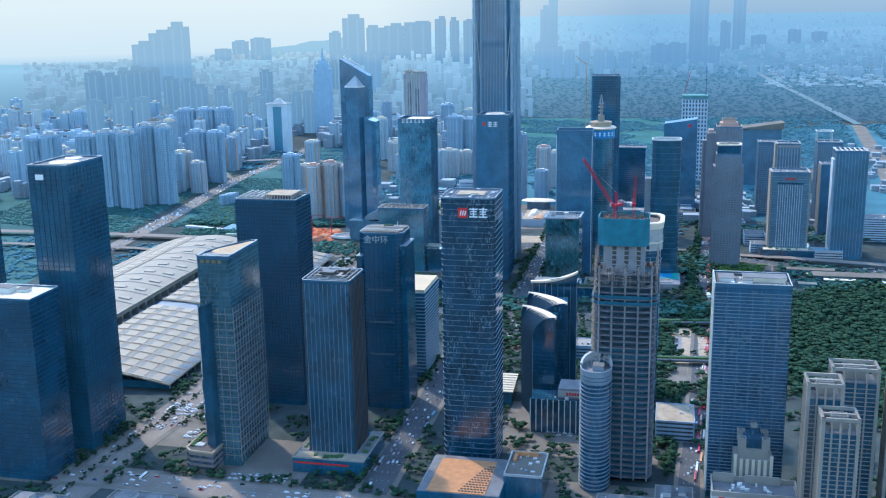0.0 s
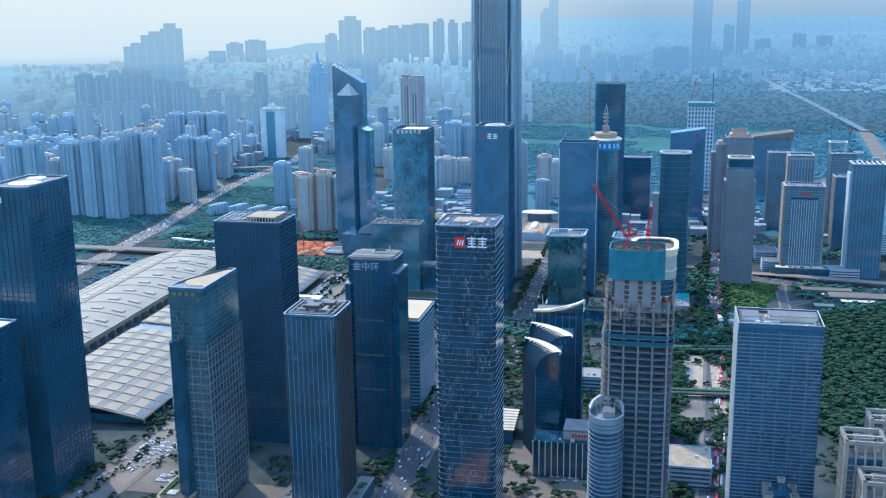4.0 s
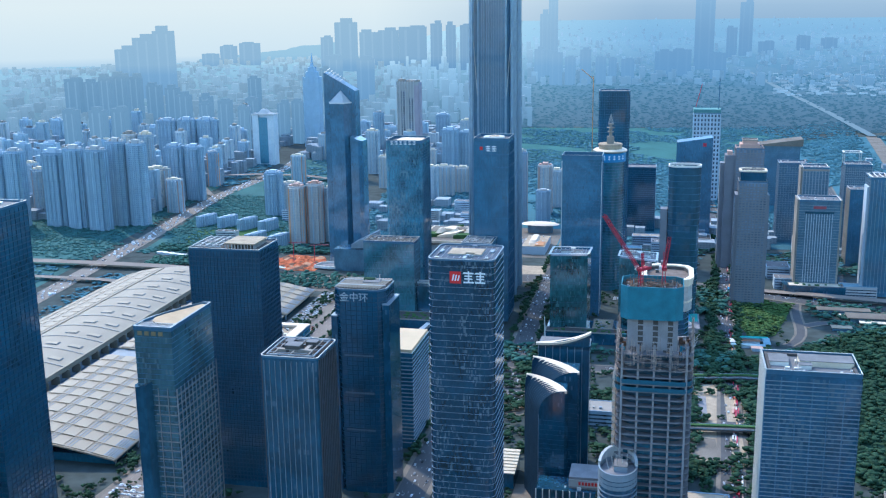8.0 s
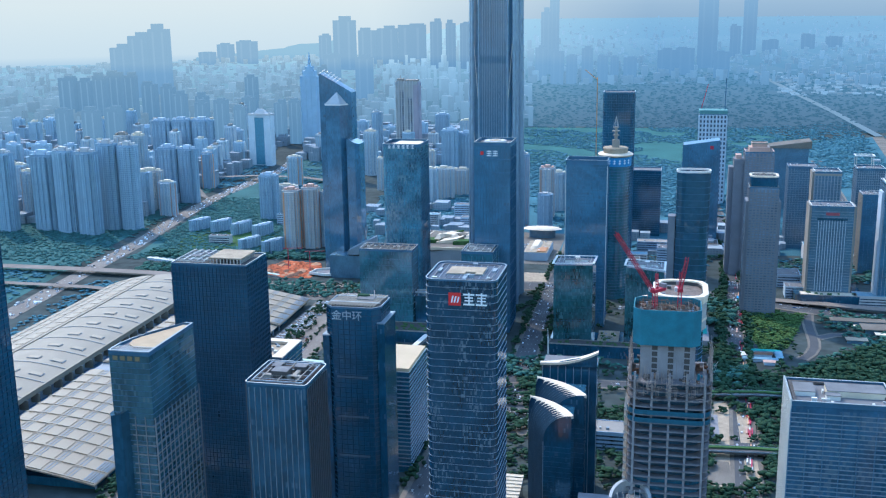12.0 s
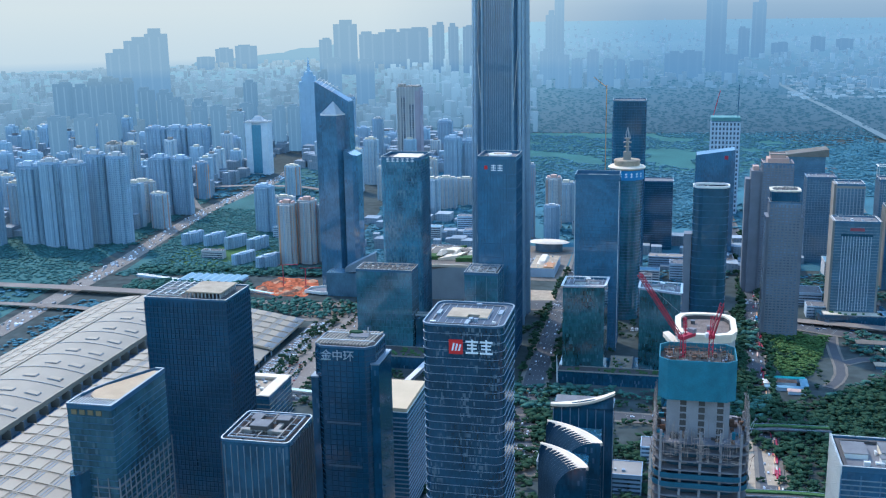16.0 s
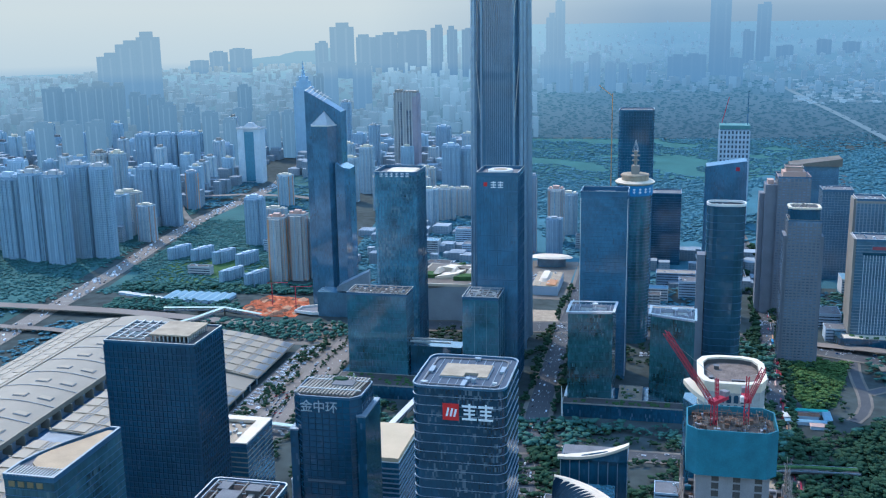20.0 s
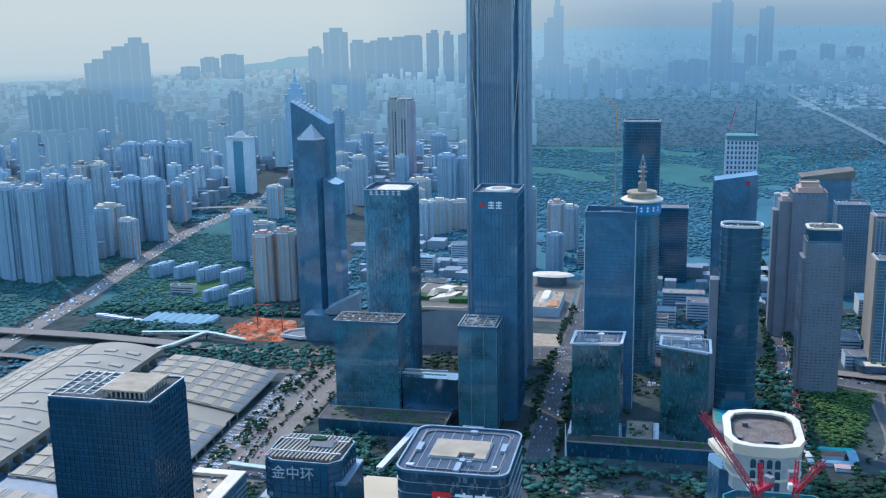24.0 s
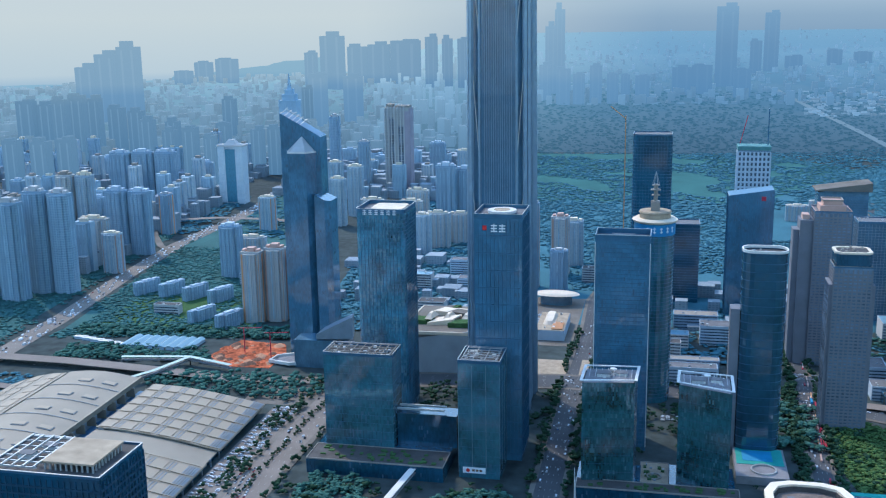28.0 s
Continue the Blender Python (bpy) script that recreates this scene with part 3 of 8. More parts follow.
road("road", [(-240, 1700), (20, 1700), (300, 1645), (430, 1570), (620, 1500), (900, 1390)], 40, "broad boulevard beyond the park", ASPHALT, 8, 0.55, 6)
road("flyover", [(-1150, 1800, 6), (-900, 1775, 7), (-707, 1751, 7), (-606, 1735, 7), (-477, 1706, 6), (-380, 1690, 2), (-240, 1690, 0.3)], 22, "curving concrete flyover above the highway", ROAD_PALE, 4, 0.6)
road("flyover", [(-1150, 1712, 5), (-900, 1684, 5), (-758, 1665, 5), (-669, 1652, 5), (-640, 1646, 4), (-600, 1640, 1)], 14, "lower concrete bridge beside the flyover", ROAD_PALE, 2, 0.6)
road("overpass", [(-900, 2650, 5), (-790, 2650, 11), (-684, 2671, 12), (-561, 2658, 11), (-430, 2610, 3)], 20, "pale concrete overpass crossing the highway", ROAD_PALE, 0, 0.6)
road("ramp", [(-690, 2380, 0.6), (-735, 2440, 1.2), (-775, 2520, 5), (-800, 2590, 8), (-790, 2650, 11)], 13, "curved pale concrete slip road", PAVE, 0, 0.6)
road("road", [(640, 1600), (900, 2700), (1079, 3500)], 40, "pale boulevard running to the distance past woods", PAVE, 0, 0.5)
road("road", [(430, 1570), (640, 2300), (760, 3000)], 22, "street between office towers", None, 4, 0.5, 4)

road("road", [(326, 1378), (342, 1400), (352, 1422), (358, 1446), (362, 1470), (366, 1500), (372, 1535), (382, 1575)], 10, "narrow loop road beside the lawn", ASPHALT, 0, 0.42, 3)
road("road", [(366, 1462), (390, 1476), (430, 1478), (480, 1462), (540, 1436), (640, 1400)], 11, "curving access road by the station", ASPHALT, 0, 0.4, 3)
# plazas and lots
for x, y, w, d, mat, lab in [(-335, 900, 60, 110, PAVE, "pale plaza with parked cars"), (-311, 1440, 34, 330, ROAD_PALE, "car park beside the exhibition hall"),
                             (0, 1180, 60, 90, PAVE, "paved yard between buildings"), (-300, 1640, 90, 60, PAVE, "bright car park strip"),
                             (10, 1960, 90, 240, PAVE, "pale shopping yard paving"), (-40, 1320, 60, 40, PAVE, "paved corner by glass offices"),
                             (60, 900, 150, 130, PAVE, "pale paving round dark towers"), (-240, 800, 110, 130, PAVE, "paved forecourt of towers"), (60, 740, 120, 90, PAVE, "paved yards by podiums"),
                             (190, 1130, 40, 220, TAN, "long strip of bare road-works ground"), (-130, 1900, 160, 200, PAVE, "cultural plaza paving")]:
    solid("pavement", MB().box(-w / 2, w / 2, -d / 2, d / 2, -0.3, 0.22), mat, lab, "pavement", at(x, y), kind="structure")
solid("building_site", MB().prism([(-437, 1781), (-412, 1850), (-345, 1830), (-335, 1790), (-345, 1735), (-400, 1740)], -0.5, 0.4), EARTH, "bare orange earth of a building site", "building site", kind="structure")
solid("lawn", MB().prism([(285, 1400), (320, 1420), (375, 1560), (310, 1580), (282, 1500)], -0.5, 0.3), LAWN, "bright green sunlit park lawn", "lawn", kind="structure")
solid("lawn", MB().prism([(-640, 1880), (-400, 1870), (-440, 2080), (-640, 2080)], -0.5, 0.28), LAWN, "green planted ground beside the highway", "lawn", kind="structure")
# fairway and floors below carry haze as a blue cast in their colour
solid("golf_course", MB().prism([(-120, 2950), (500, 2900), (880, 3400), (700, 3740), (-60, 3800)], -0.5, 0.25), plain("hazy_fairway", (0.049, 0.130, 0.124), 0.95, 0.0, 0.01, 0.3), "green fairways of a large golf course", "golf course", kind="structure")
solid("woodland_floor", MB().prism([(-330, 1960), (620, 1900), (900, 2680), (1060, 3500), (-330, 3000)], -0.5, 0.16), plain("hazy_wood_floor", (0.058, 0.142, 0.176), 0.95, 0.0, 0.01, 0.4), "planted ground below distant trees, hazed blue-green", "park", kind="structure")
solid("woodland_floor", MB().prism([(640, 1950), (1700, 2000), (1700, 3300), (1110, 3520)], -0.5, 0.11), plain("hazy_wood_floor", (0.058, 0.142, 0.176), 0.95, 0.0, 0.01, 0.4), "planted ground beyond the boulevard, hazed blue-green", "park", kind="structure")
solid("woodland_floor", MB().prism([(-1200, 1200), (-765, 1200), (-745, 2550), (-1100, 2650), (-1300, 1900)], -0.5, 0.16), plain("haze_tinted_garden_floor", (0.052, 0.118, 0.114), 0.95, 0.0, 0.01, 0.4), "green garden ground below housing estates", "park", kind="structure")
solid("woodland_floor", MB().prism([(-685, 1860), (-400, 1860), (-430, 2640), (-620, 3150), (-690, 2500)], -0.5, 0.16), plain("haze_tinted_garden_floor", (0.052, 0.118, 0.114), 0.95, 0.0, 0.01, 0.4), "green garden ground beside the highway", "park", kind="structure")
WOODS = plain("dark_wood_floor", (0.03, 0.065, 0.04), 0.95, 0.0, 0.01, 0.4)
solid("woodland_floor", MB().prism([(290, 1000), (382, 900), (700, 800), (800, 1380), (540, 1500), (393, 1406), (280, 1300)], -0.5, 0.26), WOODS, "dark park woodland floor", "park", kind="structure")

# ---- exhibition hall ----
HALL = thing("exhibition_hall", pose(-379, 984, 0, 0, 0, -6.3), "vast exhibition hall with pale curved metal roofs", "exhibition hall")


def wing_z(u):
    """Height of the right wing's roof, u metres in from its right edge."""
    return 9 + 17 * math.sin(min(1.0, u / 135) * math.pi / 2)


def vault_z(u):
    return 30 + 7 * math.cos((u - 205) / 55 * math.pi / 2) if 150 <= u <= 240 else 30


def left_z(u):
    return 16 + 19 * math.cos(min(1.0, max(0.0, (u - 235) / 80)) * math.pi / 2)


def sheet(zf, u0, u1, v0, v1, n, thick, lift=0.0):
    """A curved roof sheet; u runs leftwards, so x = -u."""
    mb = MB()
    for k in range(n + 1):
        u = u0 + (u1 - u0) * k / n
        z = zf(u) + lift
        mb.v += [(-u, v0, z - thick), (-u, v1, z - thick), (-u, v1, z), (-u, v0, z)]
        if k:
            a, b = 4 * (k - 1), 4 * k
            mb.f += [(b + j, b + (j + 1) % 4, a + (j + 1) % 4, a + j) for j in range(4)]
    e = 4 * n
    mb.f += [(3, 2, 1, 0), (e, e + 1, e + 2, e + 3)]
    return mb


part("glass_wall", MB().box(-128, -6, 10, 596, 0, 8), GLASS_NAVY, HALL, "dark glazed walls under the eaves")
part("middle_wall", MB().box(-308, -152, 6, 600, 0, 12), GLASS_NAVY, HALL)
part("vault_wall", MB().box(-234, -156, 4, 604, 12, 29), plain("hazy_metal_wall", (0.30, 0.36, 0.42), 0.6), HALL, "pale grey upper wall below the vault")
for v0, v1 in ((0, 236), (262, 446), (478.4, 608)):
    part("wing_roof", sheet(wing_z, 0, 134, v0, v1, 12, 1.4), HALL_METAL, HALL)
part("link_roof", sheet(lambda u: wing_z(u) - 2.0, 4, 134, 236, 262, 10, 1.2), HALL_RIB, HALL, "smooth grey linking roof strip")
part("link_roof", sheet(lambda u: wing_z(u) - 2.0, 3, 134, 446, 478.4, 10, 1.2), HALL_METAL, HALL)
part("vault_roof", sheet(vault_z, 150, 240, 0, 612, 14, 1.5), HALL_METAL, HALL)
part("left_roof", sheet(left_z, 240, 312, 0, 605, 8, 1.4), HALL_METAL, HALL)
part("gutter", MB().box(-150, -134, 2, 604, 16, 18), ALU_DARK, HALL)
PITCH = 21.6
SEGMENTS = ((0, 236), (262, 446), (478.4, 608))


for zf, u0, u1, cols in ((wing_z, 2, 132, 6), (left_z, 244, 310, 3)):
    w = (u1 - u0) / cols
    for c in range(cols):
        a = u0 + c * w
        plate = sheet(zf, a + (w - 13.5 if zf is wing_z else 1), a + (w - 0.6 if zf is wing_z else 13), 1.6, PITCH - 1.2, 3, 0.6, 0.5).mesh("roof_panel", HALL_PANEL)
        slat = sheet(zf, a + 0.5, a + 1.3, 1.6, PITCH - 1.2, 1, 0.5, 0.35).mesh("louvre_slat", HALL_RIB)
        k = 0
        for seg in SEGMENTS if zf is wing_z else ((0, 608),):
            v = seg[0]
            while v + PITCH <= seg[1] + 3:
                put("roof_panel", plate, HALL, pose(0, v, 0))
                for j in range(2):
                    if zf is wing_z:
                        put("louvre_slat", slat, HALL, Matrix.Translation((-(0.4 + j * 3.4), v, zf(a + 1 + j * 3.4) - zf(a + 1))))
                v += PITCH
for seg in SEGMENTS:
    me = sheet(wing_z, 0.1, 133.8, 0, 1.1, 12, 0.5, 1.9).mesh("roof_rib", HALL_PANEL)
    edge = MB()
    for q in range(5):
        piece = sheet(wing_z, 1.0 + 2.5 * q, 2.3 + 2.5 * q, 1.8, PITCH - 1.6, 1, 0.4, 1.0)
        n0 = len(edge.v)
        edge.v += piece.v
        edge.f += [tuple(i + n0 for i in f) for f in piece.f]
    edge_me = edge.mesh("edge_louvre", HALL_RIB)
    v = seg[0]
    while v <= seg[1]:
        put("roof_rib", me, HALL, pose(0, v, 0))
        if v + PITCH <= seg[1] + 3:
            put("edge_louvre", edge_me, HALL, pose(0, v, 0))
        v += PITCH
for a, b in ((166, 179), (195, 208)):
    me = sheet(vault_z, a - 1, b + 1, 0, 9.0, 3, 0.6, 0.8).mesh("skylight_panel", HALL_RIB)
    top = sheet(vault_z, a, b + 0.4, 1.0, 8.4, 3, 0.4, 1.2).mesh("skylight_lid", HALL_PANEL)
    for k in range(14):
        s = put("skylight_panel", me, HALL, pose(0, 14 + k * 43.2, 0))
        put("skylight_lid", top, s)
rib = sheet(vault_z, 150.2, 239.8, 0, 0.8, 10, 0.5, 0.9).mesh("vault_rib", HALL_RIB)
for k in range(14):
    put("vault_rib", rib, HALL, pose(0, 2 + k * 2 * PITCH, 0))
part("eave_beam", MB().box(-151.5, -149.5, 0, 612, 27, 32.5), HALL_METAL, HALL)
me = MB().box(-156, -146, -0.6, 0.6, 18, 28).mesh("eave_strut", HALL_METAL)
for k in range(28):
    put("eave_strut", me, HALL, pose(0, 2 + k * PITCH, 0))
me = MB().box(-3, -1.6, -0.7, 0.7, 0, 8).mesh("column", ALU)
for k in range(23):
    put("column", me, HALL, pose(0, 6 + k * PITCH, 0))

road("viaduct", [(330, 1640, 0.8), (420, 1592, 7), (620, 1520, 8), (900, 1420, 8)], 18, "grey concrete viaduct above the boulevard", ROAD_PALE, 3, 0.6)
t = thing("station_building", at(500, 1478), "long low station with flat pale roofs", "station")
part("wall", MB().box(-70, 70, -10, 10, 0, 8), GLASS_GREY, t)
part("roof", MB().box(-74, 60, -13, 13, 8, 9), PAVE, t)
part("roof", MB().box(20, 80, -30, -12, 5, 6), WHITE, t)
part("canopy", MB().box(-60, -10, -24, -13, 5, 5.8), CREAM, t)

for x, y, w, d, h, mat, lab in ((432, 1520, 70, 16, 7, PAVE, "long low station hall with a pale roof"), (452, 1500, 60, 9, 4, CREAM_WHITE, "low station canopy with a cream roof"), (410, 1448, 26, 14, 4, TAN, "low tan-roofed pavilion by the park")):
    t = thing("station_hall", at(x, y), lab, "station")
    part("wall", MB().box(-w / 2 + 1, w / 2 - 1, -d / 2 + 1, d / 2 - 1, 0, h), GLASS_GREY, t)
    part("roof", MB().box(-w / 2, w / 2, -d / 2, d / 2, h, h + 0.7), mat, t)

# ---- near towers ----


def office(name, label, c, w, d, h, glass, radius=0.0, seg=4, rz=GRID, band=None, fin=None, deck=None, rim=None, rim_high=1.8, group=""):
    """A glazed tower. band: step, height, proud, material; fin: step, width, depth, material, faces."""
    t = thing(name, at(c[0], c[1], 0, rz), label, "tower", group)
    poly = rrect(w, d, radius, seg)
    FOOT.append((c[0], c[1], max(w, d) / 2))
    part("glass_body", MB().prism(poly, 0, h), glass, t)
    if band:
        bands(t, poly, 6, h - 3, *band)
    if fin:
        fins(t, w, d, 5, h - 2, *fin[:4], faces=fin[4] if len(fin) > 4 else "flrb", inset=radius)
    roof(t, poly, h, deck, 1.2, rim_high, rim)
    return t


# tall dark glass tower with a cream disc on its roof
t = office("office_tower", "tall dark blue glass tower with helipad disc roof", (-415.5, 866), 38, 62, 270, GLASS_NAVY, band=(4.3, 0.7, 0.45, GRID_DARK), fin=(5.4, 0.3, 0.4, GRID_DARK), deck=ROOF, rim=STEEL)
part("helipad", MB().disc(2, -6, 13, 270, 271.2, 40), CREAM, t, "pale round helipad")
part("helipad", MB().disc(-4, 20, 8, 270, 271.0, 40), WHITE, t)
part("sign_mark", MB().box(-12, -4, -31.6, -31.1, 258, 263), SIGN_WHITE, t)
clutter(t, 34, 50, 270, 10, 3)

# lower tower with pale capped roof
t = office("office_tower", "dark glass tower with pale flat roof slab", (-446, 790), 74, 44, 166, GLASS_DARK, band=(4.2, 0.6, 0.3, GRID_DARK), deck=CREAM, rim=WHITE)
plant(t, [(-6, 2, 24, 12, 166, 5), (14, 6, 10, 8, 166, 3)], WHITE)
clutter(t, 50, 30, 166, 14, 5)

office("office_tower", "blue-grey glass tower beside the avenue", (-545, 905), 46, 50, 258, GLASS_NAVY, band=(4.3, 0.7, 0.45, GRID_DARK), fin=(5.4, 0.3, 0.4, GRID_DARK))

# wedge-shaped tower with a cream roof garden
WEDGE_GRID = plain("brown_grey_pilaster", (0.20, 0.195, 0.20), 0.7)
t = thing("office_tower", at(-258, 838), "wedge-shaped glass tower with cream roof terrace", "tower")
W1 = [(-16, -33), (13, -33), (13, 34), (7, 34), (0, 22), (-7, 9), (-13, -6), (-16, -18)]
part("glass_body", MB().prism(W1, 0, 194), curtain("grey_teal_glass", (0.032, 0.078, 0.098), 1.6, 4.0, rough=0.14, tilt=0.03, vary=0.6, blinds_glints=0.15, shade=(0.10, 0.15, 0.17)), t)
bands(t, W1, 8, 192, 4.0, 0.35, 0.25, ALU_DARK)
part("parapet", MB().ring(grown(W1, 0.2), grown(W1, -0.5), 193, 195.9), ALU_DARK, t)
part("coping", MB().ring(grown(W1, 0.35), grown(W1, -0.9), 195.9, 196.3), ALU, t)
part("roof_deck", MB().prism(grown(W1, -0.6), 193.5, 194.4), ROOF, t)
part("roof_terrace", MB().prism([(-4, -22), (11.5, -22), (11.5, 30), (7.5, 30), (2, 19), (-3.5, 9), (-9, -1), (-11.5, -9), (-9.5, -17)], 194.4, 195.5), plain("cream_roof_screed", (0.42, 0.31, 0.20), 0.85, 0.0, 0.1, 0.2), t, "cream rounded roof terrace")
me = MB().box(-0.2, 0.2, -6, 6, 0, 0.4).mesh("roof_louvre", STEEL)
for k in range(14):
    put("roof_louvre", me, t, pose(-14 + k * 1.9, -27.5, 195.5))
part("curved_bay", MB().prism([(-23, -26), (-17, -36), (-7, -40), (-4, -30), (-8, -8), (-16, 2), (-23, -8)], 0, lambda x, y: 148 + (x + 23) * 0.35), GLASS_MIRROR, t, "curved reflective glass bay")
fins(t, 29, 67, 6, 150, 6.0, 0.6, 0.5, WEDGE_GRID, "pilaster", "fr")
for k in range(20):
    part("storey_band", MB().box(12.9, 13.55, -33.3, 34, 10 + k * 7, 10.8 + k * 7).box(-3, 13.5, -33.55, -32.9, 10 + k * 7, 10.8 + k * 7), WEDGE_GRID, t)
GOLD = plain("dull_gold_letters", (0.20, 0.15, 0.075), 0.6, 0.1)
for k in range(4):
    part("sign_bar", MB().box(-13 + k * 5.4, -9.6 + k * 5.4, -33.7, -33.2, 189.5, 192.4), GOLD, t)
POD_STONE = plain("brown_pink_stone", (0.21, 0.165, 0.145), 0.8, 0.0, 0.1, 0.25)
PODP = [(-34, -8), (-33, -46), (-27, -52), (-4, -54), (-4, -30), (-20, -8)]
part("podium", MB().prism(PODP, 0, 20), POD_STONE, t, "brown-pink stone podium with planted roof")
part("podium_coping", MB().ring(grown(PODP, 0.5), grown(PODP, -1.2), 19.6, 21.2), TAN, t)
part("podium_deck", MB().prism(grown(PODP, -1.2), 20, 20.3), ROOF_DARK, t)
for k in range(3):
    part("podium_window", MB().prism(grown(PODP, 0.2), 4 + 5.2 * k, 6.4 + 5.2 * k), WIN_DARK, t)
for k in range(7):
    part("planted_bed", MB().box(-31, -27.5, -42 + 4.4 * k, -39 + 4.4 * k, 20.3, 21.8), LAWN, t)
for k in range(6):
    part("deck_slat", MB().box(-27 + k * 1.4, -26.3 + k * 1.4, -42, -34, 20.4, 21.4), STEEL, t)

# black gridded tower
t = office("office_tower", "black gridded office tower with open roof frame", (-252, 979), 64, 43, 217, GLASS_DARK, band=(4.0, 1.0, 0.5, GRID_DARK), fin=(3.2, 0.6, 0.55, GRID_DARK, "flr"), deck=ROOF_DARK, rim=STEEL, rim_high=1.4)
part("tan_deck", MB().box(-2, 26, -16, 14, 221, 222), TAN, t, "tan raised roof platform")
me = MB().box(-0.4, 0.4, -0.4, 0.4, 0, 4).mesh("deck_post", STEEL)
for k in range(10):
    put("deck_post", me, t, pose(-1 + k * 2.9, -15, 217))
    put("deck_post", me, t, pose(25, -15 + k * 3, 217))
for k in range(7):
    part("roof_beam", MB().box(-30, -4, -18 + k * 6 - 0.35, -18 + k * 6 + 0.35, 218.6, 219.4), STEEL, t)
for k in range(5):
    part("roof_beam", MB().box(-29 + k * 6 - 0.35, -29 + k * 6 + 0.35, -19, 19, 219.5, 220.2), STEEL, t)
plant(t, [(-18, -4, 8, 5, 217, 3), (-12, 8, 6, 4, 217, 2.5)], WHITE)

# tower with upright bright fins
FIN_STEEL = plain("dulled_steel_fin", (0.23, 0.255, 0.28), 0.5, 0.2, 0.05, 0.4)
t = office("office_tower", "dark tower with bright upright metal fins", (-163, 829), 43, 45, 173, GLASS_DARK, 3, 2, fin=(4.1, 0.35, 0.7, FIN_STEEL, "f"), deck=plain("brown_grey_screed", (0.06, 0.05, 0.046), 0.85, 0.0, 0.2, 0.4), rim=STEEL, rim_high=1.6)
fins(t, 43, 45, 5, 171, 3.6, 0.6, 0.6, plain("brown_bronze_fin", (0.10, 0.085, 0.08), 0.5, 0.3), "bronze_fin", "lr", 3)
part("roof_frame", MB().ring(rrect(36, 38), rrect(34.6, 36.6), 174.2, 175.0), ALU, t)
plant(t, [(-2, -4, 11, 10, 173, 5), (8, 8, 8, 7, 173, 4), (-10, 10, 6, 8, 173, 3)], plain("brown_grey_housing", (0.085, 0.077, 0.072), 0.8))
for k in range(4):
    part("roof_beam", MB().box(-18, 18, -15 + k * 9.8, -14.6 + k * 9.8, 174.6, 175), ALU, t)
clutter(t, 34, 36, 173, 26, 8, ROOF_DARK)
for k in range(3):
    part("roof_beam", MB().box(-13 + k * 13, -12.4 + k * 13, -18, 18, 175, 175.5), STONE, t)
part("duct", MB().box(-14, 13, -9, -6, 173, 175.4).box(6, 9, -9, 14, 173, 175.2), STONE, t, "pale roof duct")
part("podium", MB().box(-32, 34, -38, 30, 0, 14), GLASS_NAVY, t)
lid(t, -32, 34, -38, -23.5, 14, TAN, 5)
lid(t, 23, 34, -22, 30, 14, ROOF, 4)
lid(t, -32, -23, -22, 30, 14, ROOF, 4)
part("red_band", MB().box(-30, 20, -38.6, -38.1, 9, 10.5), SIGN_RED, t, "long red lit sign band")

# tower with slatted roof crown
RIB_GREY = plain("slate_grey_band", (0.10, 0.13, 0.16), 0.6, 0.1)
t = office("office_tower", "dark glass tower with slatted roof crown", (-136, 969), 45, 38, 184, GLASS_DARK, 6, 1, band=(4.1, 0.7, 0.3, GRID_DARK), fin=(4.4, 0.35, 0.4, GRID_DARK), deck=ROOF_DARK, rim=ALU, rim_high=1.6)
part("right_shoulder", MB().box(20, 26, -17, 17, 0, 172), GLASS_DARK, t, "lower glass shoulder")
part("left_shoulder", MB().box(-25.5, -20, -17, 15, 0, 160), GLASS_DARK, t)
part("shoulder_coping", MB().box(19.8, 26.3, -17.3, 17.3, 172, 173), ALU, t)
part("shoulder_coping", MB().box(-25.8, -19.8, -17.3, 15.3, 160, 161), ALU, t)
for z in (58, 92, 126):
    part("sky_band", MB().box(-14, 12, -19.5, -19.1, z, z + 1.9), RIB_GREY, t)
me = MB().box(-0.55, 0.55, -16.5, 16.5, 0, 0.9).mesh("crown_slat", plain("weathered_tan_slat", (0.30, 0.26, 0.215), 0.7, 0.0, 0.1, 0.3))
for k in range(16):
    put("crown_slat", me, t, pose(-19 + k * 2.5, 0, 185.8, 0, 0, -5))
part("crown_beam", MB().box(-21, 21, -9, -8, 186.6, 187.2).box(-21, 21, 8, 9, 186.6, 187.2), STEEL, t)
plant(t, [(6, 4, 14, 10, 184, 3)], ALU)
part("roof_planting", MB().prism(circle(2, 9, 7, 11, 4), 184, 188.5, circle(2, 9, 5, 11, 2.6)), LEAF, t)
part("gable_mast", MB().bar((12, 6, 184), (12, 6, 193), 0.4), STEEL, t)
letters = bpy.data.curves.new("sign_letters", "FONT")
letters.body, letters.size, letters.extrude, letters.align_x, letters.align_y = "金中环", 8.5, 0.3, "CENTER", "CENTER"
letters.materials.append(plain("dulled_white_letters", (0.40, 0.44, 0.47), 0.6))
put("sign_letters", letters, t, pose(-4, -19.6, 178, 90, 0, 0), "white building-name letters")

# low white-roofed block
t = office("office_block", "mid-rise office block with glaring white roof", (-117, 1080), 33, 68, 97, GLASS_NAVY, band=(3.9, 1.0, 0.5, ALU), deck=WHITE, rim=WHITE, rim_high=0.6)
part("roof_lid", MB().box(-16, 16, -33, 33, 97.2, 100.5), plain("cream_white_membrane", (0.50, 0.385, 0.25), 0.75, 0.0, 0.05, 0.12), t, "bright cream-white roof lid")

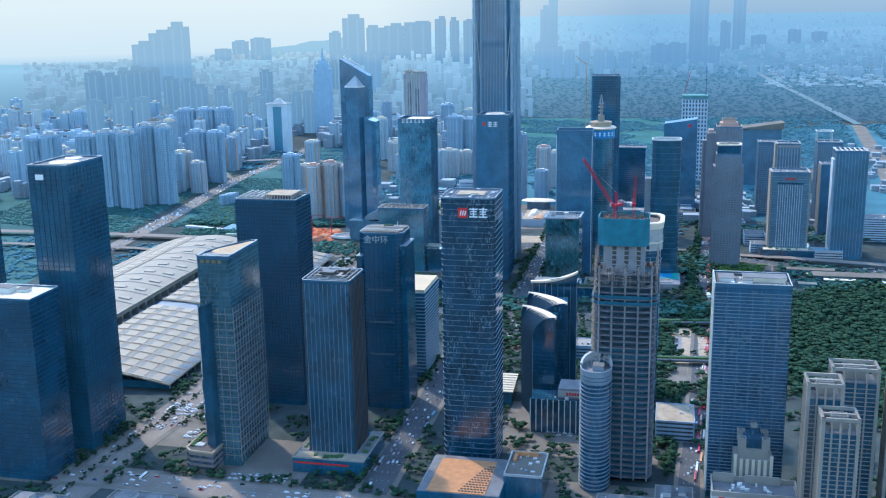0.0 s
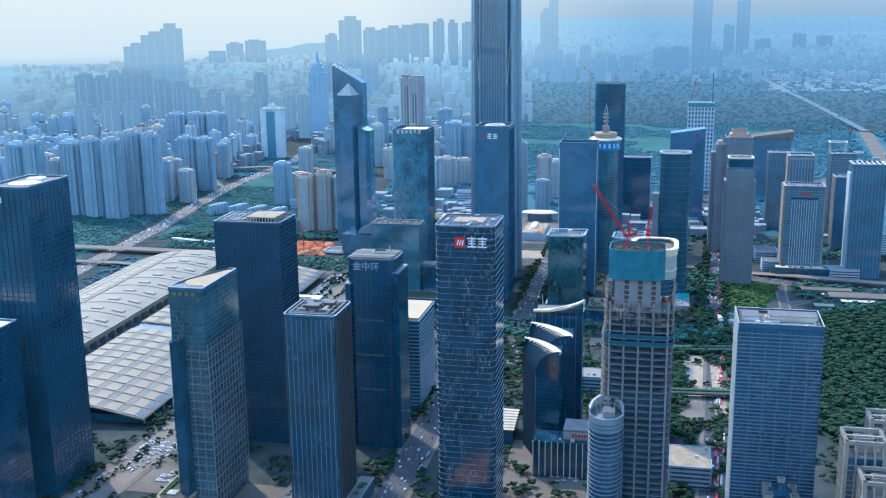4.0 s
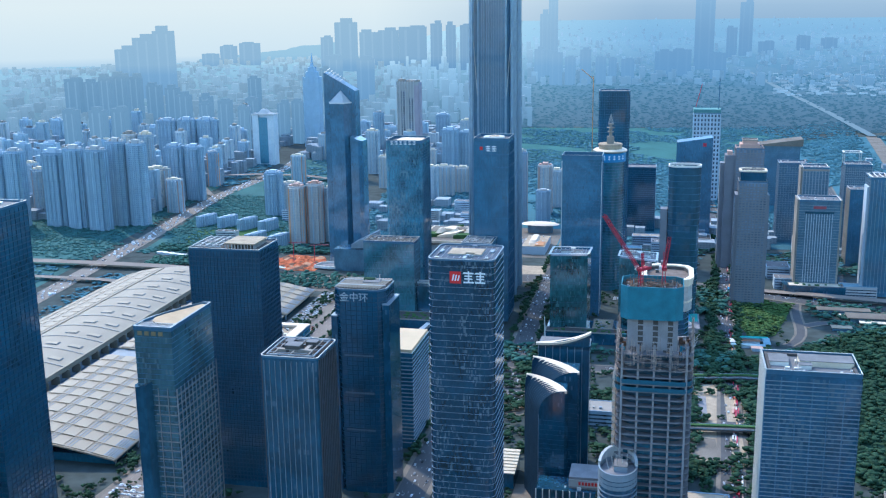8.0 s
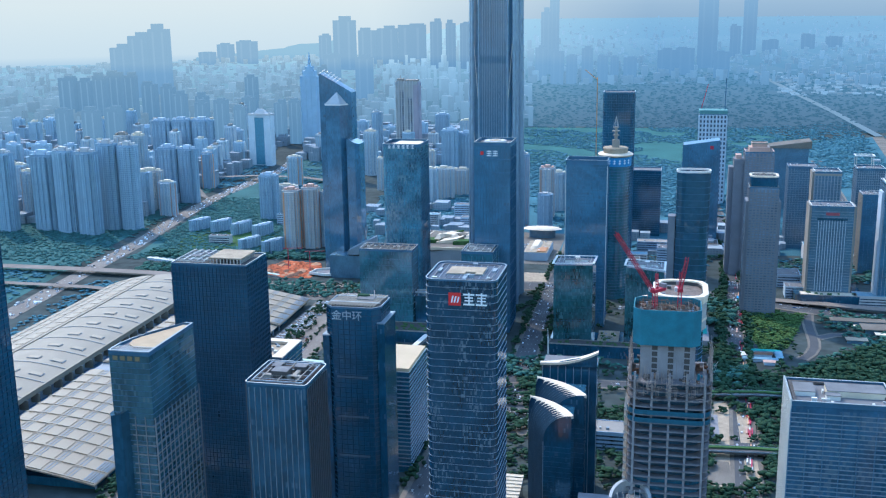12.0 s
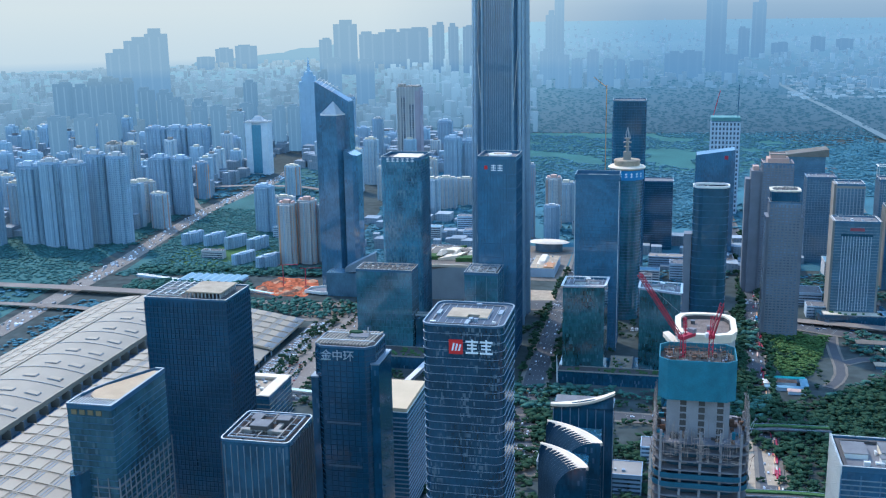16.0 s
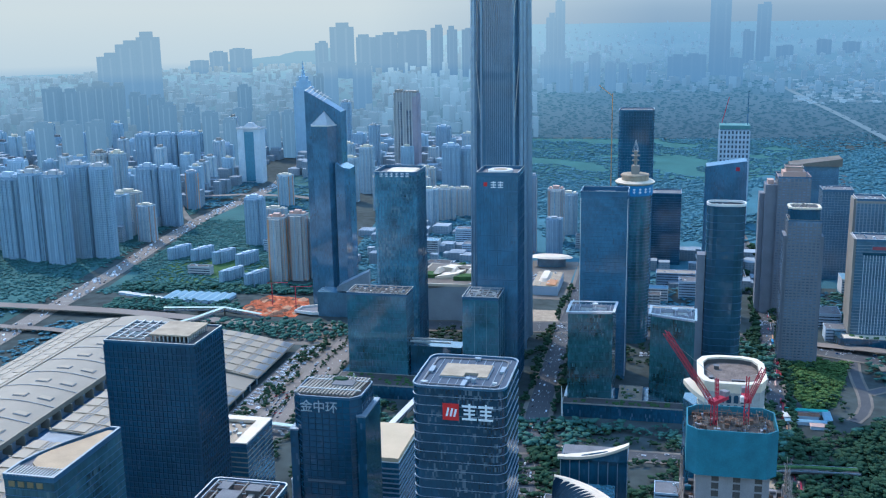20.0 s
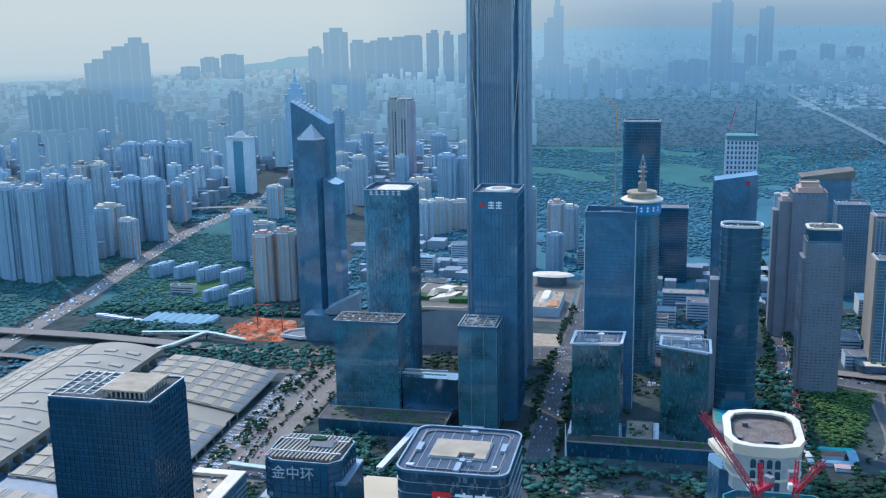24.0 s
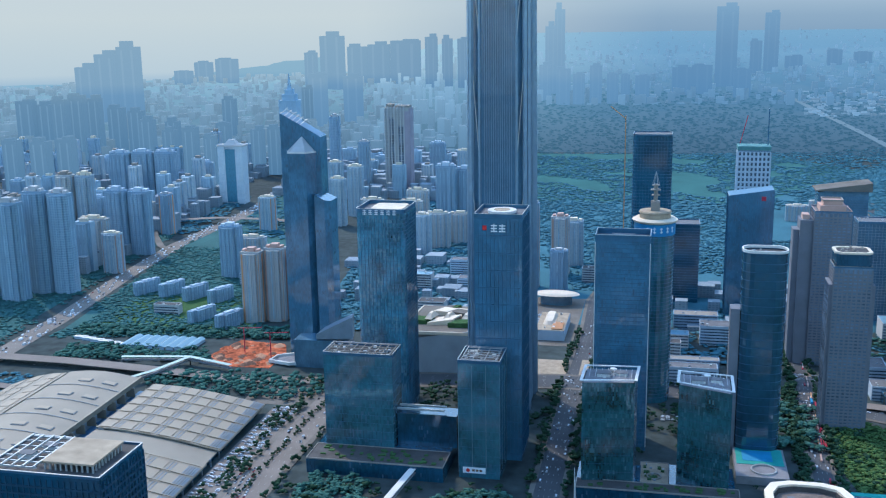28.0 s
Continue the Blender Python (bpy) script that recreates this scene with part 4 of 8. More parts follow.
# the tower with the red sign
F = office("office_tower", "tall dark glass tower with red square sign", (-39, 832), 47, 48, 245.5, GLASS_STREAK, 6, 6, band=(4.9, 0.16, 0.3, ALU), deck=plain("slate_blue_deck", (0.065, 0.085, 0.115), 0.8), rim=ALU, rim_high=1.2)
part("helipad_deck", MB().prism([(-12, -9), (0, -9), (0, -4), (7, -4), (7, -9), (12, -9), (12, 9), (-12, 9)], 245.6, 247.0), TAN, F, "tan raised helipad deck")
part("helipad_kerb", MB().ring(rrect(25, 19), rrect(23.8, 17.8), 245.6, 246.4), ALU, F)
for k in range(10):
    part("roof_track", MB().box(-20 + k * 4.4, -19.7 + k * 4.4, -21, 21, 245.6, 245.9), ALU, F)
part("gondola_rail", MB().ring(rrect(39, 40, 4, 3), rrect(37.5, 38.5, 4, 3), 245.9, 246.3), ROOF, F)
for x, y in ((-18, 0), (18, 4), (2, -18)):
    part("gondola", MB().box(x - 1.2, x + 1.2, y - 4, y + 4, 245, 247.0), ALU, F)
clutter(F, 38, 40, 245.5, 12, 12)
part("sign_square", MB().box(-7.5, 0.5, -24.7, -24.2, 229.5, 238), SIGN_RED, F, "red square sign")
for k in range(3):
    part("sign_mark", MB().prism([(-6 + k * 1.9, -24.85), (-5 + k * 1.9, -24.85), (-5 + k * 1.9, -24.7), (-6 + k * 1.9, -24.7)], 231.5, 236 - 0.3 * k, [(-5 + k * 1.9, -24.85), (-4 + k * 1.9, -24.85), (-4 + k * 1.9, -24.7), (-5 + k * 1.9, -24.7)]), SIGN_WHITE, F)
for x in (2.2, 10.4):
    for z0, z1, i in ((230, 231, 0), (232.6, 233.4, 0.8), (234.6, 235.4, 0.8), (236.6, 237.6, 0)):
        part("sign_bar", MB().box(x + i, x + 7.2 - i, -24.75, -24.3, z0, z1), SIGN_WHITE, F)
    part("sign_bar", MB().box(x + 3.2, x + 4.2, -24.7, -24.35, 230, 238.4), SIGN_WHITE, F, "white sign bars")
P = thing("podium_block", at(-42, 752), "low podium with orange timber roof deck", "podium")
part("glass_body", MB().box(-34, 34, -34, 38, 0, 20), GLASS_NAVY, P)
part("lower_deck", MB().box(-33.5, 33.5, -33.5, 37.5, 20, 20.4), ROOF, P)
part("roof_deck", MB().box(-26, 22, -33, 30, 20.4, 21), TIMBER, P, "orange timber roof deck")
me = MB().prism([(-1.1, 0), (0, -1.1), (1.1, 0), (0, 1.1)], 0, 0.5).mesh("deck_planter", ROOF_DARK)
for i in range(9):
    for j in range(12):
        if i > j * 0.55:
            put("deck_planter", me, P, pose(-2 + i * 2.7 + (j % 2) * 1.2, -30 + j * 4.4, 21))

# unfinished tower with safety screen and cranes
G = thing("unfinished_tower", at(93, 812), "unfinished concrete tower with teal safety screen and cranes", "building site")
SL = rrect(52, 46, 9, 4)
# slabs in a darker concrete grey than the core
slab = MB().prism(SL, 0, 0.8).mesh("floor_slab", plain("dark_slab_concrete", (0.17, 0.165, 0.175), 0.9, 0.0, 0.08, 0.35, 0.2))
fan = MB().prism([(-27.9, -17), (-25.8, -17), (-25.8, 17), (-27.9, 17)], 0, lambda x, y: 0.5 - (x + 25.8) * 0.75).mesh("catch_fan", plain("pale_edge_guard", (0.34, 0.33, 0.31), 0.8))
for k in range(35):
    put("floor_slab", slab, G, pose(0, 0, 4.5 + k * 5.3))
    if k < 31:
        put("catch_fan", fan, G, pose(0, 0, 5.3 + k * 5.3))
part("core", MB().box(-19, 15, -13, 13, 0, 209), CONCRETE, G, "raw concrete core with openings")
core_win = MB().box(-1.7, 1.7, -0.15, 0.3, 0, 3.0).mesh("core_opening", ROOF_DARK)
for k in range(6):
    for x in (-10, 0, 10):
        put("core_opening", core_win, G, pose(x, -13.05, 184 + k * 4.0))
col = MB().box(-0.7, 0.7, -0.7, 0.7, 0, 190).mesh("column", CONCRETE)
for x, y in [(-22, -22), (-11, -22), (0, -22), (11, -22), (22, -22), (-25, -10), (-25, 2), (-25, 14), (25, -10), (25, 2), (25, 14), (-11, 22), (0, 22), (11, 22)]:
    put("column", col, G, pose(x * 0.98, y * 0.98, 2))
part("inner_glazing", MB().prism(grown(SL, -4), 2, 120), GLASS_NAVY, G)
# added navy block between the floors imitates the shade inside open bays
part("dark_interior", MB().prism(grown(SL, -6), 120, 184), GRID_DARK, G)
rg = random.Random(4)
edge = MB().ring(grown(SL, 0.5), grown(SL, 0.2), 0, 3.0).mesh("edge_net", plain("blue_edge_net", (0.025, 0.095, 0.14), 0.8))
for k in (29, 30):
    put("edge_net", edge, G, pose(0, 0, 5.4 + k * 5.3))
for k in range(34):
    s = rg.choice("lr")
    q = rg.uniform(-22, 22)
    x, y = (q, -23.6) if s == "f" else ((-26.6, q * 0.9) if s == "l" else (26.6, q * 0.9))
    z = rg.uniform(160, 198)
    part("scaffold_pole", MB().bar((x, y, z), (x + rg.uniform(-3, 3), y + rg.uniform(-0.3, 0.3), z + rg.uniform(3, 9)), 0.14), RUST if rg.random() < 0.5 else STEEL, G)
tangle = MB()
for k in range(900):
    s = rg.choice("fllrr")
    q = rg.uniform(-22, 22)
    x, y = (q, -23.4 - rg.random()) if s == "f" else ((-24.6 - rg.random() * 1.5, q * 0.9) if s == "l" else (24.6 + rg.random() * 1.5, q * 0.9))
    z = 158 + 40 * rg.random() ** 0.7 if s != "f" else rg.uniform(174, 190)
    if rg.random() < 0.5:
        tangle.bar((x, y, z), (x, y, z + rg.uniform(4, 12)), 0.12)
    else:
        e = rg.uniform(-5, 5)
        tangle.bar((x, y, z), (x + (e if s == "f" else 0), y + (0 if s == "f" else e), z + rg.uniform(-0.4, 0.4)), 0.13)
for side in (-1, 1):
    for y in range(-17, 20, 3):
        for x in (24.4, 26.0):
            tangle.bar((side * x, y, 158), (side * x, y, 188 + 6 * rg.random()), 0.1)
    for z in range(160, 192, 3):
        for x in (24.4, 26.0):
            tangle.bar((side * x, -18, z), (side * x, 19, z), 0.1)
        if rg.random() < 0.7:
            tangle.box(24.4, 26, rg.uniform(-18, -2), rg.uniform(2, 19), z, z + 0.15) if side > 0 else tangle.box(-26, -24.4, rg.uniform(-18, -2), rg.uniform(2, 19), z, z + 0.15)
tagged(part("scaffold_tangle", tangle, plain("rusty_grey_scaffold", (0.29, 0.23, 0.20), 0.8, 0.1, 0.3, 0.6, island=0.6), G), kind="stuff")
part("safety_screen", MB().ring(rrect(42, 33, 5, 1, -3, 0), rrect(40.8, 31.8, 5, 1, -3, 0), 208, 231), TEAL_NET, G, "teal perforated safety screen")
part("formwork_deck", MB().prism(rrect(40.6, 31.6, 5, 1, -3, 0), 225, 226.5), ROOF_DARK, G, "rusty cluttered formwork deck")
for k in range(60):
    x, y, a, b = rg.uniform(-21, 15), rg.uniform(-13, 13), rg.uniform(0.5, 3.5), rg.uniform(0.5, 3)
    part("formwork_piece", MB().box(x - a / 2, x + a / 2, y - b / 2, y + b / 2, 226.5, 226.5 + rg.uniform(0.5, 2.8)), rg.choice([RUST, RUST, CONCRETE, ALU, ROOF_DARK]), G)

for k in range(34):
    x, y = rg.choice([(rg.uniform(-24, 24), rg.uniform(-21, -14)), (rg.uniform(-24, -20), rg.uniform(-18, 18)), (rg.uniform(16, 24), rg.uniform(-18, 18))])
    a, b = rg.uniform(1, 4), rg.uniform(1, 3)
    part("formwork_piece", MB().box(x - a / 2, x + a / 2, y - b / 2, y + b / 2, 186, 186 + rg.uniform(0.6, 4.5)), rg.choice([RUST, RUST, ROOF_DARK, CONCRETE, TEAL_NET]), G)
lattice_bars = MB()
for k in range(260):
    x, y, z = rg.uniform(-22, 16), rg.uniform(-14.5, 14.5), rg.uniform(226.5, 230.5)
    a = rg.choice([(rg.uniform(2, 9), 0, 0), (0, rg.uniform(2, 9), 0), (0, 0, rg.uniform(1, 4))])
    lattice_bars.bar((x, y, z), (min(16.8, x + a[0]), min(15, y + a[1]), z + a[2]), 0.14)
tagged(part("formwork_tangle", lattice_bars, plain("weathered_formwork_steel", (0.20, 0.16, 0.13), 0.7, 0.2), G), kind="stuff")


def crane(x, y, z, az, reach, rise, label):
    """A luffing tower crane: lattice mast, cab, jib."""
    c = thing("tower_crane", at(x, y, z, az), label, "crane", "red tower cranes")
    def lattice(name, a, b, s, n):
        a, b = Vector(a), Vector(b)
        ax = (b - a).normalized()
        p = ax.cross(Vector((0, 1, 0) if abs(ax.y) < 0.9 else (1, 0, 0))).normalized()
        q = ax.cross(p)
        mb = MB()
        cor = [(p * i + q * j) * s for i, j in ((1, 1), (-1, 1), (-1, -1), (1, -1))]
        for o in cor:
            mb.bar(a + o, b + o, 0.22)
        for k in range(n):
            u, w_ = a + (b - a) * k / n, a + (b - a) * (k + 1) / n
            for j in range(4):
                mb.bar(u + cor[j], w_ + cor[(j + 1) % 4], 0.11)
        part(name, mb, RED, c)
    lattice("mast", (0, 0, 0), (0, 0, 12), 1.1, 5)
    lattice("jib", (0, 1.5, 12), (0, 1.5 + reach, 12 + rise), 0.9, 14)
    lattice("a_frame", (0, -2, 13), (0, -1, 24), 0.6, 5)
    part("machine_deck", MB().box(-1.8, 1.8, -9, 2.5, 11.6, 13.6), RED, c)
    part("counterweight", MB().box(-1.9, 1.9, -9.5, -6.5, 13.6, 16), CONCRETE, c)
    part("cab", MB().box(1.8, 3.4, 0, 2.6, 12, 14.6), WHITE, c)
    part("pendant", MB().bar((0, -1, 24), (0, 1.5 + reach * 0.9, 12 + rise * 0.9), 0.08), STEEL, c)
    return c


crane(82, 814, 226.5, 135, 38, 44, "red luffing tower crane with raised jib")
crane(98, 817, 226.5, 176, 44, 32, "red luffing tower crane with steep jib")

# slim tower with white ring crown
X = thing("office_tower", at(124, 993), "dark rounded tower with white oval ring crown", "tower")
XP = rrect(42, 55, 13, 2)
part("glass_body", MB().prism(grown(XP, -2.5), 0, 186), GLASS_DARK, X)
bands(X, grown(XP, -2.5), 60, 168, 4.4, 0.5, 0.4, ALU_DARK)
part("crown_beam", MB().ring(grown(XP, 0.2), grown(XP, -2.4), 186, 190), CREAM_WHITE, X, "cream crown wall over arched openings")
part("crown_beam", MB().ring(grown(XP, 0.0), grown(XP, -2.4), 171.5, 173), CREAM_WHITE, X)
part("crown_ring", MB().ring(grown(XP, 0.8), grown(XP, -3.4), 190, 192.4), CREAM_WHITE, X, "cream-white oval crown ring")
part("ring_lip", MB().ring(grown(XP, -3.2), grown(XP, -4.0), 188.6, 191.2), ROOF_DARK, X)
part("roof_deck", MB().prism(grown(XP, -3.1), 187.5, 188.6), plain("brown_grey_roof_deck", (0.17, 0.135, 0.115), 0.9, 0.0, 0.15, 0.45, 0.1, fine=0.8), X, "brown-grey roof deck inside the ring")
# cream wall greyed in its base colour for the shade below the ring
part("crown_wall", MB().ring(grown(XP, -0.4), grown(XP, -2.4), 164, 186), plain("shade_greyed_cream_stucco", (0.36, 0.35, 0.33), 0.8), X, "cream crown wall with dark arched windows")
win = MB().prism([(-1.5, 0), (1.5, 0), (1.5, 4.2), (0.8, 5.2), (-0.8, 5.2), (-1.5, 4.2)], -0.25, 0.3)
win.v = [(x, z, y) for x, y, z in win.v]
win_me = win.mesh("arched_window", GLASS_DARK)
for z in (166, 172.6, 179.2):
    for k in range(4):
        put("arched_window", win_me, X, pose(-6.6 + k * 4.4, -27.15, z))
    for k in range(5):
        put("arched_window", win_me, X, pose(0, 0, 0, 0, 0, 90) @ pose(-9 + k * 4.5, -20.65, z))
        put("arched_window", win_me, X, pose(0, 0, 0, 0, 0, -90) @ pose(-9 + k * 4.5, -20.65, z))
    for k in (-1, 1):
        for s in (-1, 1):
            put("arched_window", win_me, X, pose(k * 14.6, -21.3, 0, 0, 0, k * 45) @ pose(s * 3.4, -0.4, z))
plant(X, [(-9, 10, 3, 3, 188.5, 2.4), (-13, -9, 2, 4, 188.5, 1.2), (4, -13, 8, 1.5, 188.5, 1)], ROOF_DARK)
horn = MB()
for k in range(13):
    f = k / 12
    a_ = radians(200 + 75 * f)
    ox, oy = -6 + 26 * math.cos(a_), 4 + 30 * math.sin(a_)
    wd = 1.2 + 5.5 * math.sin(math.pi * min(1.0, 0.25 + 0.75 * f))
    z = 186 - 12 * f ** 1.3
    horn.v += [(ox, oy, z - 3), (ox, oy, z), (ox + wd * 0.8, oy + wd * 0.5, z + 0.4), (ox + wd * 0.8, oy + wd * 0.5, z - 3)]
    if k:
        u, w_ = 4 * (k - 1), 4 * k
        horn.f += [(u + j, w_ + j, w_ + (j + 1) % 4, u + (j + 1) % 4) for j in range(4)]
horn.f += [(3, 2, 1, 0), (48, 49, 50, 51)]
part("side_horn", horn, CREAM_WHITE, X, "cream-white curved side blade")
part("side_volume", MB().prism([(-30, -4), (-24, -15), (-14, -22), (-6, -22), (-6, 10), (-29, 6)], 0, 172), GLASS_DARK, X)

# white louvred tower
LOUVRE = plain("grey_white_louvre", (0.18, 0.225, 0.265), 0.5, 0.1, 0.08, 0.35)
H = office("office_tower", "pale louvred glass tower with open roof rim", (191, 783), 59, 41, 182, GLASS_ROOMS, band=(2.9, 0.5, 0.5, LOUVRE), fin=(9.6, 0.7, 0.35, ALU_DARK, "fr"), deck=ROOF, rim=STEEL, rim_high=3.2)
part("roof_grille", MB().ring(rrect(56, 38), rrect(52, 34), 182.3, 184), ROOF_DARK, H, "dark open roof grille")
fins(H, 59, 41, 5, 186, 1.5, 0.5, 0.9, WHITE, "edge_louvre", "l")
plant(H, [(10, 4, 34, 14, 182, 4)], CREAM)
plant(H, [(-20, 4, 12, 16, 182, 3), (-4, -6, 8, 6, 182, 3)], WHITE)
clutter(H, 50, 32, 182, 22, 71, WHITE)

# round banded tower
I = thing("round_tower", at(67, 783), "slim round tower with pale metal sun bands", "tower")
IP = circle(0, 0, 13, 24, 17)
part("glass_body", MB().prism(IP, 0, 104), GLASS_ROOMS, I)
bands(I, IP, 3, 96, 3.6, 0.8, 0.6, LOUVRE)
bands(I, IP, 96.5, 104, 3.2, 2.6, 0.3, LOUVRE)
part("roof_deck", MB().prism(grown(IP, -1), 104, 104.5), CONCRETE, I)
plant(I, [(2, 2, 9, 12, 104.5, 4)], ALU)
part("crown_ring", MB().ring(grown(IP, 0.4), grown(IP, -0.6), 103, 108), ALU, I)
part("crown_arch", MB().prism([(x, y) for x, y in grown(IP, 0.5) if y > -2] + [(x, y) for x, y in reversed(grown(IP, -1.4)) if y > -2], 108, lambda x, y: 110 + y * 0.35), STEEL, I, "raised metal crown arch")
for k in range(5):
    part("crown_mast", MB().bar((-6 + 3 * k, -4 + 2 * k, 106), (-8 + 3.5 * k, -6 + 2 * k, 116), 0.3), STEEL, I)

# ---- middle row ----
t = office("office_block", "broad glass office slab with framed roof deck", (-182, 1481), 70, 34, 109, GLASS_TEAL, band=(8.4, 0.25, 0.06, ALU_DARK), deck=ROOF_DARK, rim=STEEL, rim_high=3)
for k in range(9):
    part("roof_beam", MB().box(-32 + k * 8 - 0.3, -32 + k * 8 + 0.3, -16, 16, 111.2, 111.9), STONE, t)
for k in range(4):
    part("roof_beam", MB().box(-34, 34, -13 + k * 8.6 - 0.3, -13 + k * 8.6 + 0.3, 111.9, 112.5), STONE, t)
clutter(t, 60, 26, 109, 40, 21)
part("podium", MB().box(-44, 92, -54, 18, 0, 15), GLASS_DARK, t, "dark glass podium with roof garden")
lid(t, -44, 92, -54, -17.5, 15, ROOF_DARK, 40)
part("bridge_frame", MB().box(36, 84, -6, -4.5, 52, 54).box(36, 84, 4.5, 6, 52, 54), STEEL, t)
part("link_block", MB().box(36, 96, -6, 16, 15, 48), GLASS_DARK, t)
t = office("office_tower", "mirror glass tower with framed plant roof", (-61, 1448), 40, 42, 115, GLASS_TEAL, band=(8.4, 0.25, 0.06, ALU_DARK), fin=(13, 0.3, 0.12, ALU, "flr"), deck=ROOF_DARK, rim=STEEL, rim_high=3.5)
clutter(t, 32, 34, 115, 50, 22)
for k in range(6):
    part("roof_beam", MB().box(-17.5, 17.5, -18 + k * 7.1, -17.4 + k * 7.1, 117.8, 118.5), STEEL, t)
for k in range(4):
    part("roof_beam", MB().box(-17 + k * 11, -16.4 + k * 11, -19, 19, 118.5, 119.1), STEEL, t)
part("glass_screen", MB().ring(rrect(39.6, 41.6), rrect(39.0, 41.0), 109, 115), GLASS_GREY, t, "paler open top storey")
part("sign_board", MB().box(-16, 6, -21.6, -21.1, 5, 11), SIGN_WHITE, t, "white sign board over the entrance")
part("sign_mark", MB().disc(0, 0, 1.8, 0, 0.3, 16), SIGN_RED, t, "red round mark", pose(-11, -21.6, 8, 90, 0, 0))
for k in range(3):
    part("sign_bar", MB().box(-7 + 3.6 * k, -4.4 + 3.6 * k, -21.8, -21.55, 7, 9.2), RUST, t)

Z1 = office("office_tower", "tall dark blue tower with round helipad", (-43, 1497), 46, 51, 245, GLASS_MID, fin=(3.8, 0.35, 0.4, ALU_DARK), band=(17, 1.0, 0.3, ALU_DARK), rim=STEEL, rim_high=4)
part("helipad", MB().disc(0, 0, 14, 246, 248.5, 36), WHITE, Z1, "white round helipad")
part("helipad_mark", MB().disc(0, 0, 8, 248.5, 248.8, 30), TAN, Z1)
part("sign_mark", MB().box(-15, -11, -26.1, -25.6, 233, 237.5), SIGN_RED, Z1)
for x in (-7, 1):
    for z in (231.5, 234.3, 237):
        part("sign_bar", MB().box(x, x + 6, -26.1, -25.6, z, z + 1.1), SIGN_WHITE, Z1)
    part("sign_bar", MB().box(x + 2.5, x + 3.5, -26.05, -25.6, 231.5, 239), SIGN_WHITE, Z1)
# pale panes of this glass paint the mirrored patch on its face
L1 = office("office_tower", "blue mirror tower with pale round roof", (-173, 1619), 54, 56, 227, curtain("mirror_glass_reflection_patches", (0.058, 0.152, 0.210), 1.5, 4.0, rough=0.06, tilt=0.025, vary=0.75, ior=2.1, blinds_glints=0.4, streak=1.6, shade=(0.15, 0.26, 0.31)), 5, 4, fin=(4.0, 0.3, 0.35, ALU_DARK), band=(4.2, 0.35, 0.15, ALU_DARK), rim=STEEL, rim_high=4.5)
part("roof_lid", MB().prism(rrect(36, 36, 5, 3, 4, 0), 228, 230), CREAM, L1)
for k in range(6):
    for z in (225.4, 227.4, 229.4):
        part("sign_bar", MB().box(-19 + k * 6.6, -14.8 + k * 6.6, -28.7, -28.2, z, z + 0.6), SIGN_WHITE, L1)
    part("sign_bar", MB().box(-17.2 + k * 6.6, -16.6 + k * 6.6, -28.7, -28.25, 225.0, 230.4), SIGN_WHITE, L1)

K1 = thing("office_tower", at(-296, 1797), "dark faceted tower with a slanting roof", "tower")
KP = [(-32, -10), (20, -10), (20, 16), (-32, 16)]
KF = [(-24, -10), (-18, -25), (5, -25), (14, -10)]
KT = lambda x, y: 316 - (x + 32) * 0.56
part("glass_body", MB().prism(KP, 0, KT), GLASS_MID, K1)
part("front_volume", MB().prism(KF, 0, 268), GLASS_MID, K1, "lower faceted glass front")
part("roof_slope", MB().prism([(-31, -9), (19, -9), (19, 15), (-31, 15)], 250, lambda x, y: KT(x, y) + 0.5), ALU_DARK, K1)
part("front_rim", MB().ring(grown(KF, 0.5), grown(KF, -1.0), 267.5, 269.5), WHITE, K1, "white roof edge")
for k in range(6):
    part("roof_gantry", MB().bar((-31 + k * 5, -9, KT(-31 + k * 5, 0)), (-27 + k * 5, 8, KT(-31 + k * 5, 0) + 6), 0.5), STEEL, K1)
part("gantry_rail", MB().bar((-29, 8, KT(-29, 0) + 5), (2, 8, KT(2, 0) + 6), 0.6), STEEL, K1)
pyr = MB()
pyr.v = [(-23, -11, 269.5), (-17, -24, 269.5), (5, -24, 269.5), (13, -11, 269.5), (-3, -12, 288)]
pyr.f = [(0, 1, 4), (1, 2, 4), (2, 3, 4), (3, 0, 4), (3, 2, 1, 0)]
part("glass_prism", pyr, STEEL, K1, "pale pyramid skylight")
part("wing", MB().prism([(14, -24), (27, -24), (32, -14), (32, 12), (14, 12)], 0, lambda x, y: 216 - (x - 14) * 0.5), GLASS_MID, K1, "lower stepped glass wing")
part("podium", MB().box(-10, 60, -56, -26, 0, 36), GLASS_GREY, K1)
part("lattice_canopy", MB().prism([(20, -56), (66, -50), (60, -22), (20, -20)], 38, lambda x, y: 44 + (x - 20) * 0.5), ALU, K1)

# the supertall tower
PA_STEEL = plain("blue_grey_steel", (0.22, 0.31, 0.40), 0.45, 0.4, 0.1, 0.2)
PA_BAND = plain("slate_blue_louvre", (0.075, 0.16, 0.25), 0.5, 0.2, 0.1, 0.2)
PA_GLASS = curtain("pale_blue_tower_glass", (0.095, 0.185, 0.275), 1.5, 4.5, rough=0.1, tilt=0.012, vary=0.18, ior=1.9)
PA = thing("skyscraper", at(-46, 1640), "supertall steel and glass skyscraper with stone ribs", "skyscraper")
def pa_poly(s):
    return [(x * s, y * s) for x, y in rrect(64, 64, 9, 1)]
part("glass_body", MB().prism(pa_poly(1.0), 0, 560, pa_poly(0.90)), PA_GLASS, PA)
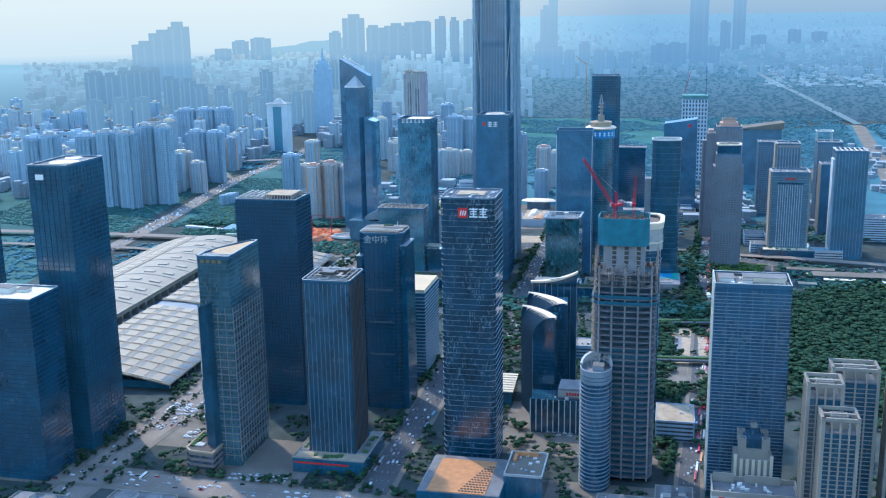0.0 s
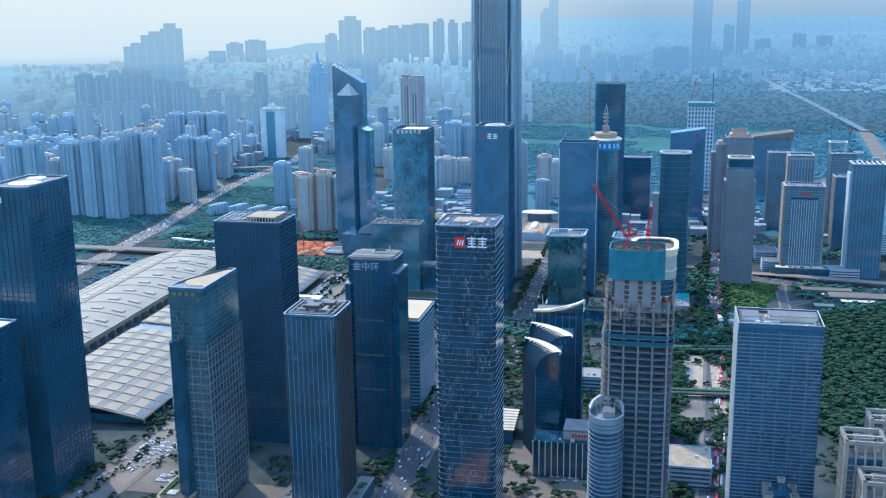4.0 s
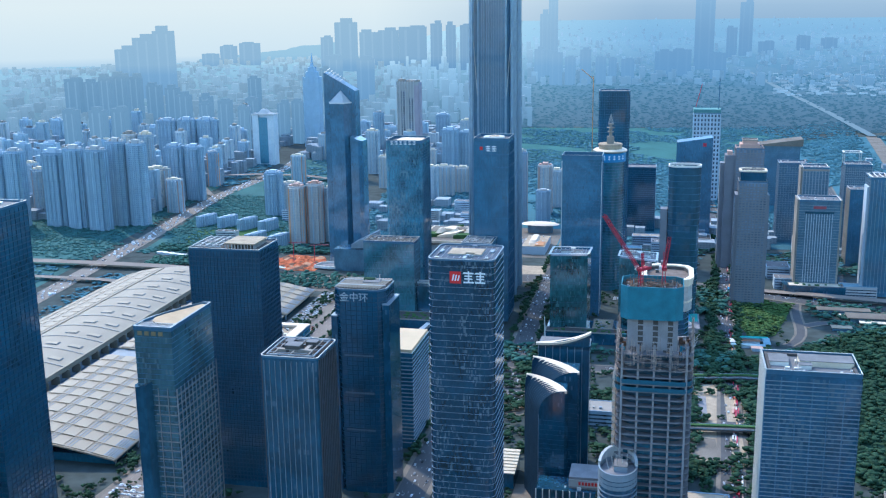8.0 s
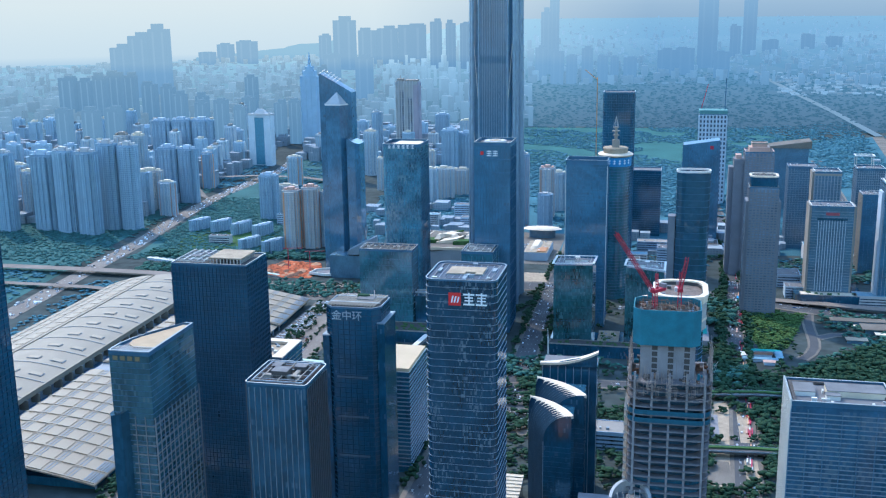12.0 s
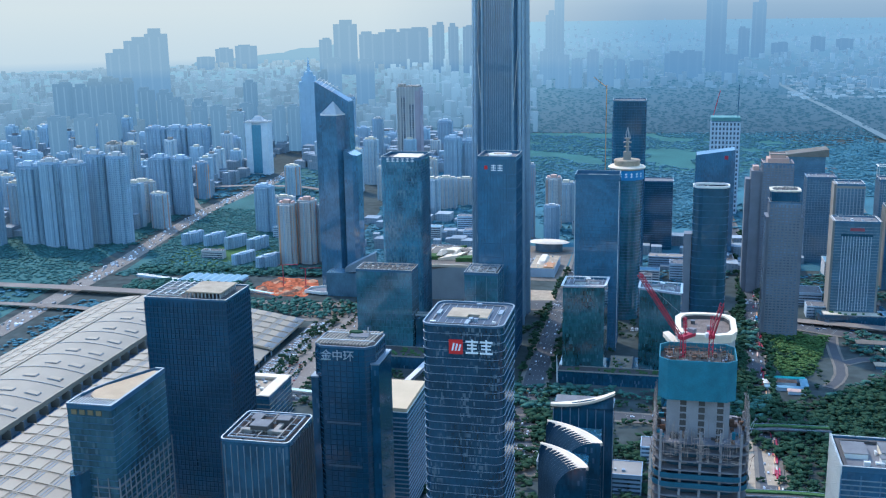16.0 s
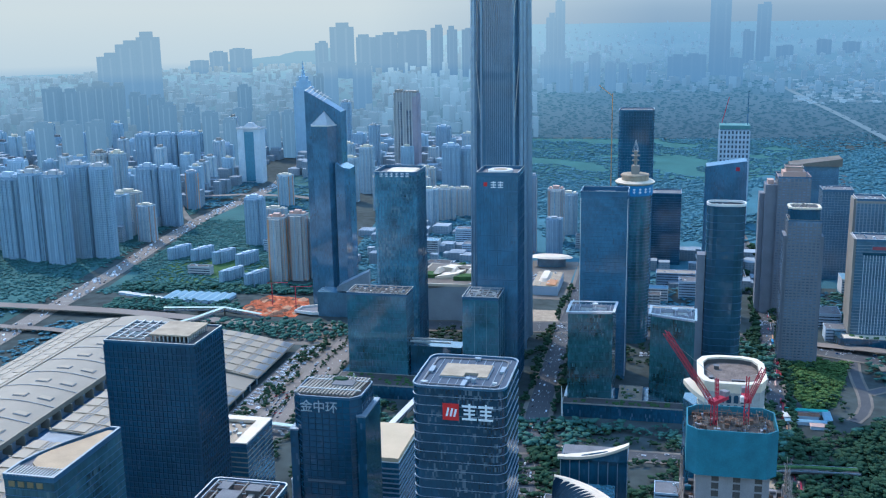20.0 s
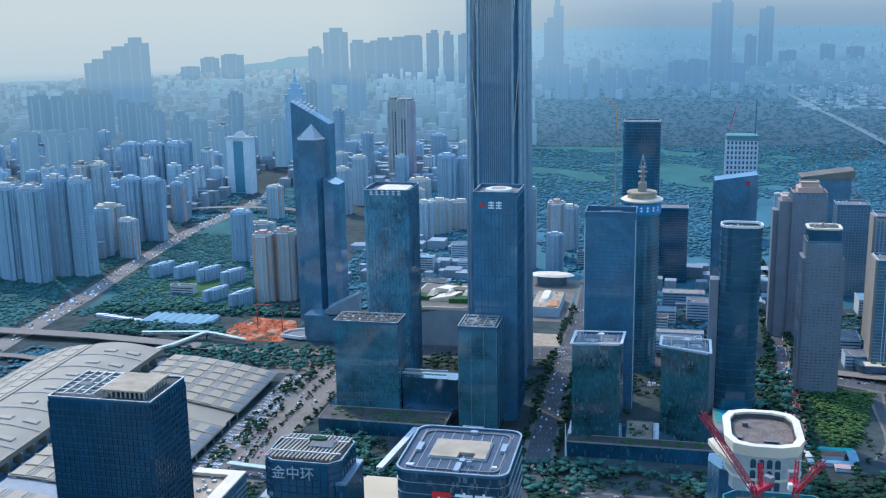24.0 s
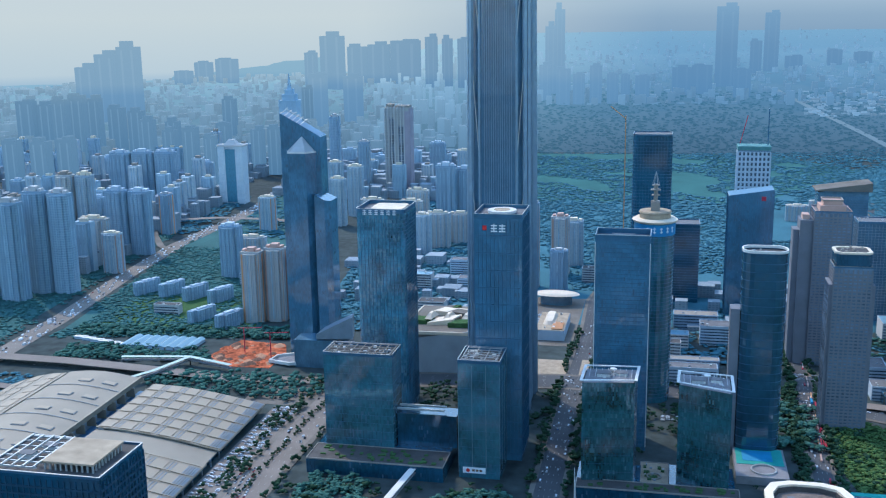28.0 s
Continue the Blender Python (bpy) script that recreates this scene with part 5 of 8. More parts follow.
for face in range(4):
    rot = pose(0, 0, 0, 0, 0, 90 * face)
    for k in range(13):
        x = -15 + 30 * k / 12
        put("steel_mullion", MB().bar((x, -33.2, 4), (x * 0.92, -29.9, 556), 0.42).mesh("steel_mullion", PA_STEEL), PA, rot)
    for sx in (-1, 1):
        for x, wd in ((20.5, 1.6), (30, 2.6)):
            put("corner_rib", MB().bar((sx * x, -33.4, 0), (sx * x * 0.92, -30.1, 560), wd, 4).mesh("corner_rib", PA_STEEL), PA, rot)
        for z in (20, 150, 280, 410):
            put("brace", MB().bar((sx * 20, -33.6 + z * 0.006, z), (sx * 29, -33.4 + (z + 120) * 0.006, z + 120), 0.6).mesh("brace", STEEL), PA, rot)
for z in (110, 225, 340, 455):
    part("plant_floor", MB().ring([(x * (1 - 0.1 * z / 560) * 1.004, y * (1 - 0.1 * z / 560) * 1.004) for x, y in rrect(64, 64, 9, 1)], pa_poly(0.85), z, z + 9), PA_BAND, PA)
for k in range(60):
    z = 8 + k * 9
    s = 1 - 0.1 * z / 560
    part("floor_line", MB().ring([(x * s * 1.003, y * s * 1.003) for x, y in rrect(64, 64, 9, 1)], pa_poly(0.85), z, z + 0.5), ALU_DARK, PA)

# telecom tower: cylinder, disc crown, spire, and a glass slab beside it
TE = thing("telecom_tower", at(122, 1653), "round teal glass tower with disc crown and spire", "tower")
TC = circle(0, 0, 21, 32)
part("glass_body", MB().prism(TC, 0, 206), GLASS_TEAL, TE)
bands(TE, TC, 6, 204, 4.3, 0.5, 0.25, ALU_DARK)
part("crown_band", MB().ring(circle(0, 0, 22.5, 32), circle(0, 0, 20, 32), 193, 206), plain("blue_sign_band", (0.03, 0.20, 0.42), 0.4), TE, "bright blue sign band")
for k in range(5):
    a = -1.9 + k * 0.33
    part("sign_block", MB().box(-1.6, 1.6, -0.3, 0.3, 197.5, 198.5).box(-1.6, 1.6, -0.3, 0.3, 201, 202).box(-0.5, 0.5, -0.3, 0.3, 196.5, 203), SIGN_WHITE, TE, "", pose(22.6 * math.cos(a), 22.6 * math.sin(a), 0, 0, 0, math.degrees(a) + 90))
part("crown_disc", MB().disc(0, 0, 24, 207, 209, 36, 25).disc(0, 0, 25, 209, 211, 36, 22), CREAM_WHITE, TE, "flaring cream metal crown disc")
part("upper_disc", MB().disc(0, 0, 17, 211, 217, 32).disc(0, 0, 18, 217, 218.5, 32, 17), TAN, TE, "tan upper roof disc")
part("lantern", MB().box(-5, 5, -5, 5, 218, 228), STONE, TE, "white square lantern")
for z, r in ((228, 5), (235, 4.5), (241, 5.5), (246, 4.2)):
    part("spire_ring", MB().disc(0, 0, r, z, z + 1.2, 20), STONE, TE)
part("spire_core", MB().disc(0, 0, 2.2, 228, 248, 12), STONE, TE)
for k in range(6):
    a = k * math.pi / 3
    part("spire_leg", MB().bar((4 * math.cos(a), 4 * math.sin(a), 247), (0, 0, 262), 0.3), STEEL, TE)
t = office("office_block", "dark glass slab beside the round tower", (76, 1520), 53, 34, 216, GLASS_MID, band=(4.3, 0.4, 0.3, ALU_DARK), fin=(9, 0.3, 0.3, ALU_DARK), rim=STEEL, rim_high=6)
plant(t, [(0, 0, 22, 10, 216, 3)], GLASS_TEAL)
fins(t, 53, 34, 4, 214, 60, 0.7, 1.1, WHITE, "corner_fin", "f")

# twin glass blocks with canted framed roofs
for c, pts, h, lab in (((57.5, 1415), [(-24, -22), (22.5, -15.4), (24, 21), (-23, 17.5)], 109, "green glass block with canted white roof frame"), ((142, 1411), [(-23, -9), (22.5, -26.5), (23, 14), (-22, 20.5)], 105, "dark green glass block with slanted white roof frame")):
    t = thing("office_block", at(*c), lab, "office block", "twin glass blocks")
    part("glass_body", MB().prism(pts, 0, h), GLASS_GREEN, t)
    bands(t, pts, 6, h - 4, 8.4, 0.3, 0.12, GRID_DARK)
    part("roof_deck", MB().prism(grown(pts, -1), h, h + 0.4), CONCRETE, t)
    part("roof_frame", MB().ring(grown(pts, 2.2), grown(pts, -0.4), h + 2.7, h + 3.4), WHITE, t, "white overhanging roof frame")
    for k in range(8):
        part("roof_beam", MB().box(-19 + k * 5.4, -18.5 + k * 5.4, -11, 13, h + 2.6, h + 3.2), STEEL, t)
    plant(t, [(-6, 0, 12, 10, h + 0.4, 3), (10, 4, 10, 8, h + 0.4, 2.5)], WHITE)
    part("podium", MB().box(-29, 29, -28, 26, 0, 12), GLASS_DARK, t)
    clutter(t, 36, 22, h, 14, h)
    part("roof_disc", MB().disc(2, 10, 3.2, h + 3.4, h + 4.2, 18), WHITE, t)
t = thing("podium_block", at(100, 1420), "dark glass podium between the twin blocks", "podium")
part("glass_body", MB().box(-13, 13, -24, 26, 0, 11), GLASS_DARK, t)
lid(t, -13, 13, -24, 26, 11, TAN, 9)
part("round_garden", MB().ring(circle(0, -6, 7, 20), circle(0, -6, 5.4, 20), 11.4, 12.6), STONE, t)
clutter(t, 20, 40, 11.3, 10, 404)
t = thing("podium_block", at(96, 1384), "broad dark glass podium before the twin blocks", "podium")
part("glass_body", MB().box(-70, 74, -11, 7, 0, 15), GLASS_DARK, t)
lid(t, -70, 74, -11, 7, 15, ROOF_DARK, 26)
part("white_fin", MB().prism([(-71, -13), (-69, -13), (-69, -5), (-71, -5)], 0, 34, [(-71, -13), (-70.6, -13), (-70.6, -12), (-71, -12)]), WHITE, t, "white pointed corner fin")
# oval-crowned mirror tower
M1 = thing("office_tower", at(209, 1500), "mirror glass tower with white oval roof rim", "tower")
MP = rrect(42, 28, 11, 4)
part("glass_body", MB().prism(MP, 0, 206), GLASS_MIRROR, M1)
bands(M1, MP, 4, 204, 8.4, 0.4, 0.2, ALU_DARK)
part("roof_rim", MB().ring(grown(MP, 0.5), grown(MP, -0.9), 207.5, 210), WHITE, M1, "white oval roof rim")
part("roof_deck", MB().prism(grown(MP, -0.3), 205.5, 206.4), ROOF_DARK, M1)
part("roof_wall", MB().ring(grown(MP, 0.1), grown(MP, -0.4), 205.8, 207.6), GLASS_DARK, M1)
clutter(M1, 28, 16, 206, 8, 31)
part("side_shaft", MB().box(-30, -21, -6, 12, 0, 150), STONE_PINK, M1, "grey stone lift shaft")

STONE_WIN = curtain("bluish_stone_tower_window", (0.12, 0.16, 0.21), 3.0, 3.0, rough=0.25, vary=0.5)
N1 = office("office_tower", "brown stone tower with dark crown", (313, 1575), 37, 31, 176, STONE_WIN, band=(3.6, 1.9, 0.35, STONE_PINK), fin=(4.6, 1.5, 0.5, STONE_PINK), rim=STONE)
part("lower_body", MB().box(-22.5, 22.5, -14, 15, 0, 158), STONE_PINK, N1)
fins(N1, 45, 28, 4, 157, 3.2, 1.0, 0.5, STONE_WIN, "window_strip", "lr", 2)
part("dark_crown", MB().prism(rrect(34, 28), 176, 190), GLASS_DARK, N1)
part("crown_cap", MB().ring(rrect(37, 31, 5, 1), rrect(31, 25, 4, 1), 190, 192), CREAM, N1)
part("crown_deck", MB().prism(rrect(33, 27, 4, 1), 190, 191), ROOF_DARK, N1)
clutter(N1, 30, 24, 191, 26, 33, STONE)
O1 = office("office_tower", "pinkish stone tower with stepped crown", (350, 1788), 42, 40, 194, STONE_WIN, band=(3.6, 2.0, 0.35, STONE_PINK), fin=(5.2, 1.6, 0.5, STONE_PINK), rim=PAINT_PINK)
part("stepped_crown", MB().box(-15, 15, -14, 14, 194, 201).box(-11, 11, -10, 10, 201, 206), PAINT_PINK, O1)
part("crown_rail", MB().ring(rrect(24, 22), rrect(22.4, 20.4), 206, 208), STONE, O1)
part("side_wing", MB().box(-37, -21.5, -16, 14, 0, 183).box(-44, -37, -10, 12, 0, 170), STONE_PINK, O1, "lower pinkish stone side wing")
part("wing_cap", MB().box(-34, -26, -10, 6, 183, 189), PAINT_PINK, O1)
# ribbed tower pair with white cornices, the lower one in front on a planted podium
t = office("office_tower", "pale ribbed glass tower with white cornice", (446, 1762), 37, 36, 167, GLASS_GREY, band=(4.0, 0.5, 0.2, ALU), fin=(4.6, 1.2, 0.8, ALU, "flr"), rim=WHITE, rim_high=2.5)
part("cornice", MB().ring(rrect(39, 38), rrect(36, 35), 163, 166), STONE, t, "pale stone cornice")
part("side_pier", MB().box(-22, -18, -14, 14, 0, 168), STONE, t)
clutter(t, 28, 26, 167, 12, 168)
t = office("office_tower", "ribbed grey tower with white cornice on planted podium", (425, 1652), 56, 40, 136, GLASS_GREY, band=(4.0, 0.5, 0.2, ALU), rim=WHITE, rim_high=2.5)
fins(t, 36, 40, 16, 118, 3.6, 0.7, 0.9, PAINT_PALE, "upright_rib", "f", 0)
part("frame_head", MB().box(-20, 20, -21.4, -20.1, 118, 121), GLASS_DARK, t)
part("red_mark", MB().box(-9, 9, -21.0, -20.2, 125, 129), plain("dull_red_sign", (0.28, 0.06, 0.08), 0.6), t)
part("side_pier", MB().box(-31, -28, -18, 18, 0, 138).box(28, 31, -18, 18, 0, 138), STONE, t)
clutter(t, 46, 30, 136, 14, 138)
part("podium", MB().prism(rrect(92, 64, 14, 4, 0, -8), 0, 14), GLASS_DARK, t)
lid(t, -38, 38, -39, -21, 14, CREAM, 10)
# towers at the end of the boulevard
t = office("office_tower", "grey glass tower with open roof frame on posts", (549, 1892), 42, 38, 152, GLASS_GREY, band=(4.0, 0.7, 0.3, ALU), fin=(3.2, 0.55, 0.6, ALU, "flr"), rim=WHITE, rim_high=2.5)
part("roof_ring", MB().ring(rrect(30, 22, 0, 1, -9, 0), rrect(26, 18, 0, 1, -9, 0), 172, 173.4), WHITE, t, "white open roof frame")
for x, y in ((-22, -9), (4, -9), (-22, 9), (4, 9)):
    part("ring_post", MB().box(x - 0.5, x + 0.5, y - 0.5, y + 0.5, 152, 172), STEEL, t)
clutter(t, 34, 30, 152, 10, 166)
t = office("office_tower", "dark glass tower with ribbed pale corner and roof terrace", (535, 1812), 40, 36, 124, GLASS_MID, band=(4.0, 0.5, 0.25, ALU_DARK), fin=(6.5, 0.5, 0.4, ALU_DARK, "fr"), rim=WHITE, rim_high=2.0)
fins(t, 40, 36, 2, 123, 2.6, 1.2, 1.0, STONE, "corner_louvre", "l", 0)
clutter(t, 32, 28, 124, 14, 126)
t = office("office_tower", "blue glass tower with white gridded roof", (512, 1632), 48, 40, 172, GLASS_MID, band=(4.0, 0.6, 0.25, ALU_DARK), fin=(4.4, 0.5, 0.5, ALU, "flr"), rim=WHITE, rim_high=2.5)
for k in range(7):
    part("roof_beam", MB().box(-22 + 7.2 * k, -21 + 7.2 * k, -19, 19, 173.4, 174.6), WHITE, t)
part("side_shaft", MB().box(-27.5, -24.3, -16, 8, 0, 160), PAINT_PALE, t)
t = office("office_block", "blue-grey mid-rise office block behind the stone tower", (466, 1988), 46, 40, 141, GLASS_GREY, band=(4.0, 0.5, 0.25, ALU), fin=(4.2, 0.4, 0.4, ALU, "flr"), rim=ALU, rim_high=2.0)
clutter(t, 36, 30, 141, 8, 139)
t = thing("office_block", at(524, 2345), "broad blue-grey block under a slanted pale roof plate", "office block")
part("glass_body", MB().prism(rrect(82, 44), 0, lambda x, y: 124 + (x + 41) * 0.12), GLASS_GREY, t)
bands(t, rrect(82, 44), 6, 118, 4.2, 0.8, 0.3, ALU_DARK)
part("roof_plate", MB().prism(rrect(92, 52), 126, lambda x, y: 128 + (x + 46) * 0.14), PAVE, t, "pale slanted roof plate")
t = thing("office_tower", at(298, 2005), "mirror tower with diagonal notched top", "tower")
part("glass_body", MB().prism(rrect(62, 40), 0, lambda x, y: 176 + max(0, x) * 0.3), GLASS_MID, t)
part("roof_slope", MB().prism(rrect(61, 39), 170, lambda x, y: 176.6 + max(0, x) * 0.3), ALU_DARK, t)
fins(t, 62, 40, 4, 174, 5.6, 0.4, 0.4, ALU_DARK, "mullion", "fl")
part("red_mark", MB().box(14, 20, -20.6, -20.1, 170, 176), RED, t)
t = office("office_tower", "unfinished white gridded tower with red crane", (382, 2400), 56, 40, 188, PAINT_PALE, fin=(7, 2.2, 0.6, PAINT_PALE, "flr"))
wm = MB().box(-1.7, 1.7, -0.25, 0.2, 0, 5.5).mesh("window_opening", WIN_DARK)
for i in range(8):
    for j in range(20):
        put("window_opening", wm, t, pose(-24.5 + 7 * i, -20, 6 + 9.2 * j))
part("green_top", MB().prism(rrect(57, 41), 190, 197), plain("green_screen", (0.10, 0.22, 0.22), 0.8), t)
part("crane_mast", MB().bar((24, 0, 190), (24, 0, 262), 1.2), ALU_DARK, t)
part("crane_jib", MB().bar((-24, 0, 200), (-12, 0, 250), 0.9), RED, t)
t = office("office_tower", "dark tower beside an orange crane", (145, 1890), 50, 40, 276, GLASS_NAVY, 6, 3, band=(4.3, 0.5, 0.25, ALU_DARK), fin=(3.6, 0.35, 0.35, ALU_DARK))
part("crane_mast", MB().bar((-36, 0, 0), (-36, 0, 300), 0.9), PAINT_ORANGE, t)
part("crane_jib", MB().bar((-36, 0, 296), (-56, 0, 312), 0.8), PAINT_ORANGE, t)
office("office_block", "dark low office block by the golf course", (210, 2080), 60, 40, 120, GLASS_DARK, band=(4, 0.6, 0.3, ALU_DARK))

# ---- dwellings ----


def flats(name, m, w, d, h, wall, label, group="", cap=CREAM):
    """A block of flats: stepped body, projecting bay stacks, window strips, roof houses."""
    t = thing(name, m, label, "apartment building", group)
    part("wall", MB().box(-w / 2, w / 2, -d * 0.32, d * 0.32, 0, h).box(-w * 0.3, w * 0.3, -d / 2, d / 2, 0, h - 3), wall, t)
    n = max(3, int(w / 8))
    strip_me = MB().box(-1.0, 1.0, -0.25, 0.2, 0, h - 8).mesh("window_strip", WIN_PALE)
    bay_me = MB().box(-1.6, 1.6, -1.2, 0.2, 0, h - 5).mesh("balcony_bay", wall)
    for face in (-1,):
        for k in range(n):
            x = -w / 2 + w * (k + 0.5) / n
            y = d / 2 if abs(x) < w * 0.3 else d * 0.32
            r = pose(0, 0, 0, 0, 0, 0 if face < 0 else 180)
            put("window_strip", strip_me, t, r @ pose(x - 1.6, -y, 4))
            put("balcony_bay", bay_me, t, r @ pose(x + 1.2, -y, 3))
    for x in (-w / 2, w / 2):
        r = pose(0, 0, 0, 0, 0, -90 if x < 0 else 90)
        for s in (-d * 0.15, d * 0.15):
            put("window_strip", strip_me, t, r @ pose(s, -w / 2, 4))
    rh = part("roof_house", MB().box(-w * 0.18, w * 0.18, -d * 0.2, d * 0.2, h, h + 6).box(-w * 0.42, -w * 0.26, -d * 0.2, d * 0.15, h, h + 3.5).box(w * 0.26, w * 0.42, -d * 0.2, d * 0.15, h, h + 3.5), cap, t)
    return t


KINDS, FAR_KINDS = [], []


def far_flats(w, d, h, wall, label, cap):
    """A simpler block of flats for the distance."""
    t = thing("apartment_tower", pose(0, 0, 0), label, "apartment building", "apartment towers")
    part("wall", MB().box(-w / 2, w / 2, -d * 0.3, d * 0.3, 0, h).box(-w * 0.28, w * 0.28, -d / 2, d / 2, 0, h - 3), wall, t)
    st = MB().box(-1.3, 1.3, -0.3, 0.2, 0, h - 8).mesh("window_strip", WIN_PALE)
    for x in (-0.38, -0.12, 0.12, 0.38):
        put("window_strip", st, t, pose(x * w, -(d / 2 if abs(x) < 0.28 else d * 0.3), 4))
    part("roof_house", MB().box(-w * 0.2, w * 0.2, -d * 0.2, d * 0.2, h - 3, h + 6), cap, t)
    return t


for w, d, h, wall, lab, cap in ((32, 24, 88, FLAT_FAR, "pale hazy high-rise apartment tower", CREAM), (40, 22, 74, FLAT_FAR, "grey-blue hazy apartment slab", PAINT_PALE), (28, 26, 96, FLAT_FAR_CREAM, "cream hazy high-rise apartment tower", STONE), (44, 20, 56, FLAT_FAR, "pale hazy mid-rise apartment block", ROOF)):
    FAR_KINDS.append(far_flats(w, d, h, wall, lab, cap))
# haze is put into the colour of the white wall and blue cladding
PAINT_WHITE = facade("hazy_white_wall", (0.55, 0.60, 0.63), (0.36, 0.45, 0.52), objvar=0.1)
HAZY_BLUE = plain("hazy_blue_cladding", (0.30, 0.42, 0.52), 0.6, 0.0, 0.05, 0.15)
ROSE = plain("dull_rose_wall", (0.32, 0.29, 0.33), 0.8, 0.0, 0.05, 0.2)
PAINT_STRIPE = plain("salmon_wall_stripe", (0.43, 0.27, 0.21), 0.8, 0.0, 0.05, 0.2)


def striped(k, x, y, s, mat, word):
    """One more block of flats with coloured wall stripes up its front."""
    w, d, h, wall, cap = ((34, 26, 100, FLAT_PALE, CREAM), (30, 28, 112, FLAT_CREAM, PAINT_PINK), (28, 24, 120, FLAT_GREY, PAINT_CREAM))[k]
    t = flats("apartment_tower", at(x, y) @ Matrix.Diagonal((1, 1, s, 1)), w, d, h, wall, "apartment tower with %s wall stripes" % word, "apartment towers", cap)
    for sx in (-1, 1):
        part("wall_stripe", MB().box(sx * w * 0.36 - 2.4, sx * w * 0.36 + 2.4, -d * 0.32 - 0.9, -d * 0.32 + 0.1, 0, h - 4), mat, t)
        part("side_stripe", MB().box(sx * w / 2 - 0.2, sx * w / 2 + 0.2, -d * 0.1, d * 0.1, 0, h - 4), mat, t)


for w, d, h, wall, lab, cap in ((34, 26, 100, FLAT_PALE, "pale high-rise apartment tower with balcony stacks", CREAM), (42, 24, 92, FLAT_GREY, "grey-blue high-rise apartment slab", PAINT_PALE), (30, 28, 112, FLAT_CREAM, "cream high-rise apartment tower with dark window strips", STONE), (46, 22, 84, FLAT_CREAM, "beige apartment slab with roof houses", CREAM), (36, 22, 60, FLAT_PALE, "pale mid-rise apartment block", ROOF), (28, 24, 126, FLAT_GREY, "tall grey apartment tower", PAINT_CREAM)):
    KINDS.append(flats("apartment_tower", pose(0, 0, 0), w, d, h, wall, lab, "apartment towers", cap))

FOOT += [(-258, 838, 36), (93, 812, 28), (124, 986, 26), (67, 783, 18), (17, 946, 24), (38, 1000, 34), (35, 905, 26), (-14, 985, 20), (9, 765, 24), (-42, 752, 40), (226, 655, 30), (276, 712, 40), (190, 742, 18), (181, 690, 32), (55, 1384, 40), (141, 1392, 40), (-182, 1470, 60), (-70, 1455, 40), (-46, 1640, 42), (122, 1653, 28), (209, 1500, 30), (-296, 1797, 62), (205, 1458, 34), (500, 1478, 80), (-128, 1770, 56)]
FLATS = [
    # x, y, kind, height scale
    (-860, 2700, 3, 0.5),
    (-1040, 2390, 2, 1.05), (-985, 2370, 2, 1.0), (-840, 2500, 1, 1.1), (-850, 2180, 0, 1.1), (-905, 2200, 1, 1.1), (-960, 2150, 2, 1.15), (-980, 2260, 0, 1.1),
    (-350, 2120, 3, 0.5), (-380, 2200, 3, 0.5), (-350, 1960, 0, 1.0), (-500, 2260, 3, 0.7),
    (30, 2130, 5, 0.52), (60, 2300, 0, 0.8),
    (-190, 2440, 3, 0.8), (-150, 2480, 3, 0.7), (-250, 2520, 3, 0.9), (-215, 2380, 0, 0.75), (-300, 2420, 0, 0.6), (-330, 2540, 3, 0.9), (-245, 2600, 3, 1.0),
    (-195, 2700, 1, 1.3), (-155, 2720, 1, 1.2), (-180, 3100, 0, 1.0), (-260, 3250, 1, 1.1), (-420, 2650, 0, 1.0), (-400, 2760, 0, 1.1), (-470, 2900, 0, 1.0), (-430, 3080, 5, 1.0), (-540, 3280, 5, 1.35),
    (-500, 2050, 3, 0.3), (-545, 2065, 3, 0.3), (-590, 2085, 3, 0.3), (-635, 2095, 3, 0.3), (-446, 1910, 3, 0.32), (-497, 1945, 3, 0.26), (-430, 2060, 3, 0.3),
    (540, 2700, 3, 0.4), (600, 2750, 3, 0.4),
]
for k, x, y, s, mat, word in ((1, -416, 1942, 0.94, PAINT_ORANGE, "orange"), (1, -384, 1952, 0.97, PAINT_STRIPE, "salmon"), (2, -15, 2150, 1.15, PAINT_STRIPE, "salmon"), (1, 35, 2230, 0.9, PAINT_STRIPE, "salmon"), (0, -745, 2235, 0.7, PAINT_STRIPE, "salmon"), (0, -560, 2600, 0.7, PAINT_ORANGE, "orange"), (0, -1010, 2180, 1.0, PAINT_STRIPE, "salmon"), (2, -760, 2560, 0.7, PAINT_ORANGE, "orange"), (0, -1090, 2300, 0.95, PAINT_STRIPE, "salmon")):
    striped(k, x, y, s, mat, word)
    FLATS.append((x, y, -1, s))
# tall cream tower with gridded bays behind the mirror towers
t = thing("apartment_tower", at(-338, 3050), "tall cream and rose apartment tower with gridded bays", "apartment building", "apartment towers")
part("wall", MB().box(-31, 31, -18, 18, 0, 214), FLAT_CREAM, t)
part("rose_side", MB().box(31, 33.5, -17, 17, 0, 212).box(17, 31.5, -19.5, -17.8, 0, 205), ROSE, t)
for k in range(7):
    part("bay_pier", MB().box(-31 + 8 * k, -28.4 + 8 * k, -20.5, -17.8, 0, 216), PAINT_CREAM, t)
sl_me = MB().box(-30, 18, -19.6, -17.9, 0, 1.0).mesh("balcony_slab", PAINT_CREAM)
for k in range(32):
    put("balcony_slab", sl_me, t, pose(0, 0, 8 + 6.4 * k))
dk_me = MB().box(-6.0, 6.0, -18.6, -17.8, 0, 150).mesh("window_strip", WIN_DARK)
put("window_strip", dk_me, t, pose(-12, 0, 40))
put("window_strip", dk_me, t, pose(10, 0, 20))
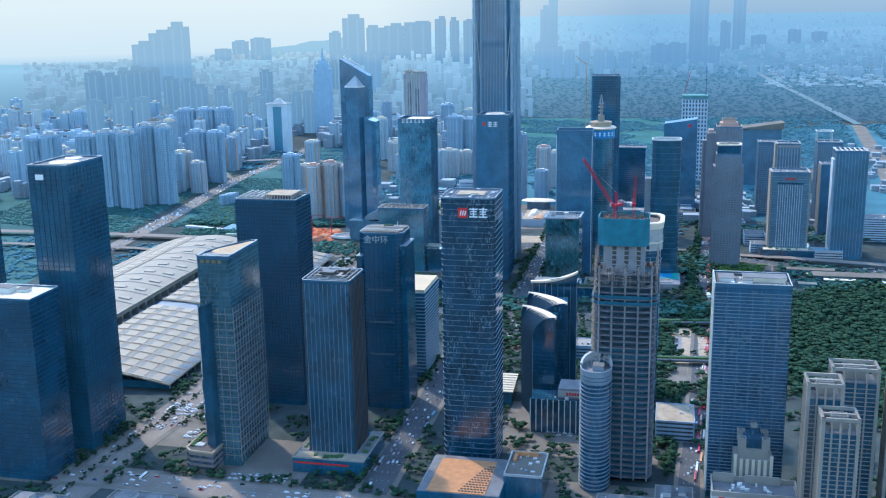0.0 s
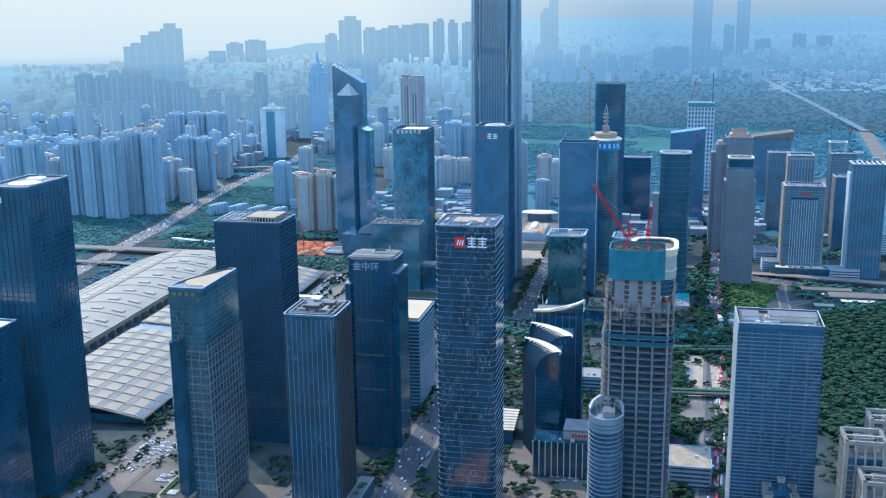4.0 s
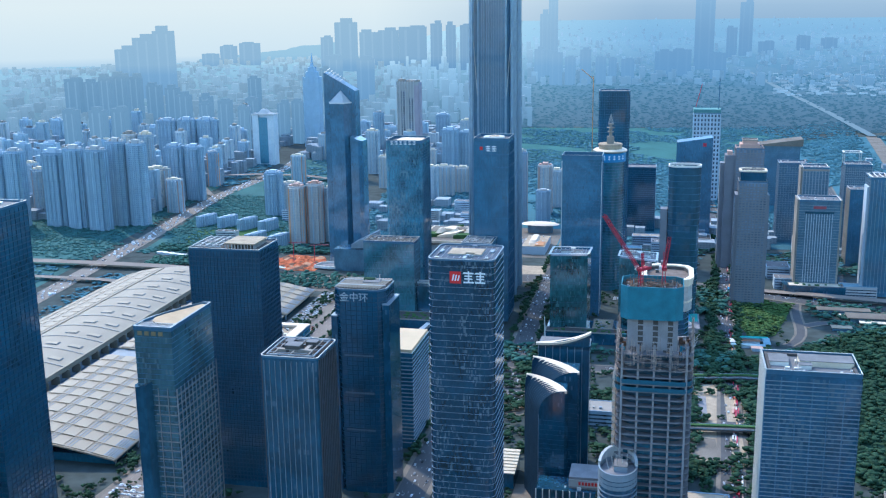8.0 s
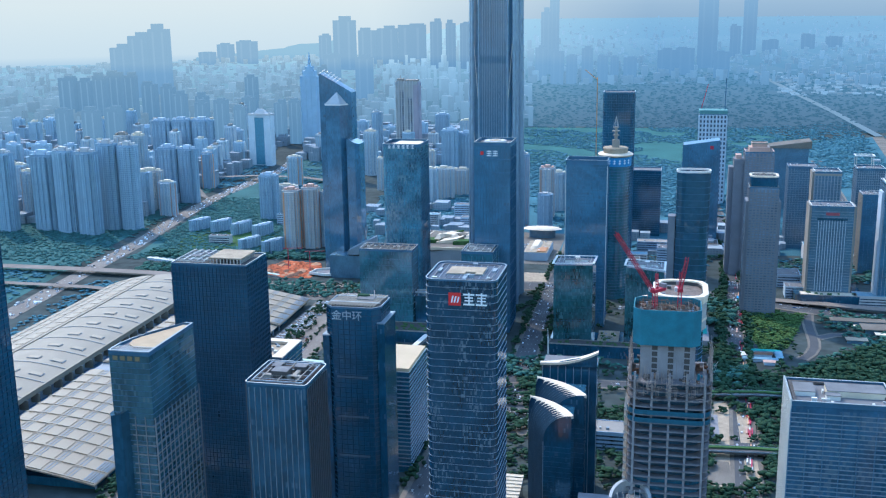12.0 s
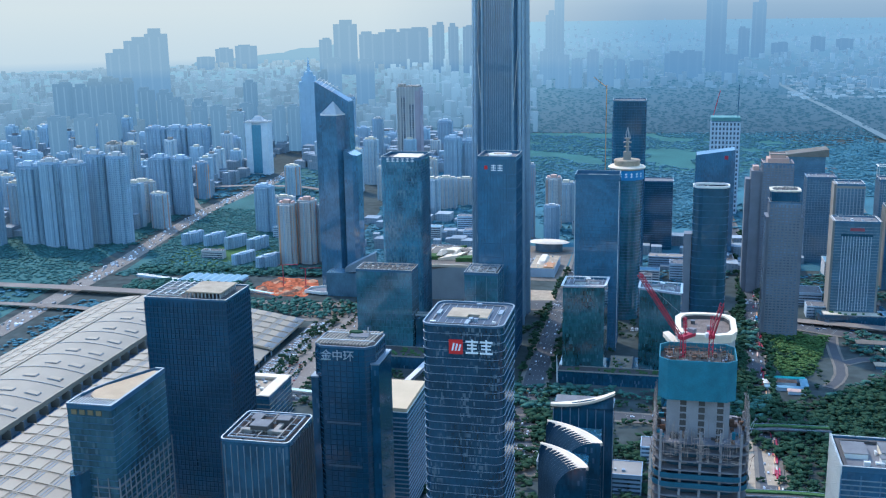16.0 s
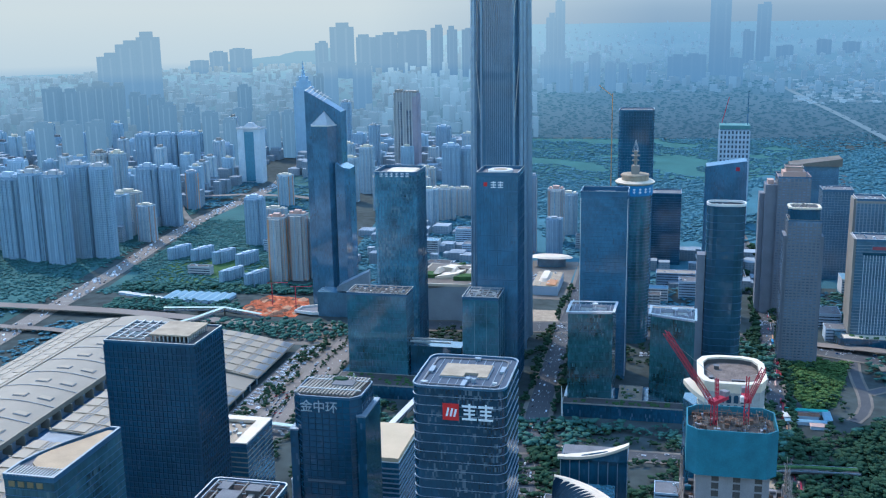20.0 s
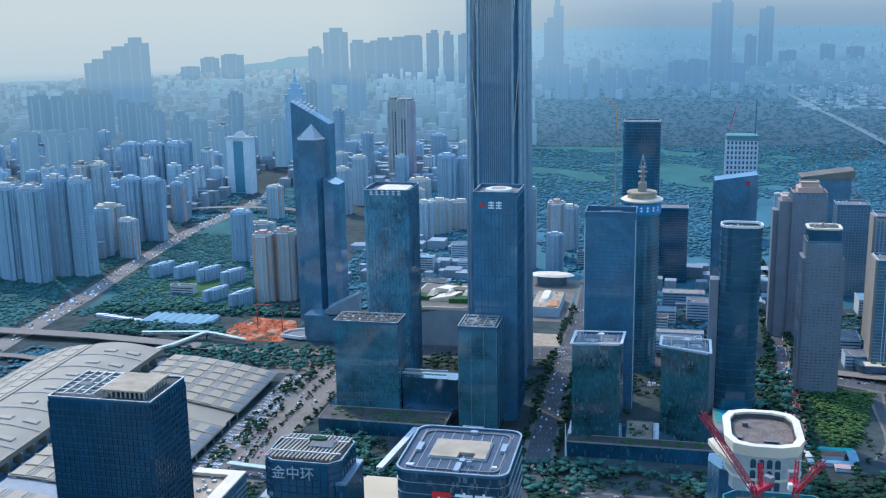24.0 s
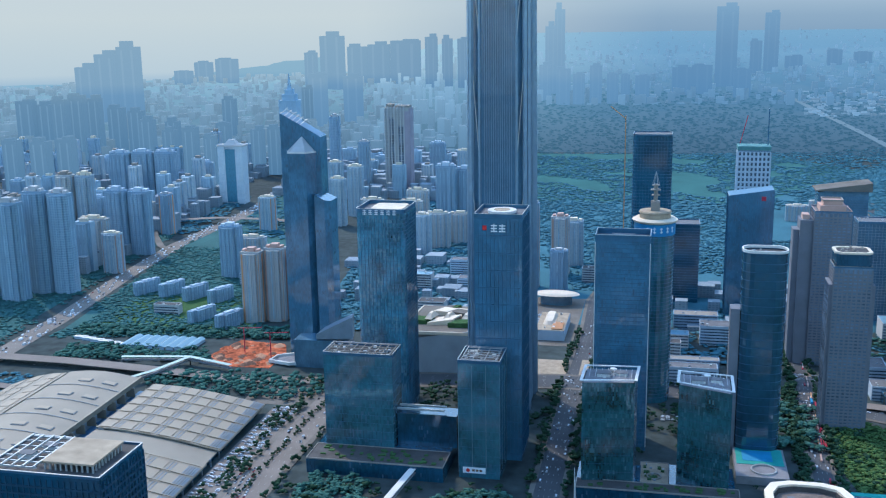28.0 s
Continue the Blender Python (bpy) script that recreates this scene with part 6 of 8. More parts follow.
part("roof_house", MB().box(-28, -12, -12, 12, 214, 222).box(-4, 30, -14, 14, 214, 219), STONE, t)
part("roof_mast", MB().bar((-20, 0, 222), (-20, 0, 230), 0.6), STONE, t)
FLATS.append((-338, 3050, -1, 1))
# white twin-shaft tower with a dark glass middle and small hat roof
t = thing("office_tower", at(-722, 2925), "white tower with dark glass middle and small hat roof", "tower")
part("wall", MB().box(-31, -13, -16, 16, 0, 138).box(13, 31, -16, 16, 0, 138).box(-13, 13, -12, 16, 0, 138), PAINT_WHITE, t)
# the glass colour is lifted for haze too
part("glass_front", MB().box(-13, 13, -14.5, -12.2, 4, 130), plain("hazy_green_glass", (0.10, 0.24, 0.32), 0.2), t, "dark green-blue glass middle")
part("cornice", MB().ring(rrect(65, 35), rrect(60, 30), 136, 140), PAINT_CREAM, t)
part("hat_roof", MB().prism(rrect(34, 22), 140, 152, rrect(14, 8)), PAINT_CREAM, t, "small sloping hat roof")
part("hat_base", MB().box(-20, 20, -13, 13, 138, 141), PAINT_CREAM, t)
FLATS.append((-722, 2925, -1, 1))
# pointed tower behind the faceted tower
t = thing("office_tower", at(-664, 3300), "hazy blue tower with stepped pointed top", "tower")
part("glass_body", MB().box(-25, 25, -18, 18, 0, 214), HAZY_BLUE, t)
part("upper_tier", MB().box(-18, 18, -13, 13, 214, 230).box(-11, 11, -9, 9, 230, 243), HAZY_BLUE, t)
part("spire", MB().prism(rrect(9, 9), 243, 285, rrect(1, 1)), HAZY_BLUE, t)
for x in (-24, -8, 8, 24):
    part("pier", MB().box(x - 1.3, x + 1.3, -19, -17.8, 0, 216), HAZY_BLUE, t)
FLATS.append((-664, 3300, -1, 1))
# the large towers beside the highway
for x, y, k, sx, s in ((-833, 2053, 5, 1.5, 1.25), (-810, 2098, 5, 1.3, 1.33), (-770, 2100, 5, 1.3, 1.3), (-884, 2070, 5, 1.4, 1.25), (-935, 2090, 1, 1.1, 1.6), (-788, 2375, 1, 0.95, 1.33), (-746, 2378, 1, 0.95, 1.3), (-803, 2298, 3, 1.2, 1.0), (-922, 2456, 2, 1.05, 1.25), (-886, 2462, 0, 0.95, 1.38), (-884, 2920, 1, 1.25, 1.35), (-940, 2920, 1, 1.25, 1.35), (-995, 2922, 1, 1.25, 1.33), (-524, 2206, 1, 0.85, 0.97), (-1010, 2080, 5, 1.3, 1.2), (-1075, 2140, 1, 1.1, 1.5)):
    copy_thing(KINDS[k], at(x, y) @ Matrix.Diagonal((sx, 1.2, s, 1)))
    FLATS.append((x, y, -1, s))
for x, y, k, s in FLATS:
    if k < 0:
        continue
    if s <= 0.32:
        # short walk-up slabs stand end-on to the highway
        copy_thing(KINDS[1], at(x, y, 0, GRID + 68) @ Matrix.Diagonal((1.15, 0.62, s * 0.78, 1)))
    else:
        copy_thing(KINDS[k], at(x, y) @ Matrix.Diagonal((1, 1, s, 1)))
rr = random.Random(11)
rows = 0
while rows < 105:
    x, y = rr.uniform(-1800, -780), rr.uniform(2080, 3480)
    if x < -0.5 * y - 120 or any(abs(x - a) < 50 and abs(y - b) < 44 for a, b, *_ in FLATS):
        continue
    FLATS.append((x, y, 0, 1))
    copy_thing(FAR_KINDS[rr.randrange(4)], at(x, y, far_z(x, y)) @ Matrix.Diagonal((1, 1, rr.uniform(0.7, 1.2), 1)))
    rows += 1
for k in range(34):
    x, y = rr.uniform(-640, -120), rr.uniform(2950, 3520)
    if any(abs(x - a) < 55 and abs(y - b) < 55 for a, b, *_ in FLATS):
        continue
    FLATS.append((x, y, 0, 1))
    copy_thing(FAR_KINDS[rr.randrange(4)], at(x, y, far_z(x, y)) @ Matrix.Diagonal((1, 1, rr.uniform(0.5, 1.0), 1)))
for t in KINDS + FAR_KINDS:
    t.matrix_world = at(-1150 - 55 * (KINDS + FAR_KINDS).index(t), 2040)

# ---- hazy skyline at the shore and beyond the golf course ----
SKYLINE = [(-1492, 3919, 71, 294), (-1420, 3919, 76, 335), (-1343, 3919, 76, 364), (-1287, 4300, 64, 247), (-1226, 4350, 64, 279), (-1138, 4350, 81, 289), (-810, 4300, 42, 313), (-740, 4350, 88, 379), (-658, 4420, 74, 332), (-578, 4420, 80, 339), (-478, 4420, 110, 346),
           (-380, 4400, 42, 365), (-321, 4400, 35, 360), (-263, 4400, 37, 351), (-791, 3900, 49, 217), (-727, 4000, 58, 251), (-617, 4050, 62, 243)]
SKYLINE += [(58, 4350, 38, 403), (90, 4360, 34, 468), (37, 4290, 40, 262), (100, 4250, 49, 247), (155, 4250, 39, 227), (214, 4250, 41, 258), (273, 4250, 39, 226), (320, 4280, 30, 220), (376, 4250, 49, 217),
            (519, 4300, 69, 246), (589, 4300, 70, 249), (679, 4350, 74, 458), (719, 4250, 58, 236), (857, 4450, 50, 430), (801, 4440, 40, 330), (939, 4450, 60, 270), (1083, 4450, 50, 290), (1180, 4440, 60, 280)]
# nearer hazy high-rises in clusters before the shore
VEILED = [(-1579, 3650, 58, 197), (-1520, 3660, 50, 190), (-1400, 3500, 43, 217), (-1374, 3560, 47, 220), (-1348, 3620, 44, 211), (-1311, 3700, 50, 174), (-1225, 3640, 45, 170), (-1181, 2900, 44, 163), (-1140, 2950, 41, 160), (-1303, 3000, 40, 150), (-1003, 3300, 35, 145), (-912, 3200, 37, 158), (-828, 3100, 27, 148), (-771, 3350, 32, 141), (-730, 3380, 35, 141), (-1121, 3450, 41, 161), (-1070, 3520, 38, 150), (-1006, 3900, 42, 182), (-800, 3950, 46, 195), (-762, 4000, 39, 210), (-911, 3500, 37, 138)]
# tower walls and strips glow: haze painted into emission, bluer when nearer
HAZE_NEAR, HAZE_NEAR_STRIP = haze_glow(0.64, 0.05, 0, 0, (0.50, 0.68, 0.84)), haze_glow(0.70, 0.06, 0, 0, (0.58, 0.74, 0.88))
HAZE_PAINT, HAZE_STRIP = haze_glow(1.0, 0.02, 0, 0, (0.62, 0.77, 0.88)), haze_glow(1.0, 0.02, 0, 0, (0.66, 0.80, 0.90))
HAZE_SHORE, HAZE_SHORE_STRIP = haze_glow(0.86, 0.02, 0, 0, (0.48, 0.65, 0.82)), haze_glow(0.88, 0.02, 0, 0, (0.52, 0.68, 0.84))
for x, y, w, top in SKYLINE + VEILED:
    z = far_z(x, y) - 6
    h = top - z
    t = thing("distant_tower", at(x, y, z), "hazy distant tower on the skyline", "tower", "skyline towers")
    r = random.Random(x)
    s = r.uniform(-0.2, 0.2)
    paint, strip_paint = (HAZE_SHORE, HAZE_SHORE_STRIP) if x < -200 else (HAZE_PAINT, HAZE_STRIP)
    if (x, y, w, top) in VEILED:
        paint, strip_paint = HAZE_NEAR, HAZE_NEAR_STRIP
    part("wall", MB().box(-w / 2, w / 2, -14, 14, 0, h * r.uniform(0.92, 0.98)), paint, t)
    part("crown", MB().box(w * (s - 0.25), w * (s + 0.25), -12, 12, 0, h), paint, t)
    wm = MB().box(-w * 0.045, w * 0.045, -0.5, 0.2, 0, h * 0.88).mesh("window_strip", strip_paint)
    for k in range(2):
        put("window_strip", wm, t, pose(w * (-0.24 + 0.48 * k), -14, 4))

# ---- woods ----
crown_near, crown_far, crown_mass, crown_mid = lumps(0, 5, 9, 1.1), lumps(0, 6, 3, 1.4), lumps(0, 9, 2, 1.7), lumps(0, 14, 4, 1.35)
rw = np.random.RandomState(3)


def inside(poly, p):
    x, y = p[:, 0], p[:, 1]
    ok = np.zeros(len(p), bool)
    for (x0, y0), (x1, y1) in zip(poly, poly[1:] + poly[:1]):
        hit = ((y0 > y) != (y1 > y)) & (x < (x1 - x0) * (y - y0) / (y1 - y0 + 1e-9) + x0)
        ok ^= hit
    return ok


def off_works(x, y):
    """Whether a spot lies clear of the dug-up street, which has few trees of its own."""
    e = x - (188 + (y - 1000) * 0.17)
    return not (1025 < y < 1240 and -34 < e < 16) or noise.noise((x / 14, y / 14, 5.5)) > 0.38


def wood(name, poly, n, size, template, mat, label, clear=0.0):
    # farther woods get haze-blued leaves and flatter crowns with less dark flank
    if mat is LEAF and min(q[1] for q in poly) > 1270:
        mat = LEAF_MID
    low = 0.15 if mat is LEAF_FAR and min(q[1] for q in poly) > 2300 else 0.2 if mat in (LEAF_FAR, LEAF_HAZE) else 0.6
    xs, ys = [p[0] for p in poly], [p[1] for p in poly]
    p = np.stack([rw.uniform(min(xs), max(xs), n), rw.uniform(min(ys), max(ys), n)], 1)
    p = p[inside(poly, p)]
    p = p[[off_works(x, y) for x, y in p]]
    if clear:
        keep = np.array([noise.noise((x / 160, y / 160, 3.3)) < clear for x, y in p])
        p = p[keep]
    s = size * rw.uniform(0.6, 1.4, len(p))
    rows = np.stack([p[:, 0], p[:, 1], np.array([far_z(x, y) for x, y in p]) + 0.5, s, low * s * rw.uniform(0.8, 1.2, len(p)), rw.uniform(0, 6.28, len(p))], 1)
    return many(name, template, rows, mat, label, "trees")


wood("park_trees", [(290, 1000), (382, 850), (700, 800), (800, 1380), (540, 1500), (393, 1406), (300, 1330), (270, 1150)], 9000, 10, crown_mid, LEAF, "dense dark green park trees")
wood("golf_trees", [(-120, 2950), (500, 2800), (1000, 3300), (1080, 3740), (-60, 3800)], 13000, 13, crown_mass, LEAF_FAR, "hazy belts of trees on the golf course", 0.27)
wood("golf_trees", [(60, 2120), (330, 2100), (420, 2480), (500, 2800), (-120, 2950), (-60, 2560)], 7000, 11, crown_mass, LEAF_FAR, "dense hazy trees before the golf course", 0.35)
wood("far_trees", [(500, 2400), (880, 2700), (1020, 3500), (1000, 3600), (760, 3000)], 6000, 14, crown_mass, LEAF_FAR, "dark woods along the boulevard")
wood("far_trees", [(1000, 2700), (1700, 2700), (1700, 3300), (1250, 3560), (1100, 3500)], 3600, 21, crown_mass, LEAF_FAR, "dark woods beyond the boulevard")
wood("garden_trees", [(-690, 1850), (-400, 1860), (-430, 2280), (-690, 2500)], 6000, 8, crown_mass, LEAF_HAZE, "dense green trees beside the highway", 0.4)
wood("garden_trees", [(-790, 1800), (-740, 1800), (-740, 2550), (-1100, 2650), (-1100, 1900)], 5500, 8, crown_mass, LEAF_HAZE, "green trees along housing estates", 0.4)
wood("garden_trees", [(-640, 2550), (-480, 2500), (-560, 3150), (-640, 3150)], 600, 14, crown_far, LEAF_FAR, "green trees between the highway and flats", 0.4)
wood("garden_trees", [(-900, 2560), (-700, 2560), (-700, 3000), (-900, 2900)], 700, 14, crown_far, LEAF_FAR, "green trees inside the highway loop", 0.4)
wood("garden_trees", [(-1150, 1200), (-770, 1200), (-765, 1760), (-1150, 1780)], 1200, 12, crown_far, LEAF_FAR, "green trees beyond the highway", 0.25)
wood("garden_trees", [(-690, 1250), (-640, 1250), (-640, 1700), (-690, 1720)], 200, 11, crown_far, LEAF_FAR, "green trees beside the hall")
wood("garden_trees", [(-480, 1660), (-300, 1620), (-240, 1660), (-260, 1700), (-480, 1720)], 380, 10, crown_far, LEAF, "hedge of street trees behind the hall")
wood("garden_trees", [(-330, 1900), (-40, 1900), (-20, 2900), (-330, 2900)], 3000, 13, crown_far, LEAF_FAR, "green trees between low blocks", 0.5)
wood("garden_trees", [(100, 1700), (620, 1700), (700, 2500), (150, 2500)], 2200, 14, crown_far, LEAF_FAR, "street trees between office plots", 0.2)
wood("garden_trees", [(140, 1000), (175, 1000), (260, 1420), (225, 1420)], 420, 11, crown_near, LEAF, "street trees by the road works", 0.3)
wood("garden_trees", [(10, 1080), (150, 1040), (180, 1270), (20, 1290)], 420, 11, crown_near, LEAF, "dense green trees between office plots", 0.3)
wood("garden_trees", [(285, 1400), (320, 1420), (375, 1560), (310, 1580), (282, 1500)], 900, 7, crown_mid, LEAF_BRIGHT, "bright green garden trees, painted sunlit")
wood("garden_trees", [(392, 1410), (470, 1425), (560, 1505), (400, 1590), (380, 1500)], 420, 9, crown_mid, LEAF, "dark trees beside the station", 0.2)
wood("garden_trees", [(310, 1335), (400, 1400), (560, 1470), (560, 1500), (440, 1455), (370, 1400)], 320, 10, crown_mid, LEAF, "dark park-edge trees")
wood("garden_trees", [(-640, 1762), (-425, 1752), (-442, 1790), (-450, 1812), (-640, 1822)], 330, 10, crown_mid, LEAF, "dense trees before the blue-roofed sheds", 0.35)
wood("garden_trees", [(-660, 1862), (-430, 1852), (-340, 1852), (-345, 1900), (-660, 1905)], 420, 10, crown_mid, LEAF, "dense trees behind the blue-roofed sheds", 0.35)
wood("garden_trees", [(160, 800), (182, 1000), (214, 1200), (240, 1330), (285, 1320), (262, 1180), (235, 1000), (200, 800)], 520, 11, crown_mid, LEAF, "street trees hiding the road works", 0.25)
wood("garden_trees", [(105, 830), (140, 830), (206, 1240), (160, 1260)], 420, 11, crown_mid, LEAF, "dense trees beside the unfinished tower", 0.3)
wood("garden_trees", [(20, 1040), (150, 1030), (205, 1260), (-10, 1290)], 700, 12, crown_mid, LEAF, "dark green grove between office plots", 0.3)
wood("garden_trees", [(-40, 1300), (240, 1275), (260, 1340), (-30, 1365)], 420, 11, crown_mid, LEAF, "dark grove before the twin glass blocks", 0.3)
wood("garden_trees", [(-40, 1030), (210, 1000), (262, 1250), (-20, 1290)], 900, 10, crown_mid, LEAF, "dense shrubs and trees filling office plots", 0.45)
wood("garden_trees", [(200, 1020), (268, 1020), (300, 1330), (252, 1340)], 520, 10, crown_mid, LEAF, "green belt between the street and the park", 0.5)
wood("garden_trees", [(230, 1500), (282, 1500), (300, 1620), (240, 1630)], 130, 11, crown_mid, LEAF, "street trees at the plaza", 0.3)
wood("garden_trees", [(270, 1700), (560, 1640), (640, 1900), (300, 1960)], 800, 11, crown_mid, LEAF, "trees between towers beyond the boulevard", 0.15)
wood("garden_trees", [(-240, 1325), (-30, 1318), (-32, 1390), (-225, 1428)], 560, 9, crown_near, LEAF, "dense trees in front of the glass podium", 0.5)


def tree_line(points, off, gap, size, label):
    rows = []
    for (x0, y0, *_), (x1, y1, *_) in zip(points, points[1:]):
        d = Vector((x1 - x0, y1 - y0))
        ln = d.length
        d.normalize()
        for k in range(int(ln / gap)):
            if gap > 6.5 and noise.noise((x0 + gap * k, off * 3.1, y0)) < -0.12 and rw.rand() < 0.85:
                continue
            q = Vector((x0, y0)) + d * gap * (k + rw.rand() * 0.9) + Vector((-d.y, d.x)) * (off + rw.uniform(-3, 3))
            s = size * rw.uniform(0.55, 1.35)
            if not off_works(q.x, q.y):
                continue
            rows.append((q.x, q.y, 0.5, s, s, rw.rand() * 6.28))
    return many("street_trees", crown_near, rows, LEAF, label, "trees")


AVENUE = [(-420, 500), (-372, 830), (-345, 960), (-300, 1250), (-262, 1520), (-235, 1700)]
tree_line(AVENUE, 22, 13, 8, "row of street trees along the avenue")
tree_line(AVENUE, -23, 13, 8, "row of street trees along the avenue")
tree_line(AVENUE, 4, 6, 4.5, "clipped green hedge along the avenue")
tree_line(AVENUE, 33, 8, 7, "green hedge row beside the avenue")
tree_line([(-16, 1200), (0, 1400), (20, 1560), (42, 1720), (69, 1900)], 17, 9, 9, "street trees in front of towers")
tree_line([(-16, 1200), (0, 1400), (20, 1560), (42, 1720), (69, 1900)], -17, 9, 9, "street trees in front of towers")
tree_line([(222, 1200), (262, 1450), (302, 1680), (335, 1900), (370, 2200)], 14, 7, 10, "street trees beside the works")
tree_line([(222, 1200), (262, 1450), (302, 1680), (335, 1900), (370, 2200)], -14, 7, 10, "street trees beside the works")
tree_line([(150, 800), (188, 1000), (222, 1200), (262, 1450), (302, 1680)], 20, 8, 10, "street trees beside the works")
tree_line([(-330, 770), (-135, 735), (120, 690)], 21, 10, 9, "street trees along the cross avenue")
tree_line([(-122, 760), (-100, 930), (-78, 1100)], 17, 9, 9, "street trees below the towers")

# ---- low town: countless small roofs far off ----
box_v = np.array([(-0.5, -0.5, 0), (0.5, -0.5, 0), (0.5, 0.5, 0), (-0.5, 0.5, 0), (-0.5, -0.5, 1), (0.5, -0.5, 1), (0.5, 0.5, 1), (-0.5, 0.5, 1)], float)
box_f = np.array([(4, 5, 6, 7), (0, 1, 5, 4), (1, 2, 6, 5), (2, 3, 7, 6), (3, 0, 4, 7)])
TOWN = facade("mixed_town_walls", (0.25, 0.285, 0.31), (0.13, 0.18, 0.23), 4.5, 3.4, island=0.4)


def town(poly, n, lo, hi, wide, label, mat=None):
    xs, ys = [p[0] for p in poly], [p[1] for p in poly]
    p = np.stack([rw.uniform(min(xs), max(xs), n), rw.uniform(min(ys), max(ys), n)], 1)
    p = p[inside(poly, p)]
    rows = np.stack([p[:, 0], p[:, 1], np.zeros(len(p)), rw.uniform(0.5, 1.4, len(p)) * wide, rw.uniform(lo, hi, len(p)), np.full(len(p), radians(GRID))], 1)
    many("low_town", (box_v, box_f), rows, mat or TOWN, label, "town")


def far_town(n, az0, az1, d0, d1, tall, material, label):
    """Blocks on the far rise, shrinking as the land recedes."""
    rows = []
    for _ in range(n):
        a, d = radians(rw.uniform(az0, az1)), rw.uniform(d0, d1)
        x, y = d * math.sin(a), 220 + d * math.cos(a)
        inv = 1 / 3600 - max(0, d - 3600) / 1050 * (1 / 3600 - 1 / 30000)
        k = min(1.0, d * inv)
        rows.append((x, y, far_z(x, y) - 3, k * rw.uniform(13, 38), k * (6 + tall * rw.rand() ** 2.5), radians(GRID)))
    many("low_town", (box_v, box_f), rows, material, label, "town")


# these blocks and sheds glow, their haze put into emission rising with height
TOWN_HAZE, TOWN_HAZE_LEFT = haze_glow(0.56, 0.08, 0.14, 0.88, (0.82, 0.96, 1.04)), haze_glow(0.50, 0.08, 0.16, 0.72, (0.80, 0.92, 1.0))
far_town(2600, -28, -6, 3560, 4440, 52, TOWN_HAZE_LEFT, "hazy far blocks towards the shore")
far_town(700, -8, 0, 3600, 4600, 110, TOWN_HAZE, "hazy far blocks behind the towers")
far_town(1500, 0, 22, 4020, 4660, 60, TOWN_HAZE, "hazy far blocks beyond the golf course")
far_town(260, 13, 22, 3930, 4140, 7, haze_glow(0.85, 0.08, 0.3), "pale low sheds far beyond the woods")
# this far stretch of road also glows with painted haze
road("boulevard", [(1079, 3500, 2.0), (1067, 3733, 19.3), (1027, 3851, 45.7), (986, 3951, 69.1), (950, 4035, 90.4), (918, 4107, 109.4), (890, 4169, 126.6), (864, 4224, 142.1), (842, 4272, 156.2)], 26, "pale boulevard climbing to the hazy horizon", haze_glow(0.80, 0.05, 0, 0.9, (1.05, 1.0, 0.94)), 0, 1.0)
# tree belts whose haze is painted as glow, stronger up the rise
WOOD_HAZE = haze_glow(0.33, 0.03, 0.05, 0.74, (0.62, 1.0, 1.08))
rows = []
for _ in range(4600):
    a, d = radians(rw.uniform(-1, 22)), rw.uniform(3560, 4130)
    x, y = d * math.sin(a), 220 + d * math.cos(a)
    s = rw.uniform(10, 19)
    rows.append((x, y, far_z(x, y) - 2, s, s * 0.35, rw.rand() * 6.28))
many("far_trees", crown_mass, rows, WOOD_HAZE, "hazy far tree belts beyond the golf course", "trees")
town([(700, 2250), (820, 2200), (1010, 2900), (900, 3000)], 150, 6, 14, 16, "pale villas among the woods")
town([(120, 1900), (560, 1850), (640, 2120), (160, 2160)], 110, 6, 22, 22, "low blocks between office plots")
town([(-330, 1960), (-60, 1960), (-70, 2350), (-330, 2350)], 48, 6, 20, 22, "low blocks among garden trees")
town([(-2000, 2100), (-800, 2100), (-740, 2600), (-760, 3600), (-1700, 3600)], 1000, 10, 40, 24, "close-packed low blocks of the old town")
town([(-640, 3000), (-130, 2900), (-80, 3700), (-700, 3700)], 600, 10, 40, 24, "hazy low blocks beyond the highway")

# scattered trees and shrubs round the feet of the towers
p = np.stack([rw.uniform(-480, 330, 8200), rw.uniform(620, 1690, 8200)], 1)
ok = np.array([all(abs(x - a) > r + 4 or abs(y - b) > r + 4 for a, b, r in FOOT) and noise.noise((x / 45, y / 45, 7.1)) > -0.08 for x, y in p])
for line, half in ((AVENUE, 20), ([(-135, 640), (-122, 760), (-100, 930), (-78, 1100), (-60, 1260)], 15), ([(120, 600), (150, 800), (188, 1000), (222, 1200), (262, 1450)], 15), ([(-560, 800), (-330, 770), (-135, 735), (120, 690), (420, 640)], 18), ([(-16, 1200), (0, 1400), (20, 1560), (42, 1720)], 15), ([(262, 1450), (302, 1680)], 15), ([(-330, 1330), (-60, 1300), (150, 1275), (262, 1255)], 12)):
    for (x0, y0), (x1, y1) in zip(line, line[1:]):
        d = np.array([x1 - x0, y1 - y0], float)
        f = np.clip(((p - (x0, y0)) @ d) / (d @ d), 0, 1)
        ok &= np.hypot(*(p - (x0, y0) - f[:, None] * d).T) > half
hu = (p[:, 0] + 379) * -0.994 + (p[:, 1] - 984) * 0.11
ok &= ~((hu > -6) & (p[:, 1] > 960))
ok &= np.array([off_works(x, y) for x, y in p])
p = p[ok]
s = rw.uniform(5, 10, len(p))
many("plaza_trees", crown_mid, np.stack([p[:, 0], p[:, 1], np.full(len(p), 0.3), s, s * 0.9, rw.uniform(0, 6.28, len(p))], 1), LEAF, "small trees and shrubs on the plazas", "trees")

